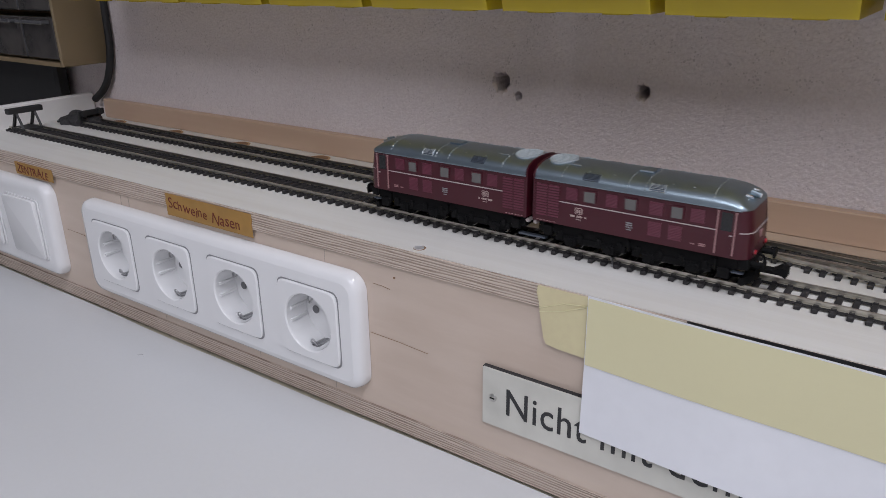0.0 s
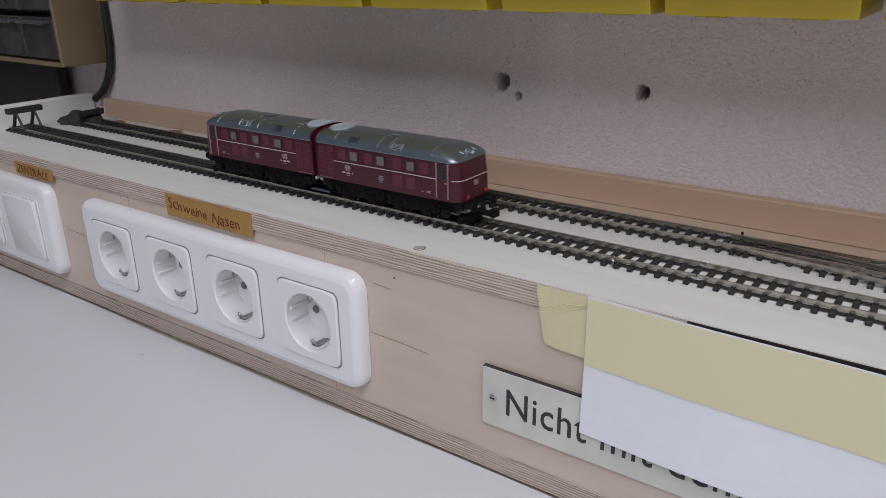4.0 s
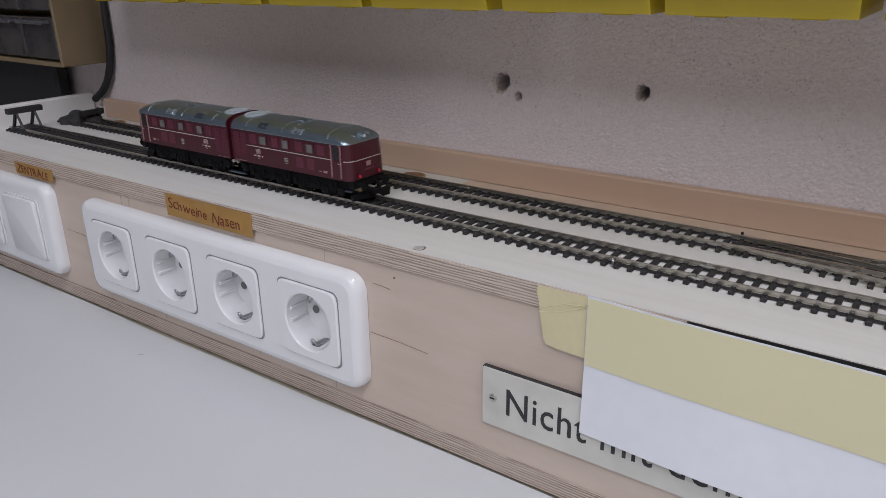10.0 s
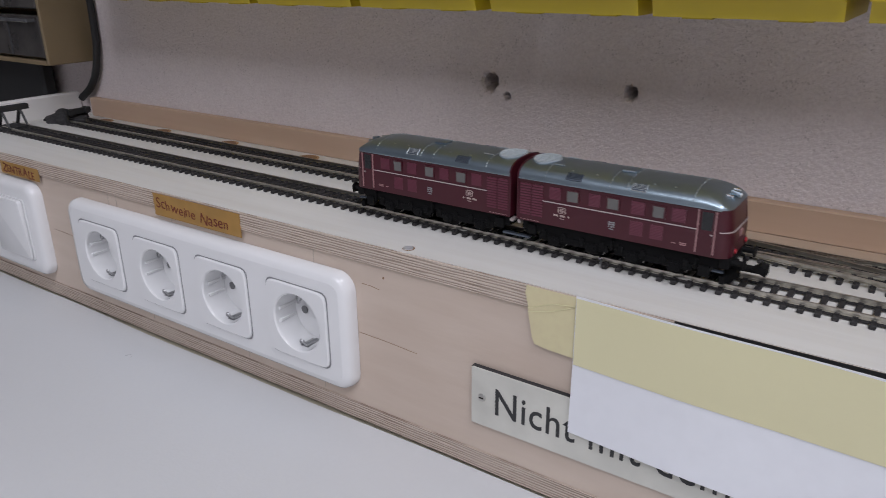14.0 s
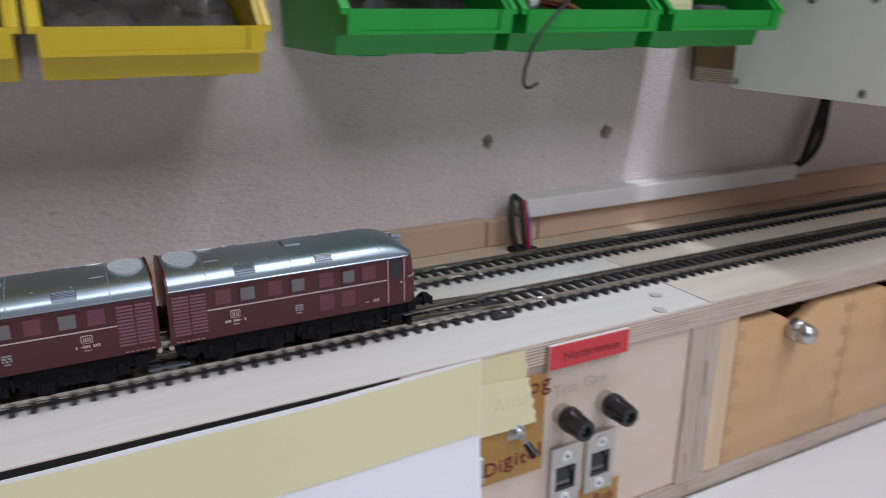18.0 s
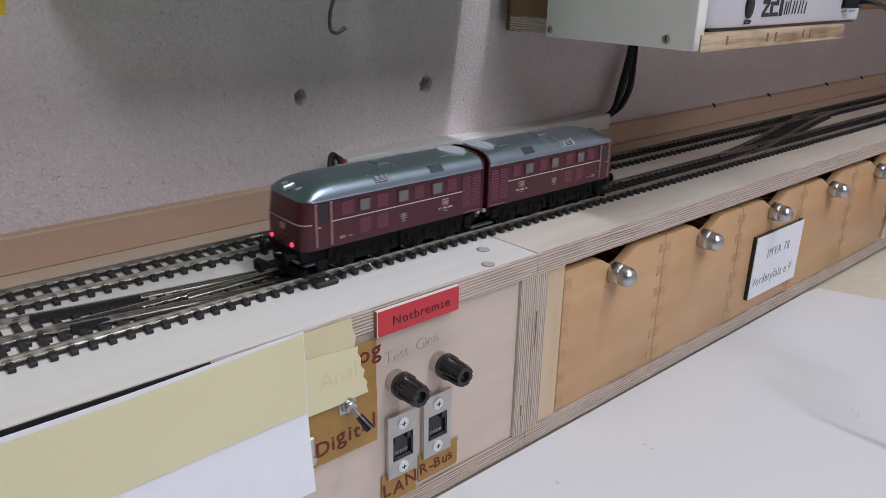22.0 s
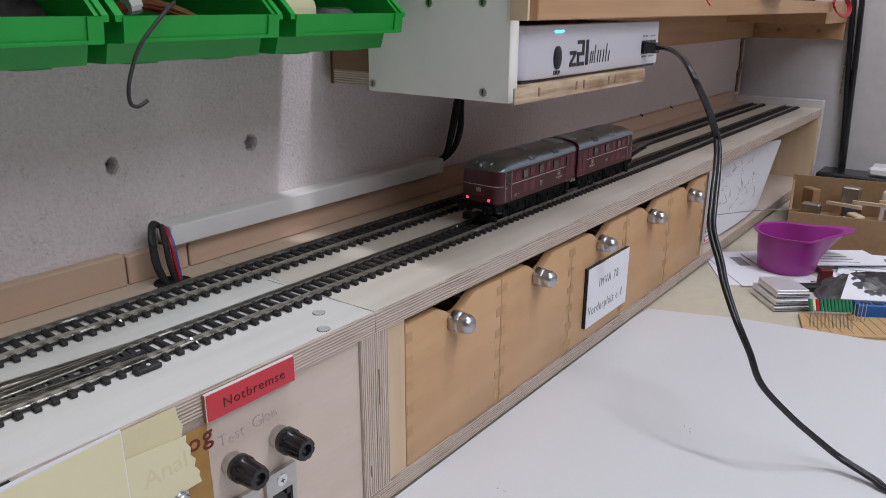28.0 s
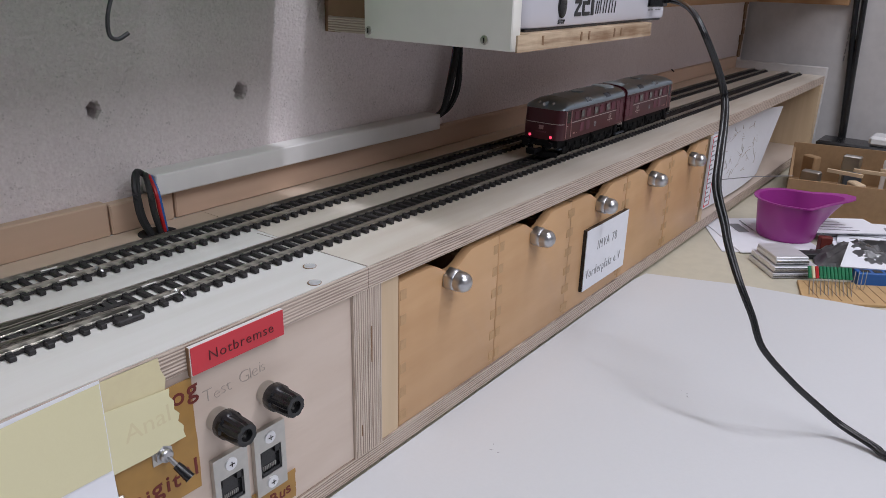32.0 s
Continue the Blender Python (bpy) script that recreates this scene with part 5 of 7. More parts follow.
def taped_sheet():
    t = thing("taped_sheet", "white paper sheet hung with broad yellow masking tape", "paper sheet")

    def wave(x, z):
        u = (x - 0.3945) / 0.334
        return -0.0036 - 0.0040 * math.sin(math.pi * u) - 0.0035 * max(0.0, (0.085 - z) / 0.04) ** 1.3 * (0.35 + 0.65 * u) - 0.0004 * math.sin(x * 60)

    def sheet(name, x0, x1, zlo, zhi, off, mat, label, nx=40, nz=8):
        bm = bmesh.new()
        rows = []
        for d in (0.0, 0.0002):
            grid = []
            for i in range(nx + 1):
                x = x0 + (x1 - x0) * i / nx
                lo, hi = zlo(x), zhi(x)
                grid.append([bm.verts.new((x, wave(x, lo + (hi - lo) * j / nz) - off + d, lo + (hi - lo) * j / nz)) for j in range(nz + 1)])
            for i in range(nx):
                for j in range(nz):
                    bm.faces.new((grid[i][j], grid[i + 1][j], grid[i + 1][j + 1], grid[i][j + 1]))
            rows.append(grid)
        a, b = rows
        for i in range(nx):
            bm.faces.new((a[i][0], a[i + 1][0], b[i + 1][0], b[i][0]))
            bm.faces.new((a[i][nz], a[i + 1][nz], b[i + 1][nz], b[i][nz]))
        return part(name, bm, mat, t, label, smooth=True)

    sheet("sheet", 0.3945, 0.7290, lambda x: 0.0482 - 0.0023 * (x - 0.3945) / 0.3345, lambda x: 0.1222 - 0.0005 * math.sin((x - 0.3945) / 0.3345 * math.pi), 0.0, PAPER, "smooth white paper")
    sheet("tape", 0.3950, 0.7285, lambda x: 0.0864 - 0.002 * (x - 0.395) / 0.33, lambda x: 0.1212 - 0.0014 * max(0, math.sin((x - 0.50) / 0.23 * math.pi)) if 0.5 < x < 0.73 else 0.1212, 0.0005, CREPE, "broad pale yellow masking tape")
    # thin black line between the board edge and the sheet
    edge = prism([(0.440, -0.0017), (0.690, -0.0025), (0.690, -0.0015), (0.440, -0.0015)], 2, TOP - 0.004, TOP + 0.0002)
    part("backing_strip", edge, BLACK_MATT, t, "thin black strip behind the paper's upper edge")
    torn = [(0.3678, 0.1208), (0.3672, 0.1170), (0.3688, 0.1110), (0.3694, 0.1050), (0.3708, 0.0990), (0.3716, 0.0940), (0.3732, 0.0903), (0.3790, 0.0894), (0.3966, 0.0884), (0.3966, 0.1208)]
    part("tape_end", prism(torn, 1, -0.0021, -0.0018), CREPE_THIN, t, "thin tape end on the wood")
    for k in range(2):
        part("crease", tube([(0.369, -0.0022, 0.107 + k * 0.002), (0.382, -0.0024, 0.1105 + k * 0.004), (0.3955, -0.0026, 0.1165)], 0.0002, 4), CREPE, t)
    torn = [(0.7270, 0.0835), (0.7290, 0.0812), (0.7440, 0.0810), (0.7604, 0.0817), (0.7596, 0.0850), (0.7600, 0.0872), (0.7578, 0.0905), (0.7588, 0.0935), (0.7566, 0.0965), (0.7570, 0.1000), (0.7552, 0.1030), (0.7556, 0.1062), (0.7270, 0.1085)]
    part("tape_end", prism(torn, 1, -0.0030, -0.0027), CREPE, t, "torn masking tape end")
    torn = [(0.7270, 0.1000), (0.7545, 0.1000), (0.7540, 0.1060), (0.7550, 0.1110), (0.7534, 0.1150), (0.7528, 0.1205), (0.7270, 0.1205)]
    part("tape_end", prism(torn, 1, -0.0024, -0.0021), CREPE_THIN, t, "thin tape end on the wood")


taped_sheet()


def control_group():
    t = tape_piece("tape_label", 0.7308, 0.7668, 0.0525, 0.1052, -0.0004, BROWN_TAPE, "brown tape label with two handwritten words round a toggle switch", "label", 0.0003, 9)
    handwriting("writing", "Digital", 0.0112, RED_INK, t, on_front(0.7338, -0.0007, 0.0575, 5), 4, weight=0.00015)
    handwriting("writing", "og", 0.0115, RED_INK, t, on_front(0.7572, -0.0007, 0.0960, 4), 9, weight=0.00015)
    lettering("writing", "Anal", 0.0110, CREPE_THIN, t, on_front(0.7355, -0.00304, 0.0915, 3), thick=0.00001)
    s = thing("toggle_switch", "small metal toggle switch with a black lever cap", "toggle switch", on_front(0.7502, -0.0006, 0.0788))
    part("plate", block(-0.0042, 0.0042, -0.0048, 0.0048, 0, 0.0006), NICKEL, s)
    bm = bmesh.new()
    bmesh.ops.create_cone(bm, cap_ends=True, segments=6, radius1=0.0040, radius2=0.0040, depth=0.002, matrix=pose(0, 0, 0.0016))
    part("nut", bm, CHROME, s)
    part("bushing", lathe([(0.0028, 0.001), (0.0028, 0.0045), (0.0022, 0.005)], 16), CHROME, s, smooth=True)
    lev = part("lever", rod(0.0010, (0, 0, 0.004), (0.0022, -0.0050, 0.0085), 10), CHROME, s)
    part("lever_cap", tube([(0.0016, -0.0038, 0.0072), (0.0022, -0.0050, 0.0084), (0.0036, -0.0082, 0.0122), (0.0038, -0.0087, 0.0128)], 0.0017, 12, r_end=0.0023), BLACK, lev, "black rubber cap", smooth=True)

    n = thing("warning_sign", "small red engraved sign with a pale edge above the terminals", "sign")
    part("plate", prism(rounded(0.7657, 0.8137, 0.1068, 0.1196, 0.0004, 2), 1, -0.0032, -0.0014, 0.0002), WHITE_PAINT, n, "pale plate edge")
    part("face", prism(rounded(0.7661, 0.8135, 0.1071, 0.1193, 0.0004, 2), 1, -0.0035, -0.0032), SIGN_RED, n, "red face")
    part("back_block", block(0.7653, 0.7657, -0.0032, -0.0014, 0.1068, 0.1196), BROWN_WOOD, n)
    lettering("writing", "Notbremse", 0.0066, SIGN_INK, n, on_front(0.7738, -0.0036, 0.1108), weight=-0.00008, spread=1.12)
    w = thing("pencil_note", "faint pencil words on the birch panel", "writing")
    handwriting("writing", "Test Gleis", 0.0084, PENCIL, w, on_front(0.7728, 0.0011, 0.0890, 3), 6, weight=-0.00022)

    for x, z in ((0.7782, 0.0795), (0.8048, 0.0800)):
        k = thing("terminal_knob", "black fluted binding post with a metal collar", "binding post", on_front(x, 0.0010, z), "binding posts")
        part("collar", lathe([(0.0054, 0), (0.0054, 0.0042), (0.0050, 0.0046)], 24), NICKEL, k, "dull metal collar", smooth=True)
        bm = bmesh.new()
        rings = []
        for r, h in ((0.0058, 0.0046), (0.0064, 0.0054), (0.0064, 0.0092), (0.0059, 0.0100), (0.0056, 0.0180), (0.0050, 0.0200), (0.0028, 0.0200), (0.0026, 0.0150)):
            ring = []
            for j in range(32):
                a = 2 * math.pi * j / 32
                f = 1 - (0.10 if (j % 4 == 0 and 0.0093 < h < 0.0206 and r > 0.004) else 0)
                ring.append(bm.verts.new((r * f * math.cos(a), r * f * math.sin(a), h)))
            rings.append(ring)
        for q, s2 in zip(rings, rings[1:]):
            for j in range(32):
                bm.faces.new((q[j], q[(j + 1) % 32], s2[(j + 1) % 32], s2[j]))
        bm.faces.new(rings[-1])
        part("knob", bm, BLACK, k, "glossy black fluted knob", smooth=True)
        part("contact", lathe([(0.0026, 0.0140), (0.0026, 0.0165), (0.0016, 0.0166), (0.0015, 0.0150)], 14), NICKEL, k)

    for i, (x, z, text, tx0, tx1, tz0, tz1) in enumerate(((0.7722, 0.0262, "LAN", 0.7693, 0.7905, 0.0118, 0.0290), (0.7942, 0.0282, "R-Bus", 0.7922, 0.8185, 0.0145, 0.0305))):
        lab = tape_piece("tape_label", tx0, tx1, tz0, tz1, 0.0004, BROWN_TAPE, "brown tape label with handwritten letters under a data port", "label", 0.0003, 20 + i)
        handwriting("writing", text, 0.0108 if i == 0 else 0.0092, RED_INK, lab, on_front(tx0 + 0.0012, 0.0001, tz0 + 0.0038, 2), 12 + i, weight=0.00012)
        p = thing("network_port", "dull metal data port plate with two cross-head screws", "network socket", on_front(x, 0.0008, z), "data ports")
        w, h = 0.0180, 0.0350
        bm = bmesh.new()
        ax0, ax1, az0, az1 = 0.0030, 0.0152, 0.0095, 0.0235
        for a, b, c, d in ((0, w, 0, az0), (0, w, az1, h), (0, ax0, az0, az1), (ax1, w, az0, az1)):
            block(a, b, c, d, 0, 0.0024, bm=bm)
        part("plate", bm, NICKEL, p, "dull satin metal plate")
        part("jack", block(ax0 + 0.0002, ax1 - 0.0002, az0 + 0.0002, az1 - 0.0002, 0.0001, 0.0006), BLACK, p)
        bm = bmesh.new()
        for a, b, c, d in ((ax0, ax1, az0, az0 + 0.002), (ax0, ax0 + 0.0012, az0, az1), (ax1 - 0.0012, ax1, az0, az1), (ax0, ax0 + 0.0035, az1 - 0.004, az1), (ax1 - 0.0035, ax1, az1 - 0.004, az1)):
            block(a + 0.0001, b - 0.0001, c + 0.0001, d - 0.0001, 0.0004, 0.0021, bm=bm)
        part("jack_frame", bm, BLACK, p)
        bm = bmesh.new()
        for k2 in range(8):
            block(ax0 + 0.0022 + k2 * 0.001, ax0 + 0.0026 + k2 * 0.001, az0 + 0.0022, az0 + 0.0045, 0.0006, 0.0011, bm=bm)
        part("contacts", bm, NICKEL, p)
        for zz in (0.0048, 0.0295):
            s3 = part("screw", lathe([(0.0031, 0.0023), (0.0030, 0.0030), (0.0012, 0.0032)], 20), ALU, p, "bright countersunk cross-head screw", smooth=True, at=pose(w / 2, zz, 0))
            part("screw_slot", block(-0.0013, 0.0013, -0.0002, 0.0002, 0.0029, 0.0034), DARK, s3)
            part("screw_slot", block(-0.0002, 0.0002, -0.0013, 0.0013, 0.0029, 0.0034), DARK, s3)
    h2 = thing("latch", "small steel latch half hidden behind the paper sheet", "latch")
    part("plate", block(0.7292, 0.7328, -0.0022, 0.001, 0.0545, 0.0695, 0.0008), NICKEL, h2)
    part("screw", lathe([(0.0018, 0), (0.0015, 0.0008)], 12), CHROME, h2, at=on_front(0.7312, -0.0022, 0.058))

    c = thing("club_card", "white card on black foam with club lettering on a drawer front", "card")
    part("backing", block(1.1160, 1.1922, -0.0020, 0.0009, 0.0242, 0.0754), BLACK, c, "black foam backing")
    part("face", block(1.1164, 1.1919, -0.0025, -0.0020, 0.0245, 0.0751), PAPER, c, "white printed face")
    lettering("writing", "IMVA 78", 0.0114, GREY_INK, c, on_front(1.1358, -0.0026, 0.0548) @ Matrix.Diagonal((0.70, 1, 1, 1)), weight=-0.00016, spread=1.30)
    lettering("writing", "Vorderpfalz e.V", 0.0114, GREY_INK, c, on_front(1.1188, -0.0026, 0.0342) @ Matrix.Diagonal((0.68, 1, 1, 1)), weight=-0.00016, spread=1.26)
    nt = thing("notice_sheet", "narrow printed notice with a red border beside the drawers", "notice")
    part("sheet", block(1.3925, 1.4105, -0.0020, 0.0006, 0.028, 0.106), PAPER, nt)
    bm = bmesh.new()
    for a, b, cc, d in ((1.3932, 1.3940, 0.029, 0.105), (1.4090, 1.4098, 0.029, 0.105), (1.3940, 1.4090, 0.029, 0.0298), (1.3940, 1.4090, 0.1042, 0.105)):
        block(a, b, -0.0024, -0.0020, cc, d, bm=bm)
    part("border", bm, SIGN_RED, nt, "red printed border")
    bm = bmesh.new()
    for k2 in range(14):
        block(1.3955, 1.4035 + 0.003 * math.sin(k2 * 2.1), -0.0024, -0.0020, 0.034 + k2 * 0.005, 0.0352 + k2 * 0.005, bm=bm)
    part("text_bars", bm, GREY_INK, nt)


control_group()


# ---- trunking and cable bundles on the wall ----
def trunking():
    t = thing("cable_trunking", "slim white cable trunking on the wooden strip along the wall", "cable trunking")
    part("base", block(0.8395, 1.0955, 0.1290, Y_WALL - 0.0003, 0.1389, 0.1500, 0.0008), WHITE_PAINT, t)
    part("cover", block(0.8390, 1.0960, 0.1268, 0.1288, 0.1392, 0.1512, 0.0006), WHITE_PAINT, t, "white snap-on cover")
    part("ledge", block(0.8390, 1.0960, 0.1288, Y_WALL - 0.0003, 0.1502, 0.1512), WHITE_PAINT, t)
    b = thing("cable_bundle", "bundle of black, red and blue wires rising from a bored hole", "cables")
    rnd = random.Random(8)
    for i, (mat, dx, r) in enumerate(((BLACK_MATT, -0.0062, 0.0016), (BLACK_MATT, -0.0050, 0.0015), (BLACK_MATT, 0.0002, 0.0014), (BLACK_MATT, 0.0016, 0.0013), (RED_PLASTIC, 0.0032, 0.0011), (BLUE, 0.0045, 0.0010), (BLACK_MATT, -0.0040, 0.0014), (BLACK_MATT, 0.0009, 0.0013))):
        j = rnd.uniform(-0.0012, 0.0012)
        pts = [(0.833 + dx * 0.9, 0.1195 + j, TOP + 0.0004), (0.8308 + dx * 1.25, 0.1205 + j, 0.133), (0.8310 + dx * 1.25, 0.1230 + j, 0.1450 - dx * 0.4), (0.8338 + dx * 0.75, 0.1290 + j * 0.5, 0.1525 - dx * 0.45), (0.8392, 0.1335, 0.1480)]
        part("wire", tube(spline(pts, 5), r, 7), mat, b, smooth=True)
    b = thing("cable_bundle", "sagging bundle of dark wires from the shelf to the trunking", "cables")
    for i in range(9):
        j, k = rnd.uniform(-1, 1), rnd.uniform(-1, 1)
        pts = [(1.1280 + j * 0.002, 0.1340 + k * 0.002, 0.2205), (1.1250 + j * 0.0065, 0.1310 + k * 0.004, 0.196), (1.1190 + j * 0.0130, 0.1285 + k * 0.005, 0.171), (1.1085 + j * 0.0085, 0.1290 + k * 0.003, 0.154), (1.0962 + j * 0.0015, 0.1350, 0.1460 + k * 0.002)]
        part("wire", tube(spline(pts, 5), 0.0013, 6), (BLACK_MATT, BLACK_MATT, BLUE, BLACK_MATT, BLACK_MATT, PENCIL, BLACK_MATT, RED_INK, BLACK_MATT)[i], b, smooth=True)


trunking()


# ---- storage bins ----
def storage_bin(colour_mat, name, label, x0, dz, dy, w=0.0803):
    """An open-fronted stacking bin: low front with a protruding label lip, sloping sides, full back."""
    t = thing(name, label, "storage bin", pose(x0, 0, 0), "bins along the wall")
    zb, yf, yb = 0.2424 + dz, 0.0616 + dy * 0.4, 0.1376
    bm = bmesh.new()
    block(0.0, w, yf, yb, zb, zb + 0.0022, bm=bm)
    block(0.0, w, yb - 0.002, yb, zb + 0.0022, zb + 0.062, bm=bm)
    lo, hi = 0.0501 + dy, zb + 0.0195
    # front: short wall, then the lip leaning out
    prism([(yf, zb), (yf + 0.002, zb), (yf + 0.001, zb + 0.0105), (lo + 0.002, zb + 0.0195), (lo, zb + 0.0195), (lo + 0.0016, zb + 0.0088), (yf - 0.003, zb + 0.0085)], 0, -0.0004, w + 0.0004, bm=bm)
    for x in (-0.0004, w - 0.0016):
        prism([(yf, zb), (yb, zb), (yb, zb + 0.062), (0.090, zb + 0.062), (lo + 0.002, zb + 0.0196), (yf - 0.002, zb + 0.0085)], 0, x, x + 0.002, bm=bm)
    part("shell", bm, colour_mat, t, "")
    # rims on the sloping side edges, and a raised label frame on the lip
    for x in (-0.0032, w + 0.0004):
        part("rim", prism([(0.090, zb + 0.062), (lo, zb + 0.0197), (lo, zb + 0.0172), (0.0925, zb + 0.0592)], 0, x, x + 0.0028), colour_mat, t)
    sl = 0.0016 / 0.0107

    def on_lip(z):
        return lo + (zb + 0.0195 - z) * sl

    for a, b2, c, d in ((-0.0004, w + 0.0004, zb + 0.0090, zb + 0.0105), (-0.0004, 0.0060, zb + 0.0105, zb + 0.0192), (w - 0.0060, w + 0.0004, zb + 0.0105, zb + 0.0192)):
        part("label_frame", prism([(on_lip(c) - 0.0011, c), (on_lip(c) + 0.0003, c), (on_lip(d) + 0.0003, d), (on_lip(d) - 0.0011, d)], 0, a, b2), colour_mat, t)
    for a in (0.012, w - 0.026):
        part("foot_rib", block(a, a + 0.014, yf + 0.004, yf + 0.010, zb - 0.0009, zb - 0.0001), colour_mat, t)
    return t


YELLOW_X = (-0.1375, -0.0490, 0.0400, 0.1290, 0.2177, 0.3085, 0.3967, 0.4868, 0.5756)
GREEN_X = (0.6890, 0.7765, 0.8665)


def bins():
    for x in YELLOW_X:
        storage_bin(YELLOW, "storage_bin", "yellow open-fronted plastic storage bin hung on the wall", x, 0.0, 0.0)
    for x in GREEN_X:
        storage_bin(GREEN, "storage_bin", "green open-fronted plastic storage bin hung on the wall", x, 0.0066, -0.0085, 0.0785)
    solo("bin_rail", block(-0.17, 0.956, 0.1378, Y_WALL - 0.0004, 0.288, 0.305, 0.0006), NICKEL, "long metal rail that carries the bins on the wall", "rail")
    # an unseen upper row with its rail, added to shade the bins below
    for ob in [o for o in scene.collection.objects if o.name.startswith("storage_bin")]:
        copy_thing(ob, pose(0, 0, 0.0745) @ ob.matrix_basis)
    solo("bin_rail", block(-0.17, 0.956, 0.1378, Y_WALL - 0.0004, 0.363, 0.380, 0.0006), NICKEL, "long metal rail added for the unseen upper bins", "rail")
    rnd = random.Random(21)

    def heap(x0, x1, zb, front, back, seed):
        """A bumpy filling that rises towards the bin's back wall."""
        bm = bmesh.new()
        nx, ny = 22, 18
        grid = []
        for i in range(nx + 1):
            row = []
            for j in range(ny + 1):
                u, v = i / nx, j / ny
                lump = noise.noise(Vector((u * 7 + seed * 3, v * 6, seed))) + 0.6 * noise.noise(Vector((u * 16, v * 14 + seed, seed)))
                row.append(bm.verts.new((x0 + (x1 - x0) * u, 0.068 + 0.064 * v, zb + front + (back - front) * v + 0.006 * lump)))
            grid.append(row)
        for i in range(nx):
            for j in range(ny):
                bm.faces.new((grid[i][j], grid[i + 1][j], grid[i + 1][j + 1], grid[i][j + 1]))
        edge = [grid[i][0] for i in range(nx + 1)] + [grid[nx][j] for j in range(1, ny + 1)] + [grid[i][ny] for i in range(nx - 1, -1, -1)] + [grid[0][j] for j in range(ny - 1, 0, -1)]
        low = [bm.verts.new((v.co.x, v.co.y, zb)) for v in edge]
        for i in range(len(edge)):
            k = (i + 1) % len(edge)
            bm.faces.new((edge[i], edge[k], low[k], low[i]))
        bm.faces.new(low)
        return bm

    # dark heaps of parts; the shade inside the bins is in their colour
    for i, x in enumerate(YELLOW_X[:-1]):
        solo("bin_filling", heap(x + 0.003, x + 0.077, 0.2424 + 0.0024, 0.0115, 0.046, i + 1), DARK_STUFF, "dark small parts filling a yellow bin, shade in their colour", "parts", "parts in bins", smooth=True)
    solo("bin_filling", heap(YELLOW_X[-1] + 0.003, YELLOW_X[-1] + 0.077, 0.2424 + 0.0024, 0.012, 0.040, 14), BAG, "crumpled clear bag of dark parts filling a yellow bin", "parts", "parts in bins", smooth=True)
    solo("bin_filling", heap(GREEN_X[0] + 0.003, GREEN_X[0] + 0.075, 0.2514, 0.012, 0.050, 15), DARK_STUFF, "dark small parts filling a green bin, shade in their colour", "parts", "parts in bins", smooth=True)
    # what lies in the bins
    zg = 0.2424 + 0.0066 + 0.0024
    w = thing("wire_hank", "hank of brown copper wires in a green bin", "wire")
    for j in range(14):
        a, b2 = rnd.uniform(-1, 1), rnd.uniform(-1, 1)
        pts = [(GREEN_X[1] + 0.012 + a * 0.004, 0.105 + b2 * 0.008, zg + 0.010 + 0.004 * b2), (GREEN_X[1] + 0.032, 0.088 + b2 * 0.002, zg + 0.021 + a * 0.002), (GREEN_X[1] + 0.052, 0.078 + b2 * 0.006, zg + 0.016 + a * 0.003), (GREEN_X[1] + 0.066 + a * 0.004, 0.072 + b2 * 0.006, zg + 0.006 + b2 * 0.003)]
        part("wire", tube(spline(pts, 4), 0.0008, 5), COPPER_WIRE if j % 4 else RED_INK, w)
    part("band", lathe([(0.0045, -0.003), (0.0045, 0.003)], 12), WHITE_PAINT, w, at=pose(GREEN_X[1] + 0.032, 0.088, zg + 0.021, 0, 80, 0))
    part("core", block(GREEN_X[1] + 0.008, GREEN_X[1] + 0.07, 0.072, 0.125, zg, zg + 0.010, 0.003), DARK_STUFF, w)
    solo("sponge", block(GREEN_X[2] + 0.008, GREEN_X[2] + 0.040, 0.066, 0.11, zg, zg + 0.026, 0.006, 3), CREPE, "pale yellow sponge in a green bin", "sponge")
    solo("plastic_bag", block(GREEN_X[2] + 0.043, GREEN_X[2] + 0.070, 0.066, 0.11, zg, zg + 0.020, 0.006, 3), BAG, "grey plastic bag in a green bin", "bag")
    pts = [(0.806, 0.062, 0.268), (0.8010, 0.043, 0.2735), (0.7925, 0.036, 0.2705), (0.7825, 0.035, 0.2617), (0.7773, 0.035, 0.2554), (0.7732, 0.035, 0.2469), (0.7713, 0.035, 0.2405), (0.7715, 0.035, 0.2352), (0.7746, 0.035, 0.2338), (0.7791, 0.035, 0.2358)]
    solo("loose_wire", tube(spline(pts, 6), 0.0008, 8), BLACK_MATT, "single black wire hanging out of a green bin", "wire", smooth=True)


bins()


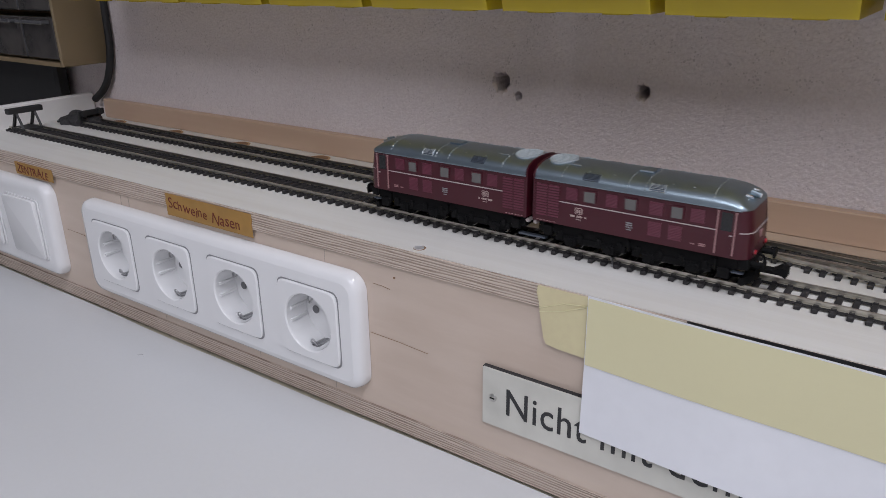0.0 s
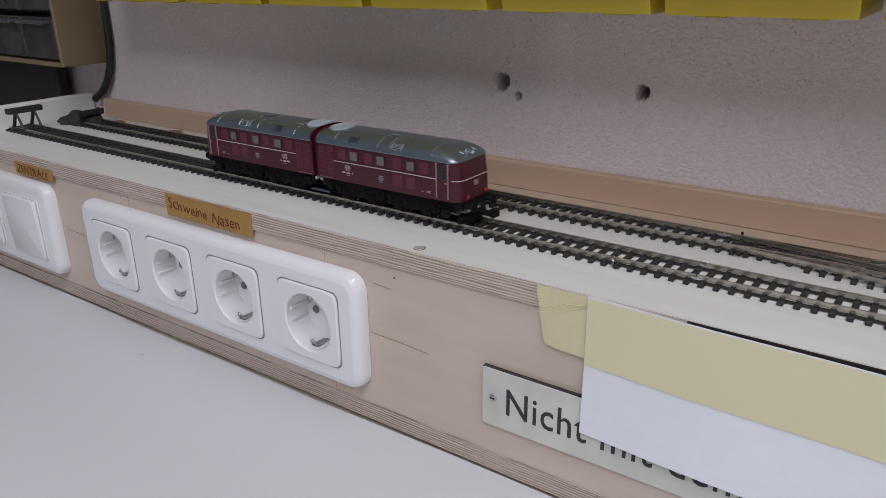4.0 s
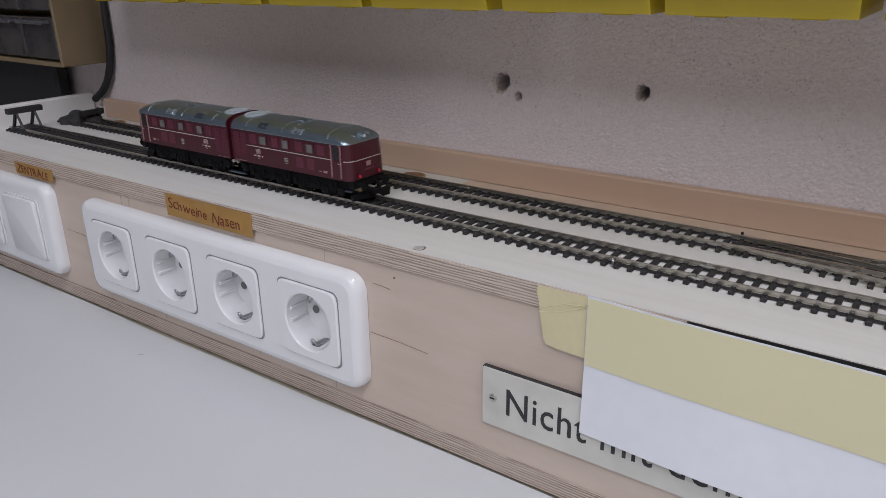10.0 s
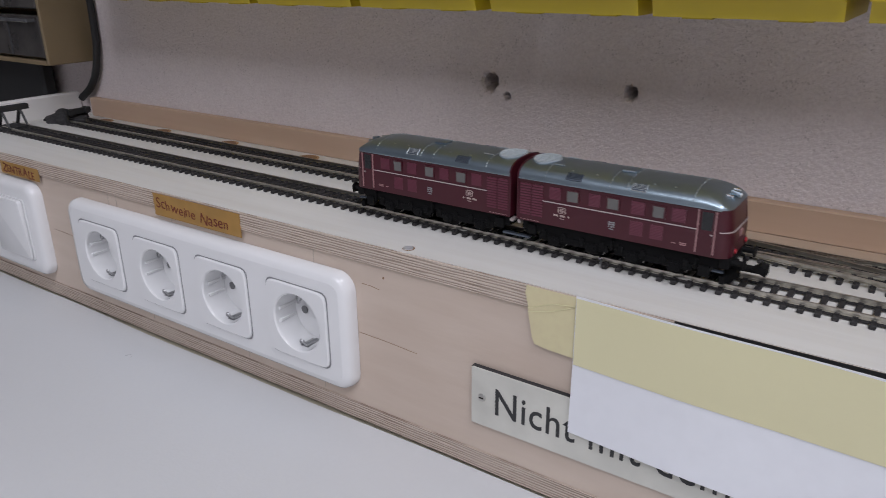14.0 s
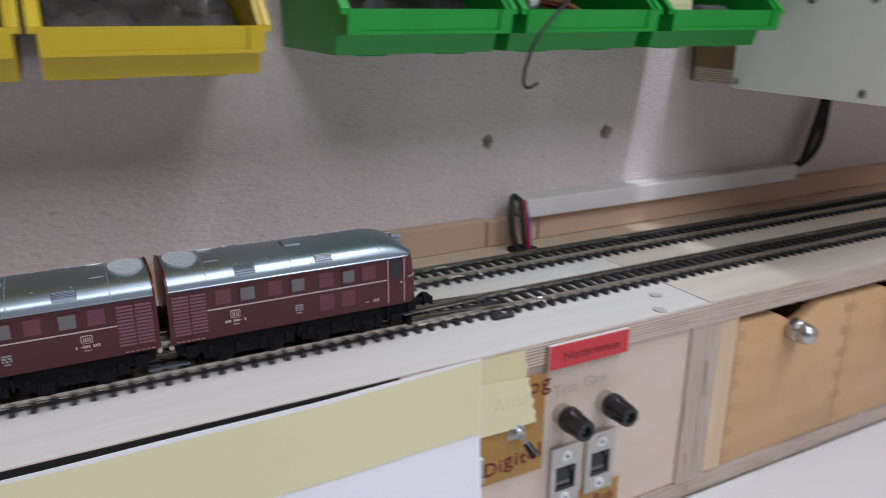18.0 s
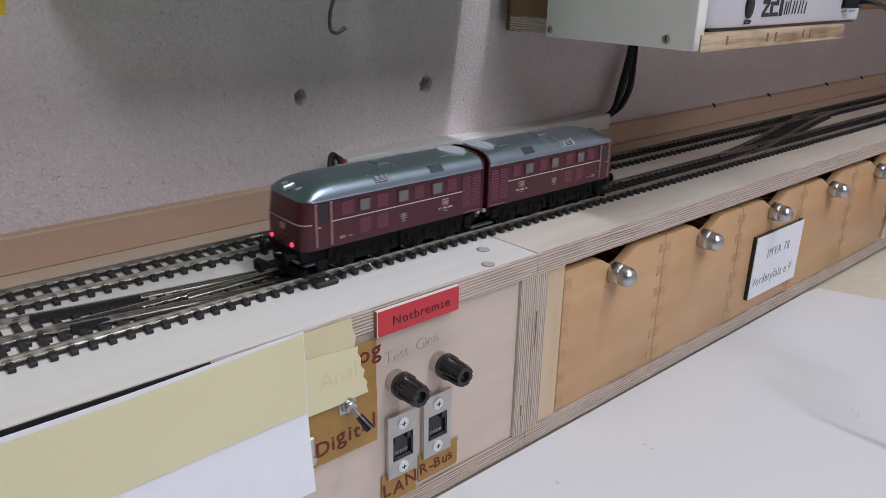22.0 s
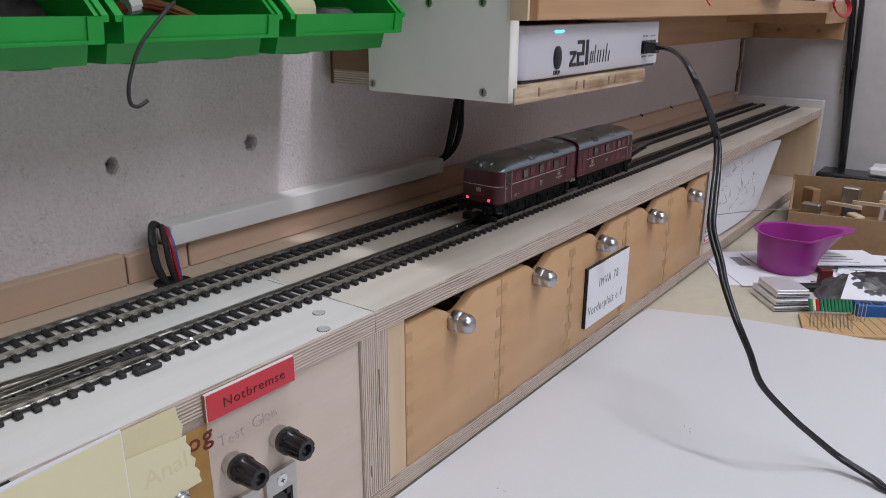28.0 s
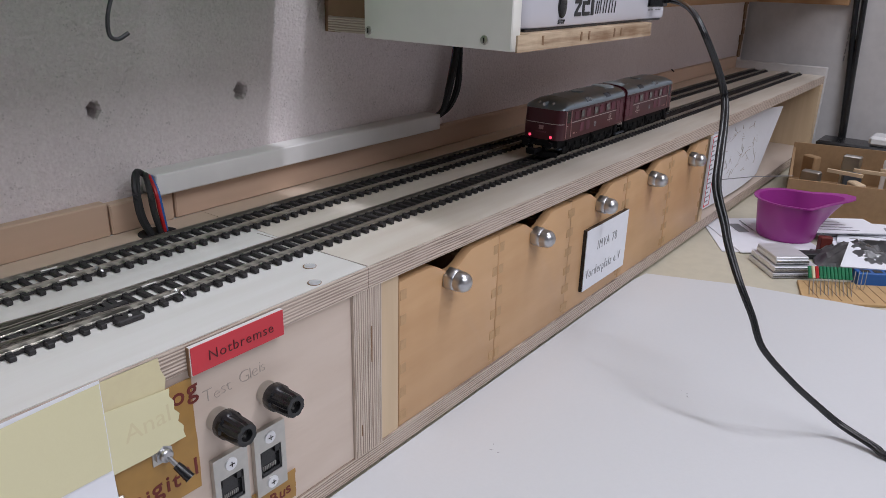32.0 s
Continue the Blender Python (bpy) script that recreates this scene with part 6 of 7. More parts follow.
# ---- shelf with the control box ----
def shelf_unit():
    t = thing("wall_shelf", "pine wall shelf with white side panel and plywood tray", "shelf")
    part("side_panel", block(0.9660, 0.9748, -0.0187, 0.0880, 0.2205, 0.2790, 0.0006), WHITE_BOARD, t, "white side panel")
    for y, z in ((0.0842, 0.2252), (-0.0012, 0.2255), (0.0002, 0.2745), (0.0380, 0.2743)):
        s = part("screw", lathe([(0.0026, 0), (0.0024, 0.0006), (0.0012, 0.0008)], 14), NICKEL, t, "cross-head screw", at=pose(0.9660, y, z, 0, -90, 0))
        part("screw_slot", block(-0.0014, 0.0014, -0.0003, 0.0003, 0.0007, 0.0011), DARK, s)
    part("tray", block(0.9751, 1.1350, -0.0249, 0.0880, 0.2208, 0.2300, 0.0004), RAW_PLY, t, "raw plywood tray")
    part("tray_edge", block(0.9600, 1.1350, -0.0262, -0.0251, 0.2210, 0.2298), RAW_PLY, t, "raw edge with dark knots")
    for x in (0.985, 1.03, 1.04, 1.075, 1.085):
        part("knot", block(x, x + 0.0018, -0.0265, -0.0261, 0.2235, 0.2285), BROWN_WOOD, t)
    part("wall_block", block(0.9755, 0.9950, 0.0890, 0.1290, 0.2312, 0.2640), BROWN_WOOD, t, "brown wooden wall block")
    part("wall_dowel", block(0.986, 0.994, 0.1292, Y_WALL - 0.0004, 0.22, 0.26), BROWN_WOOD, t)
    part("wall_ply", block(0.9755, 0.9950, 0.0890, 0.1290, 0.2215, 0.2310), PLY_Z, t, "layered plywood block on the wall")
    part("board", block(0.9752, 1.80, -0.0300, Y_WALL - 0.0004, 0.2652, 0.2790, 0.0006), PINE, t, "pine shelf board")
    part("board_end", block(0.9640, 0.9660, -0.0300, -0.0190, 0.2652, 0.2790), PALE_WOOD, t)
    part("wall_cleat", block(1.19, 1.955, 0.130, Y_WALL - 0.0004, 0.2230, 0.2650, 0.0006), PINE, t, "pine cleat along the wall")
    part("side_cleat", block(1.9420, 1.9548, -0.006, 0.129, 0.2230, 0.2480, 0.0006), PINE, t, "pine cleat on the side wall")
    for y in (0.03, 0.09):
        part("screw", rod(0.003, (1.9405, y, 0.236), (1.9422, y, 0.236), 12), BROWN_WOOD, t)
    part("support", block(1.80, 1.955, -0.006, Y_WALL - 0.0004, 0.2490, 0.2640, 0.0006), PINE, t)

    z = thing("control_box", "white plastic control box with a glowing blue lamp", "control box")
    bm = prism([(0.9765, 0.09)] + [(0.9765, -0.010)] + [(0.9765 + 0.009 * (1 - math.cos(a)), -0.010 - 0.009 * math.sin(a)) for a in (0.3, 0.6, 0.9, 1.2, 1.5)] + [(0.9990, -0.0198), (1.1690, -0.0198), (1.1690, 0.09)], 2, 0.2316, 0.2622, 0.0012)
    part("case", bm, BOX_WHITE, z, "white plastic case", smooth=True)
    part("foot_line", block(0.9785, 1.1670, -0.0188, 0.088, 0.2302, 0.2315), BLACK, z)
    yf = -0.0200
    part("stop_button", prism([(1.0160 + 0.0042 * math.cos(a / 24 * 2 * math.pi), 0.2432 + 0.0068 * math.sin(a / 24 * 2 * math.pi)) for a in range(24)], 1, yf - 0.0012, yf + 0.0004, 0.0003), BLACK, z, "black oval stop button", smooth=True)
    lettering("writing", "STOP", 0.0034, BLACK_INK, z, on_front(1.0122, yf - 0.0001, 0.2332))
    part("status_lamp", prism(rounded(1.0120, 1.0225, 0.2577, 0.2590, 0.0004, 2), 1, yf - 0.0004, yf + 0.0003), BLUE_LAMP, z, "glowing blue status lamp")
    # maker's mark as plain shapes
    for a, b2, c, d in ((1.0320, 1.0400, 0.2440, 0.2462), (1.0320, 1.0400, 0.2368, 0.2390),
                        (1.0415, 1.0505, 0.2502, 0.2524), (1.0480, 1.0505, 0.2445, 0.2502), (1.0415, 1.0505, 0.2430, 0.2452), (1.0415, 1.0440, 0.2368, 0.2430), (1.0440, 1.0510, 0.2368, 0.2390),
                        (1.0530, 1.0562, 0.2368, 0.2524)):
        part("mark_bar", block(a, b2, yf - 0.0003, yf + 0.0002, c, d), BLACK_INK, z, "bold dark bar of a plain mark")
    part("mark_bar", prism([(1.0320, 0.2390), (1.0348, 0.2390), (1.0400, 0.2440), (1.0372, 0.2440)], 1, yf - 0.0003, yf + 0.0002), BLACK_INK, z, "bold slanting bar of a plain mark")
    for a, h in ((1.0590, 0.0075), (1.0618, 0.0075), (1.0650, 0.0112), (1.0692, 0.0078), (1.0728, 0.0078), (1.0772, 0.0078), (1.0815, 0.0120), (1.0855, 0.0070)):
        part("mark_bar", tube([(a, yf - 0.0002, 0.2375), (a + 0.0012, yf - 0.0002, 0.2375 + h)], 0.00034, 4), BLACK_INK, z, "thin dark bar of a plain mark")
    for x in (1.1395, 1.1530):
        p = part("port", block(x, x + 0.0112, yf - 0.0004, yf + 0.0003, 0.2395, 0.2490), BLACK, z, "black network port")
        bm = bmesh.new()
        for k in range(2):
            block(x + 0.001 + k * 0.005, x + 0.004 + k * 0.005, yf - 0.0004, yf + 0.0001, 0.2372, 0.2380, bm=bm)
            block(x + 0.002 + k * 0.005, x + 0.004 + k * 0.005, yf - 0.0004, yf + 0.0001, 0.2515, 0.2525, bm=bm)
        part("text_bars", bm, GREY_INK, p)
    c = thing("network_cable", "flat black cable looping from the control box down over the bench", "cable")
    part("plug", block(1.1410, 1.1495, -0.0300, -0.0202, 0.2402, 0.2478, 0.0006), BLACK, c, "dark plug")
    pts = [(1.1455, -0.028, 0.2440), (1.1420, -0.036, 0.2442), (1.1290, -0.048, 0.2432), (1.1080, -0.064, 0.2390), (1.1000, -0.0755, 0.2275), (1.1110, -0.0835, 0.2060), (1.1150, -0.0895, 0.1872), (1.1035, -0.0951, 0.1712), (1.0840, -0.1014, 0.1537),
           (1.0700, -0.1067, 0.1394), (1.0622, -0.1166, 0.1216), (1.0540, -0.1234, 0.1108), (1.0450, -0.1350, 0.0940), (1.0430, -0.1460, 0.0757), (1.0436, -0.1550, 0.0572), (1.0530, -0.1720, 0.0373), (1.0624, -0.1855, 0.0232), (1.0705, -0.2000, 0.0105), (1.0690, -0.2200, 0.0042), (1.0660, -0.2290, 0.0026),
           (1.066, -0.262, 0.0024), (1.072, -0.36, 0.0024)]
    line = spline(pts, 6)
    n = len(line)
    turns = []
    for i, p in enumerate(line):
        u = i / (n - 1)
        # the flat cord turns edge-on where it bends towards the bench
        wide = math.exp(-((u - 0.40) / 0.16) ** 2) + 1.0 / (1 + math.exp(-(u - 0.80) * 30))
        turns.append((0.0004 + 0.0010 * min(1.0, wide), p))
    part("cord", tube([(p.x + 0.6 * w, p.y - 0.8 * w, p.z) for w, p in turns], 0.0016, 10), BLACK, c, "glossy black half of the flat cord", smooth=True)
    part("cord", tube([(p.x - 0.6 * w, p.y + 0.8 * w, p.z) for w, p in turns], 0.0016, 10), BLACK, c, smooth=True)


shelf_unit()


def shelf_goods():
    z = 0.2792
    b = thing("sorting_box", "red plastic box with a white label on the shelf", "box", pose(0.99, -0.012, z))
    part("case", block(0, 0.085, 0, 0.09, 0, 0.045, 0.002), RED_PLASTIC, b)
    part("label", block(0.018, 0.055, -0.0006, 0.0, 0.002, 0.02), PAPER, b, "white paper label")
    w = thing("cable_coil", "loose coil of dark red wire on the shelf", "cable")
    for k in range(8):
        part("wire", tube([(1.145 + 0.030 * math.cos(a / 20 * 2 * math.pi) * (1 - 0.03 * k), 0.02 + 0.026 * math.sin(a / 20 * 2 * math.pi), z + 0.0012 + k * 0.0022) for a in range(21)], 0.0011, 5), RED_INK if k % 2 else RED_PLASTIC, w)
    solo("white_jar", lathe([(0.020, 0), (0.0225, 0.003), (0.0225, 0.03), (0.021, 0.034), (0.018, 0.034), (0.018, 0.030)], 28), WHITE_PLASTIC, "round white plastic jar on the shelf", "jar", smooth=True, at=pose(1.235, 0.0, z))
    solo("cup", lathe([(0.015, 0), (0.018, 0.004), (0.020, 0.03), (0.019, 0.03), (0.017, 0.006)], 24), WHITE_PAINT, "pale cup on the shelf", "cup", smooth=True, at=pose(1.30, 0.004, z))
    d = thing("dish", "grey dish holding a pale blue sponge on the shelf", "dish", pose(1.42, 0.0, z))
    part("bowl", lathe([(0.035, 0), (0.048, 0.004), (0.052, 0.010), (0.050, 0.010), (0.045, 0.006), (0.034, 0.003)], 28), NICKEL, d, smooth=True)
    part("sponge", block(-0.028, 0.022, -0.02, 0.02, 0.0035, 0.026, 0.003), material("sponge_blue", (0.25, 0.45, 0.55), 0.9, grain=0.3, scale=200), d)
    for i, (x, mat, h) in enumerate(((1.52, BLACK, 0.020), (1.56, BLUE, 0.012), (1.60, BLACK, 0.016), (1.65, DARK_STUFF, 0.014))):
        solo("hand_tool", block(-0.03, 0.03, -0.012, 0.012, 0, h, 0.003), mat, "tool with a dark handle lying on the shelf", "tool", "tools on the shelf", at=pose(x, 0.0, z, 0, 0, 12 - 9 * i))
    r = thing("red_wire_loop", "loop of red wire hanging over the shelf end", "wire")
    for k in range(5):
        part("wire", tube([(1.745 + (0.045 + 0.002 * k) * math.cos(a / 24 * 2 * math.pi), -0.0325 - 0.0008 * k + 0.004 * math.sin(a / 24 * 6.28), 0.2735 + (0.011 + 0.0009 * k) * math.sin(a / 24 * 2 * math.pi)) for a in range(25)], 0.0009, 5), RED_PLASTIC, r)
    solo("red_wire", tube(spline([(1.19, 0.0, z + 0.02), (1.215, -0.025, z + 0.012), (1.235, -0.034, z - 0.006)], 5), 0.0006, 5), RED_PLASTIC, "short red wire hanging over the shelf edge", "wire")
    c = thing("wall_cables", "two thick black cables hanging down the side wall", "cables")
    for dy in (0.0, -0.011):
        pts = [(1.945, -0.012 + dy, 0.285), (1.945, -0.0135 + dy, 0.262), (1.946, -0.018 + dy * 0.9, 0.20), (1.946, -0.024 + dy * 0.6, 0.14), (1.945, -0.032 + dy * 0.3, 0.05), (1.944, -0.034 + dy * 0.3, 0.012)]
        part("cable", tube(spline(pts, 5), 0.0042, 8), BLACK, c, smooth=True)
    p = thing("power_strip", "black plug strip lying under the wall cables", "plug strip", pose(1.90, -0.05, -0.004))
    part("case", block(-0.02, 0.035, -0.10, 0.04, 0, 0.030, 0.003), BLACK, p)
    part("plug", block(-0.012, 0.03, -0.10, -0.03, 0.0302, 0.045, 0.004), WHITE_PLASTIC, p)


shelf_goods()


# ---- papers and clutter on the far bench ----


def turned(x, y, z, deg=0.0):
    """A pose on the bench whose x runs along the sight line's right side."""
    return pose(x, y, z, 0, 0, -53.1 + deg)


CREAM_Z = -0.004


def bay_papers():
    t = thing("pinned_drawings", "white sheets with pencilled plans leaning in the open bay", "papers")

    def curl(x0, x1, z0, z1, y, lean, mat):
        bm = bmesh.new()
        n = 14
        lo, hi = [], []
        for i in range(n + 1):
            u = i / n
            x = x0 + (x1 - x0) * u
            lo.append((x - 0.055 * u * u, y - 0.006 * math.sin(u * 2.6), z0 + 0.004 * u))
            hi.append((x + 0.03 * u, y + lean - 0.012 * u * u, z1 - 0.012 * u * u))
        a = [[bm.verts.new(p) for p in row] for row in (lo, hi)]
        b2 = [[bm.verts.new((p[0], p[1] + 0.0004, p[2])) for p in row] for row in (lo, hi)]
        for i in range(n):
            bm.faces.new((a[0][i], a[0][i + 1], a[1][i + 1], a[1][i]))
            bm.faces.new((b2[0][i], b2[0][i + 1], b2[1][i + 1], b2[1][i]))
        return part("sheet", bm, mat, t, "curled white sheet", smooth=True)

    curl(1.425, 1.690, 0.0135, 0.1075, 0.012, 0.010, PAPER)
    curl(1.440, 1.650, 0.0130, 0.1050, 0.030, 0.010, PAPER)
    rnd = random.Random(17)
    bm = bmesh.new()
    for i in range(46):
        x, z = rnd.uniform(1.46, 1.60), rnd.uniform(0.035, 0.095)
        u = (x - 1.425) / 0.265
        y = 0.012 - 0.006 * math.sin(u * 2.6) + (z - 0.0135) / 0.094 * 0.006 - 0.003
        tube([(x, y, z), (x + rnd.uniform(-0.014, 0.014), y, z + rnd.uniform(-0.008, 0.008)), (x + rnd.uniform(-0.01, 0.01), y, z + rnd.uniform(-0.006, 0.006))], 0.00022, 4, bm)
    part("plan_lines", bm, PENCIL, t, "thin grey plan lines")
    r = thing("cable_roll", "roll of dark cable standing in the open bay", "cable roll")
    for k in range(4):
        part("loop", tube([(1.80 + 0.045 * math.cos(a / 20 * 2 * math.pi), 0.075 + k * 0.006, 0.052 + (0.036 - k * 0.001) * math.sin(a / 20 * 2 * math.pi)) for a in range(21)], 0.0022, 5), GREY_INK, r)
    solo("string", tube([(1.40, -0.006, 0.0585), (1.47, -0.030, 0.0530), (1.525, -0.058, 0.0478)], 0.0005, 5), GREY_INK, "thin grey string stretched to the cardboard box", "string")


bay_papers()


def clutter():
    z = CREAM_Z + 0.0002
    # cardboard box
    t = thing("cardboard_box", "open brown cardboard box with bits of track and parts", "cardboard box", pose(1.545, -0.050, z, 0, 0, 12))
    L, W, h, th = 0.185, 0.25, 0.043, 0.003
    part("bottom", block(0, L, -W, 0, 0, th), CARDBOARD, t)
    part("front_wall", block(0, th, -W, 0, th, h), CARDBOARD, t)
    part("back_wall", block(L - th, L, -W, 0, th, h + 0.009), CARDBOARD, t)
    part("side_wall", block(th, L - th, -th, 0, th, h + 0.002), CARDBOARD, t)
    part("side_wall", block(th, L - th, -W, -W + th, th, h + 0.002), CARDBOARD, t)
    rnd = random.Random(31)
    for i in range(16):
        mat = (LOCO_GREY, NICKEL, CREPE, CARDBOARD, PALE_WOOD, WHITE_PAINT)[i % 6]
        m = pose(1.545, -0.050, z, 0, 0, 12) @ pose(0.03 + (i % 4) * 0.042, -0.025 - (i // 4) * 0.048, th + 0.0002, 0, 0, rnd.uniform(0, 180))
        solo("box_part", block(-0.011, 0.011, -0.006, 0.006, 0, rnd.uniform(0.020, 0.044), 0.0015), mat, "odd part standing in the cardboard box", "part", "parts in the cardboard box", at=m)
    for i in range(4):
        m = pose(1.545, -0.050, z, 0, 0, 12) @ pose(0.05 + i * 0.02, -0.06 - i * 0.03, 0.044, 0, 0, 70 + i * 13)
        solo("wood_stick", block(-0.020, 0.020, -0.002, 0.002, 0, 0.004), PALE_WOOD, "thin pale stick across the cardboard box", "stick", at=m)
    # purple pouring cup
    bm = bmesh.new()
    n = 40

    def ring(r, zz, spout, off=0.0):
        out = []
        for j in range(n):
            a = 2 * math.pi * j / n
            k = math.exp(-((a if a < math.pi else a - 2 * math.pi) / 0.40) ** 2)
            k2 = math.exp(-(((a if a < math.pi else a - 2 * math.pi)) / 0.9) ** 2)
            rr = r + spout * k + 0.17 * spout * math.exp(-((a - 1.5 * math.pi) / 0.22) ** 2)
            out.append(bm.verts.new((rr * math.cos(a), rr * math.sin(a), zz + off * k - 0.10 * off * k2)))
        return out

    loops = [ring(r * 0.77, h * 0.80, s * 0.70, o * 0.8) for r, h, s, o in ((0.037, 0.0, 0, 0), (0.0385, 0.002, 0, 0), (0.0405, 0.018, 0.004, 0), (0.0425, 0.038, 0.023, 0), (0.0440, 0.050, 0.037, 0.002), (0.0490, 0.0515, 0.046, 0.003),
                                                                (0.0488, 0.0528, 0.046, 0.003), (0.0428, 0.0518, 0.035, 0.002), (0.0392, 0.018, 0.003, 0), (0.0365, 0.003, 0, 0))]
    for q, s in zip(loops, loops[1:]):
        for j in range(n):
            bm.faces.new((q[j], q[(j + 1) % n], s[(j + 1) % n], s[j]))
    bm.faces.new(loops[0][::-1])
    bm.faces.new(loops[-1])
    solo("pouring_cup", bm, PURPLE, "purple plastic mixing cup with a pouring lip on papers", "cup", smooth=True, at=turned(1.456, -0.0745, z + 0.0022, 2))
    # papers under it
    for i, (x, y, w, h, a) in enumerate(((1.432, -0.045, 0.085, 0.11, -6), (1.440, -0.052, 0.09, 0.11, 4))):
        solo("leaflet", block(-w / 2, w / 2, -h / 2, h / 2, 0, 0.0009, 0.0002), PAPER, "printed leaflet lying under the purple cup", "leaflet", "leaflets", at=turned(x, y, z + i * 0.001, a))
    bm = bmesh.new()
    for i in range(9):
        block(-0.002, -0.0005, 0.046 - i * 0.004, 0.0435 - i * 0.004, 0, 0.0003, bm=bm)
    block(-0.020, -0.008, 0.006, 0.034, 0, 0.0003, bm=bm)
    block(0.030, 0.036, 0.000, 0.050, 0, 0.0003, bm=bm)
    solo("print", bm, GREY_INK, "grey printed bars on a leaflet", "print", at=turned(1.440, -0.052, z + 0.0021, 4))
    # stack of aluminium profiles
    t = thing("aluminium_stack", "stack of bright aluminium profiles on the bench", "aluminium profiles", turned(1.357, -0.100, z, 4) @ Matrix.Diagonal((0.84, 0.84, 0.9, 1)))
    for i, (x0, x1, y0, y1, z0) in enumerate(((-0.030, 0.024, -0.030, 0.030, 0.0), (-0.028, 0.024, -0.028, 0.030, 0.0062), (-0.024, 0.014, -0.022, 0.026, 0.0124))):
        p = part("profile", block(x0, x1, y0, y1, z0, z0 + 0.0052, 0.0004), ALU, t, "bright aluminium profile")
        for k in range(3):
            part("flange", block(x0, x1, y0 - 0.0006, y0 - 0.0001, z0 + 0.0005 + k * 0.0018, z0 + 0.0010 + k * 0.0018), DARK_STUFF, p)
    part("cover", block(-0.024, 0.014, -0.020, 0.026, 0.0178, 0.0202, 0.0005), ALU, t, "bright folded top sheet")
    solo("black_strip", block(-0.055, 0.045, -0.006, 0.006, 0, 0.006, 0.001), BLACK_MATT, "flat black plastic strip behind the profiles", "strip", at=turned(1.425, -0.135, z, 3))
    solo("dark_red_block", block(-0.006, 0.006, -0.004, 0.004, 0, 0.018, 0.0006), RED_INK, "small dark red block beside the cup", "block", at=turned(1.428, -0.119, z, 0))
    # brown card with components
    t = thing("component_card", "brown card carrying a row of taped components", "components", turned(1.3270, -0.1180, z, -5))
    part("card", prism([(0, 0), (-0.012, -0.050), (0.115, -0.046), (0.115, 0.004)], 2, 0, 0.0026, 0.0004), COPPER, t, "brown ribbed card")
    for k in range(12):
        part("rib", block(0.004 + k * 0.0092, 0.0046 + k * 0.0092, -0.044, -0.002, 0.0026, 0.0029), CARDBOARD, t)
    for k in range(12):
        x = 0.010 + k * 0.0033
        mat = CIRCUIT if k not in (1, 2) else (CREPE, RED_PLASTIC)[k - 1]
        body = part("component", rod(0.0016, (x, 0.005, 0.0150), (x, -0.002, 0.0060), 8), mat, t, "small green component")
        part("lead", tube([(x, -0.002, 0.0070), (x - 0.0030, -0.010, 0.0040), (x - 0.0115, -0.034, 0.0032)], 0.0003, 4), GREY_INK if k % 2 else NICKEL, body)
        if k > 7:
            part("lead", tube([(x + 0.006, -0.016, 0.0030), (x + 0.0066, -0.014, 0.0200)], 0.0004, 4), NICKEL, t)
    b = thing("blue_connector", "long blue plastic connector strip behind the card", "connector", turned(1.3560, -0.1600, z, -5))
    part("strip", block(0.0, 0.11, -0.006, 0.006, 0, 0.014, 0.0006), BLUE, b)
    for k in range(9):
        part("slot", block(0.004 + k * 0.011, 0.012 + k * 0.011, -0.003, 0.003, 0.0138, 0.0144), BLACK, b)
    # plastic bag
    bm = bmesh.new()
    gx = 18
    rows = []
    for i in range(gx + 1):
        rows.append([bm.verts.new((-0.045 + 0.10 * i / gx, -0.035 + 0.075 * j / gx, 0.002 + 0.022 * max(0.0, math.sin(math.pi * i / gx)) * max(0.0, math.sin(math.pi * j / gx)) ** 0.6 + 0.006 * noise.noise(Vector((i * 0.7, j * 0.7, 1))) * (1 if 0 < i < gx and 0 < j < gx else 0))) for j in range(gx + 1)])
    for i in range(gx):
        for j in range(gx):
            bm.faces.new((rows[i][j], rows[i + 1][j], rows[i + 1][j + 1], rows[i][j + 1]))
    bmesh.ops.solidify(bm, geom=bm.faces[:], thickness=0.0004)
    for v in bm.verts:
        v.co.z = max(v.co.z, 0.0003)
    solo("plastic_bag", bm, CLEAR_BAG, "crinkled clear plastic bag with a white card", "bag", smooth=True, at=turned(1.405, -0.152, z, -18) @ Matrix.Diagonal((0.8, 0.9, 1, 1)))
    solo("white_tag", prism([(-0.022, -0.016), (0.028, -0.02), (0.002, 0.022)], 2, 0, 0.001), PAPER, "white three-cornered card on the bag", "card", at=turned(1.388, -0.154, z + 0.0170, 0) @ pose(0, 0, 0, 20))
    # newspapers and black cloth leaning at the box
    for i, (x, y, a, w, h, tilt) in enumerate(((1.500, -0.135, 12, 0.10, 0.06, 14), (1.508, -0.165, -14, 0.11, 0.055, 22), (1.495, -0.12, -4, 0.09, 0.05, 6))):
        p = thing("folded_paper", "folded printed paper lying before the cardboard box", "paper", turned(x, y, z + 0.004 + i * 0.004, a) @ pose(0, 0, 0, tilt * 0.4), "folded papers")
        part("sheet", prism([(-w / 2, -h / 2), (w / 2, -h / 2 + 0.006), (w / 2 - 0.01, h / 2), (-w / 2 + 0.012, h / 2 - 0.004)], 2, 0, 0.0012), PAPER, p)
        bm = bmesh.new()
        for k in range(4):
            block(-w / 2 + 0.014, w / 2 - 0.03 - 0.004 * k, -h / 2 + 0.010 + k * 0.008, -h / 2 + 0.0113 + k * 0.008, 0.0012, 0.0015, bm=bm)
        if i == 1:
            block(0.0, 0.026, -0.004, 0.016, 0.0012, 0.0016, bm=bm)
        part("text_bars", bm, GREY_INK, p)
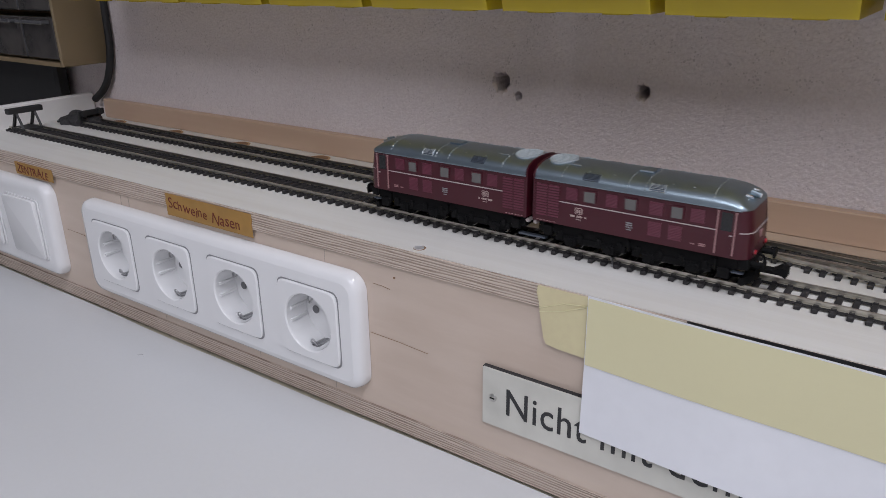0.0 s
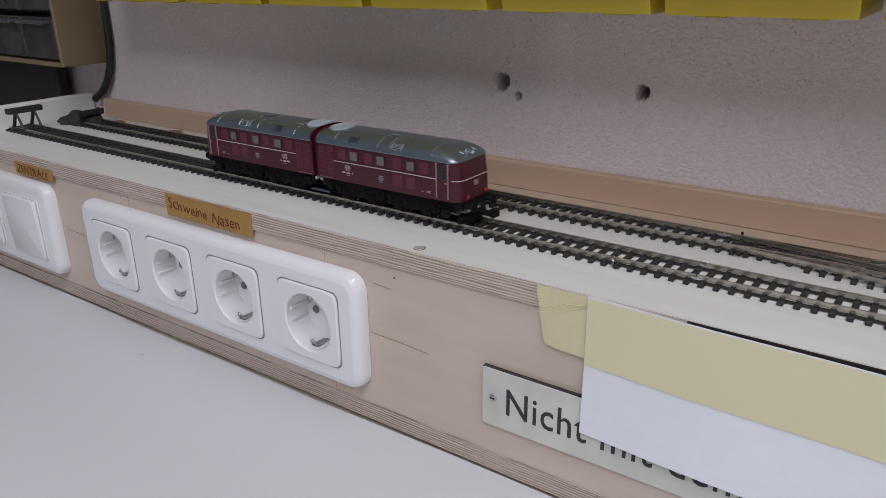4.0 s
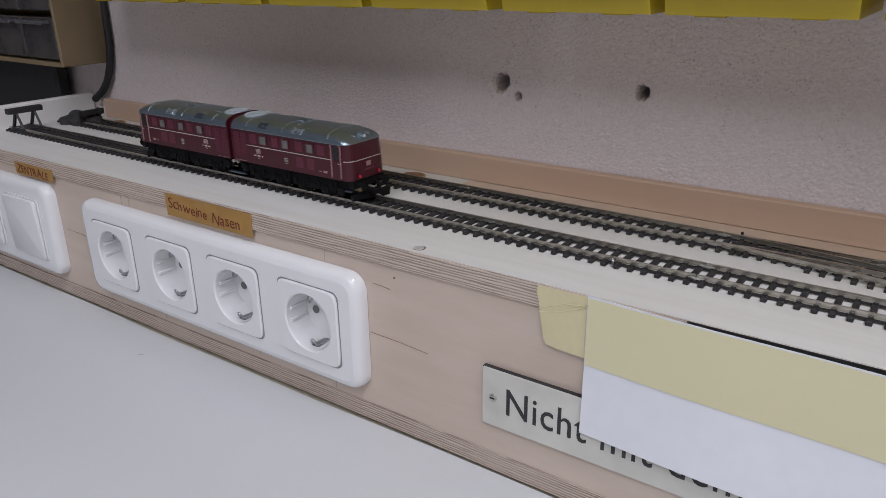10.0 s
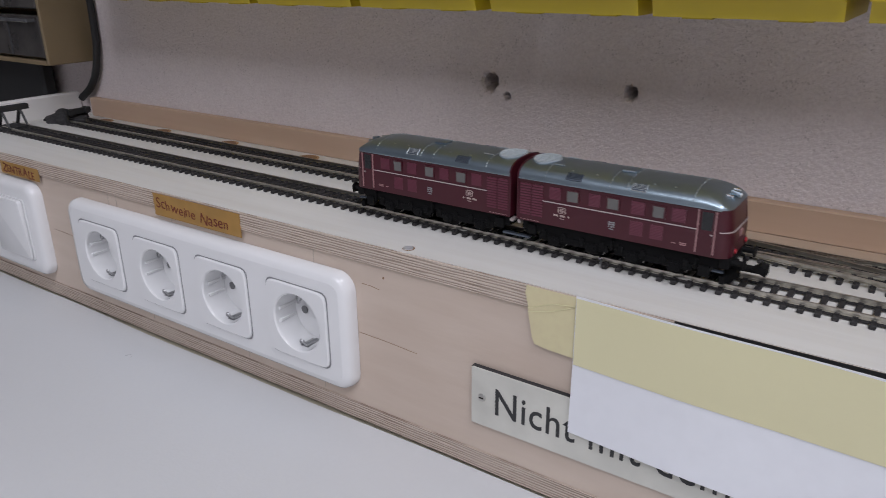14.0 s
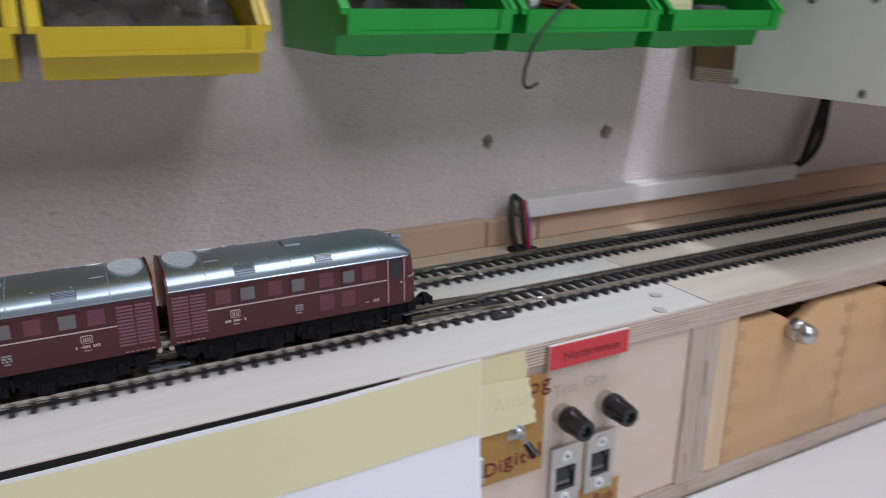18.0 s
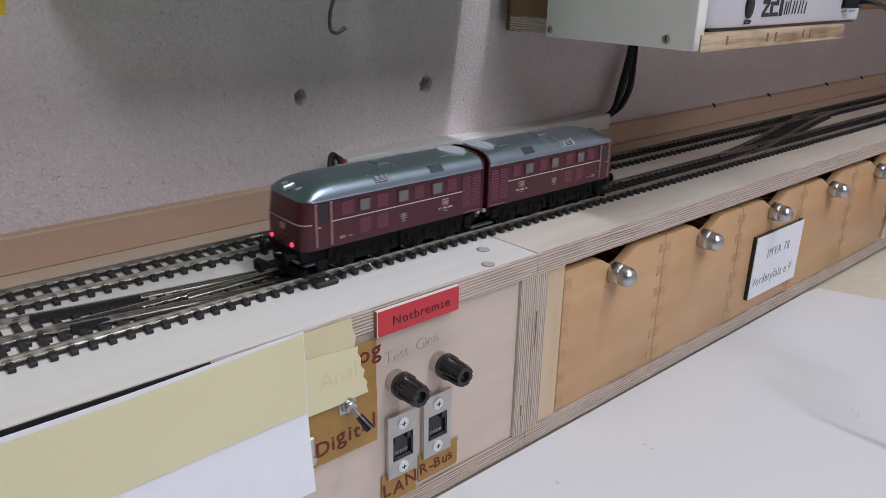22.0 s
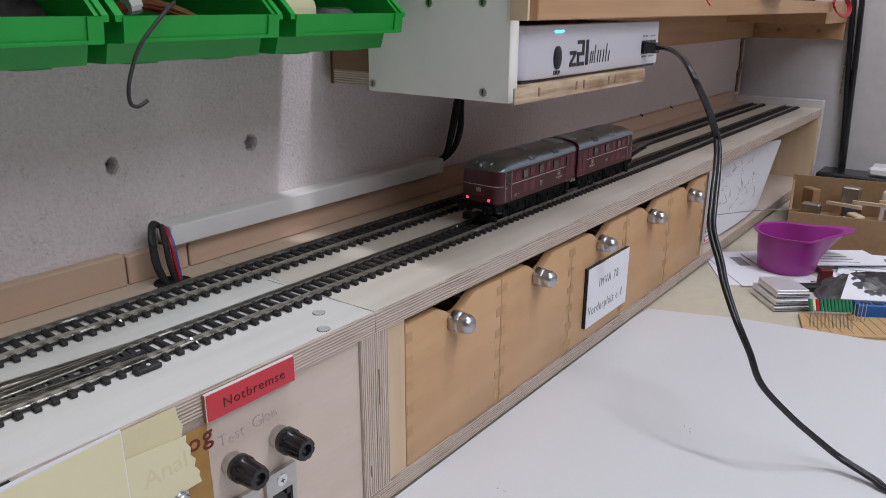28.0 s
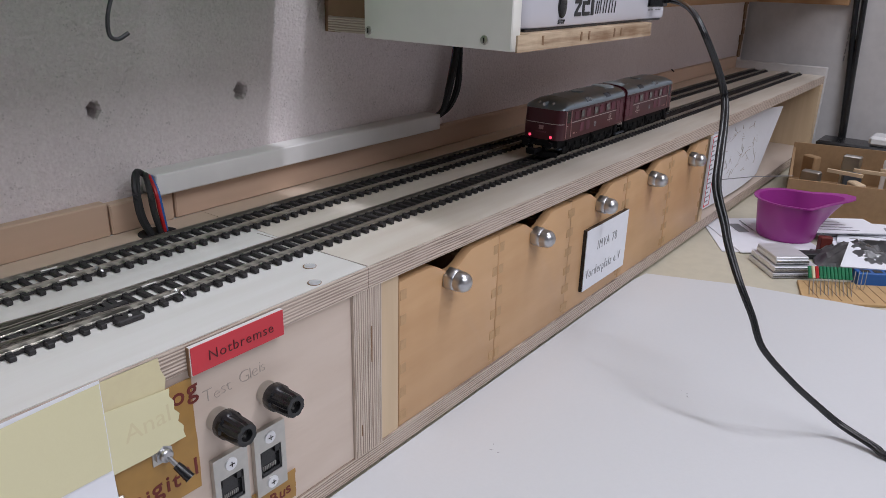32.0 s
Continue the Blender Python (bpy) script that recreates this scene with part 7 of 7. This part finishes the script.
    bm = bmesh.new()
    bmesh.ops.create_icosphere(bm, subdivisions=3, radius=1)
    for v in bm.verts:
        k = 1 + 0.3 * noise.noise(v.co * 1.6)
        v.co = Vector((v.co.x * 0.055 * k, v.co.y * 0.022 * k, max(0.0, v.co.z) * 0.015 * k))
    solo("black_cloth", bm, BLACK_MATT, "crumpled black cloth behind the plastic bag", "cloth", smooth=True, at=turned(1.470, -0.175, z, 0))


clutter()


# ---- far left: cabinet, screen, hose ----
def left_corner():
    t = thing("drawer_cabinet", "beige small-parts cabinet with clear drawers on the wall", "small-parts cabinet")
    x1, x0, yf, yb, z0, z1 = -0.2043, -0.46, 0.0945, Y_WALL - 0.0004, 0.1770, 0.42
    part("side", block(x1 - 0.004, x1, yf - 0.002, yb, z0, z1, 0.0008), BEIGE, t, "beige steel side")
    part("side", block(x0, x0 + 0.004, yf - 0.002, yb, z0, z1, 0.0008), BEIGE, t)
    part("bottom", block(x0 + 0.0042, x1 - 0.0042, yf - 0.002, yb, z0, z0 + 0.004), BEIGE, t)
    part("top", block(x0 + 0.0042, x1 - 0.0042, yf - 0.002, yb, z1 - 0.004, z1), BEIGE, t)
    part("back", block(x0 + 0.0042, x1 - 0.0042, yb - 0.003, yb - 0.0004, z0 + 0.0042, z1 - 0.0042), BROWN_WOOD, t)
    for r in range(5):
        for c in range(4):
            a = x1 - 0.006 - (c + 1) * 0.0605
            zz = z0 + 0.006 + r * 0.046
            d = part("clear_drawer", block(a, a + 0.058, yf, yb - 0.006, zz, zz + 0.040, 0.0012), CLEAR, t, "clear plastic drawer")
            part("pull", block(a + 0.004, a + 0.054, yf - 0.009, yf - 0.0002, zz + 0.034, zz + 0.0375, 0.0008), BAG, d, "clear pull lip")
            part("rim", block(a + 0.0005, a + 0.002, yf - 0.0012, yf - 0.0002, zz + 0.002, zz + 0.033), BAG, d)
    b = thing("screen_back", "black screen standing behind the box end", "screen", pose(-0.33, 0.05, -0.004))
    part("panel", block(-0.30, 0.055, 0.07, 0.085, 0.05, 0.178, 0.003), BLACK_MATT, b)
    part("foot", block(-0.20, 0.02, 0.03, 0.090, 0, 0.006, 0.002), BLACK_MATT, b)
    part("stand", block(-0.12, -0.06, 0.072, 0.083, 0.0062, 0.052), BLACK_MATT, b)
    h = thing("black_hose", "black hose bending down behind the track box", "hose")
    part("hose", tube(spline([(-0.192, 0.1385, 0.34), (-0.193, 0.1385, 0.22), (-0.195, 0.138, 0.188), (-0.202, 0.137, 0.166), (-0.214, 0.136, 0.150), (-0.232, 0.135, 0.138)], 6), 0.0036, 10), BLACK_MATT, h, smooth=True)


left_corner()


# ---- what moves ----
TRAIN = ((0, 0.3431), (0.5, 0.3238), (1, 0.3054), (1.5, 0.2862), (2, 0.2664), (2.5, 0.2475), (3, 0.2297), (3.5, 0.2097), (5.5, 0.1074), (6, 0.0830), (6.5, 0.0774), (7, 0.0745),
         (8, 0.0745), (9, 0.0745), (9.5, 0.0814), (10, 0.1059), (10.5, 0.1313), (11, 0.1573), (11.5, 0.1844), (12, 0.2134), (12.5, 0.2435), (13, 0.2720), (13.5, 0.3054), (15.5, 0.4412),
         (16, 0.4730), (16.5, 0.5052), (17, 0.5364), (17.5, 0.5704), (18, 0.6035), (18.5, 0.6364), (19, 0.6689), (19.5, 0.7032), (20, 0.7345), (20.5, 0.7658), (21, 0.7980), (21.5, 0.8296),
         (22, 0.8606), (22.5, 0.8897), (23, 0.9173), (23.5, 0.9432), (24, 0.9692), (24.5, 0.9944), (26.5, 1.0812), (27, 1.1075), (27.5, 1.1247), (28, 1.1420), (28.5, 1.1591), (29, 1.1762),
         (29.5, 1.1925), (30, 1.2083), (30.5, 1.2164), (31, 1.2211), (31.5, 1.2272), (32, 1.2278))


def motions():
    walk(LOCO, [(t, SKEW @ pose(x, Y_FRONT_TRACK, RAIL_TOP)) for t, x in TRAIN])


motions()
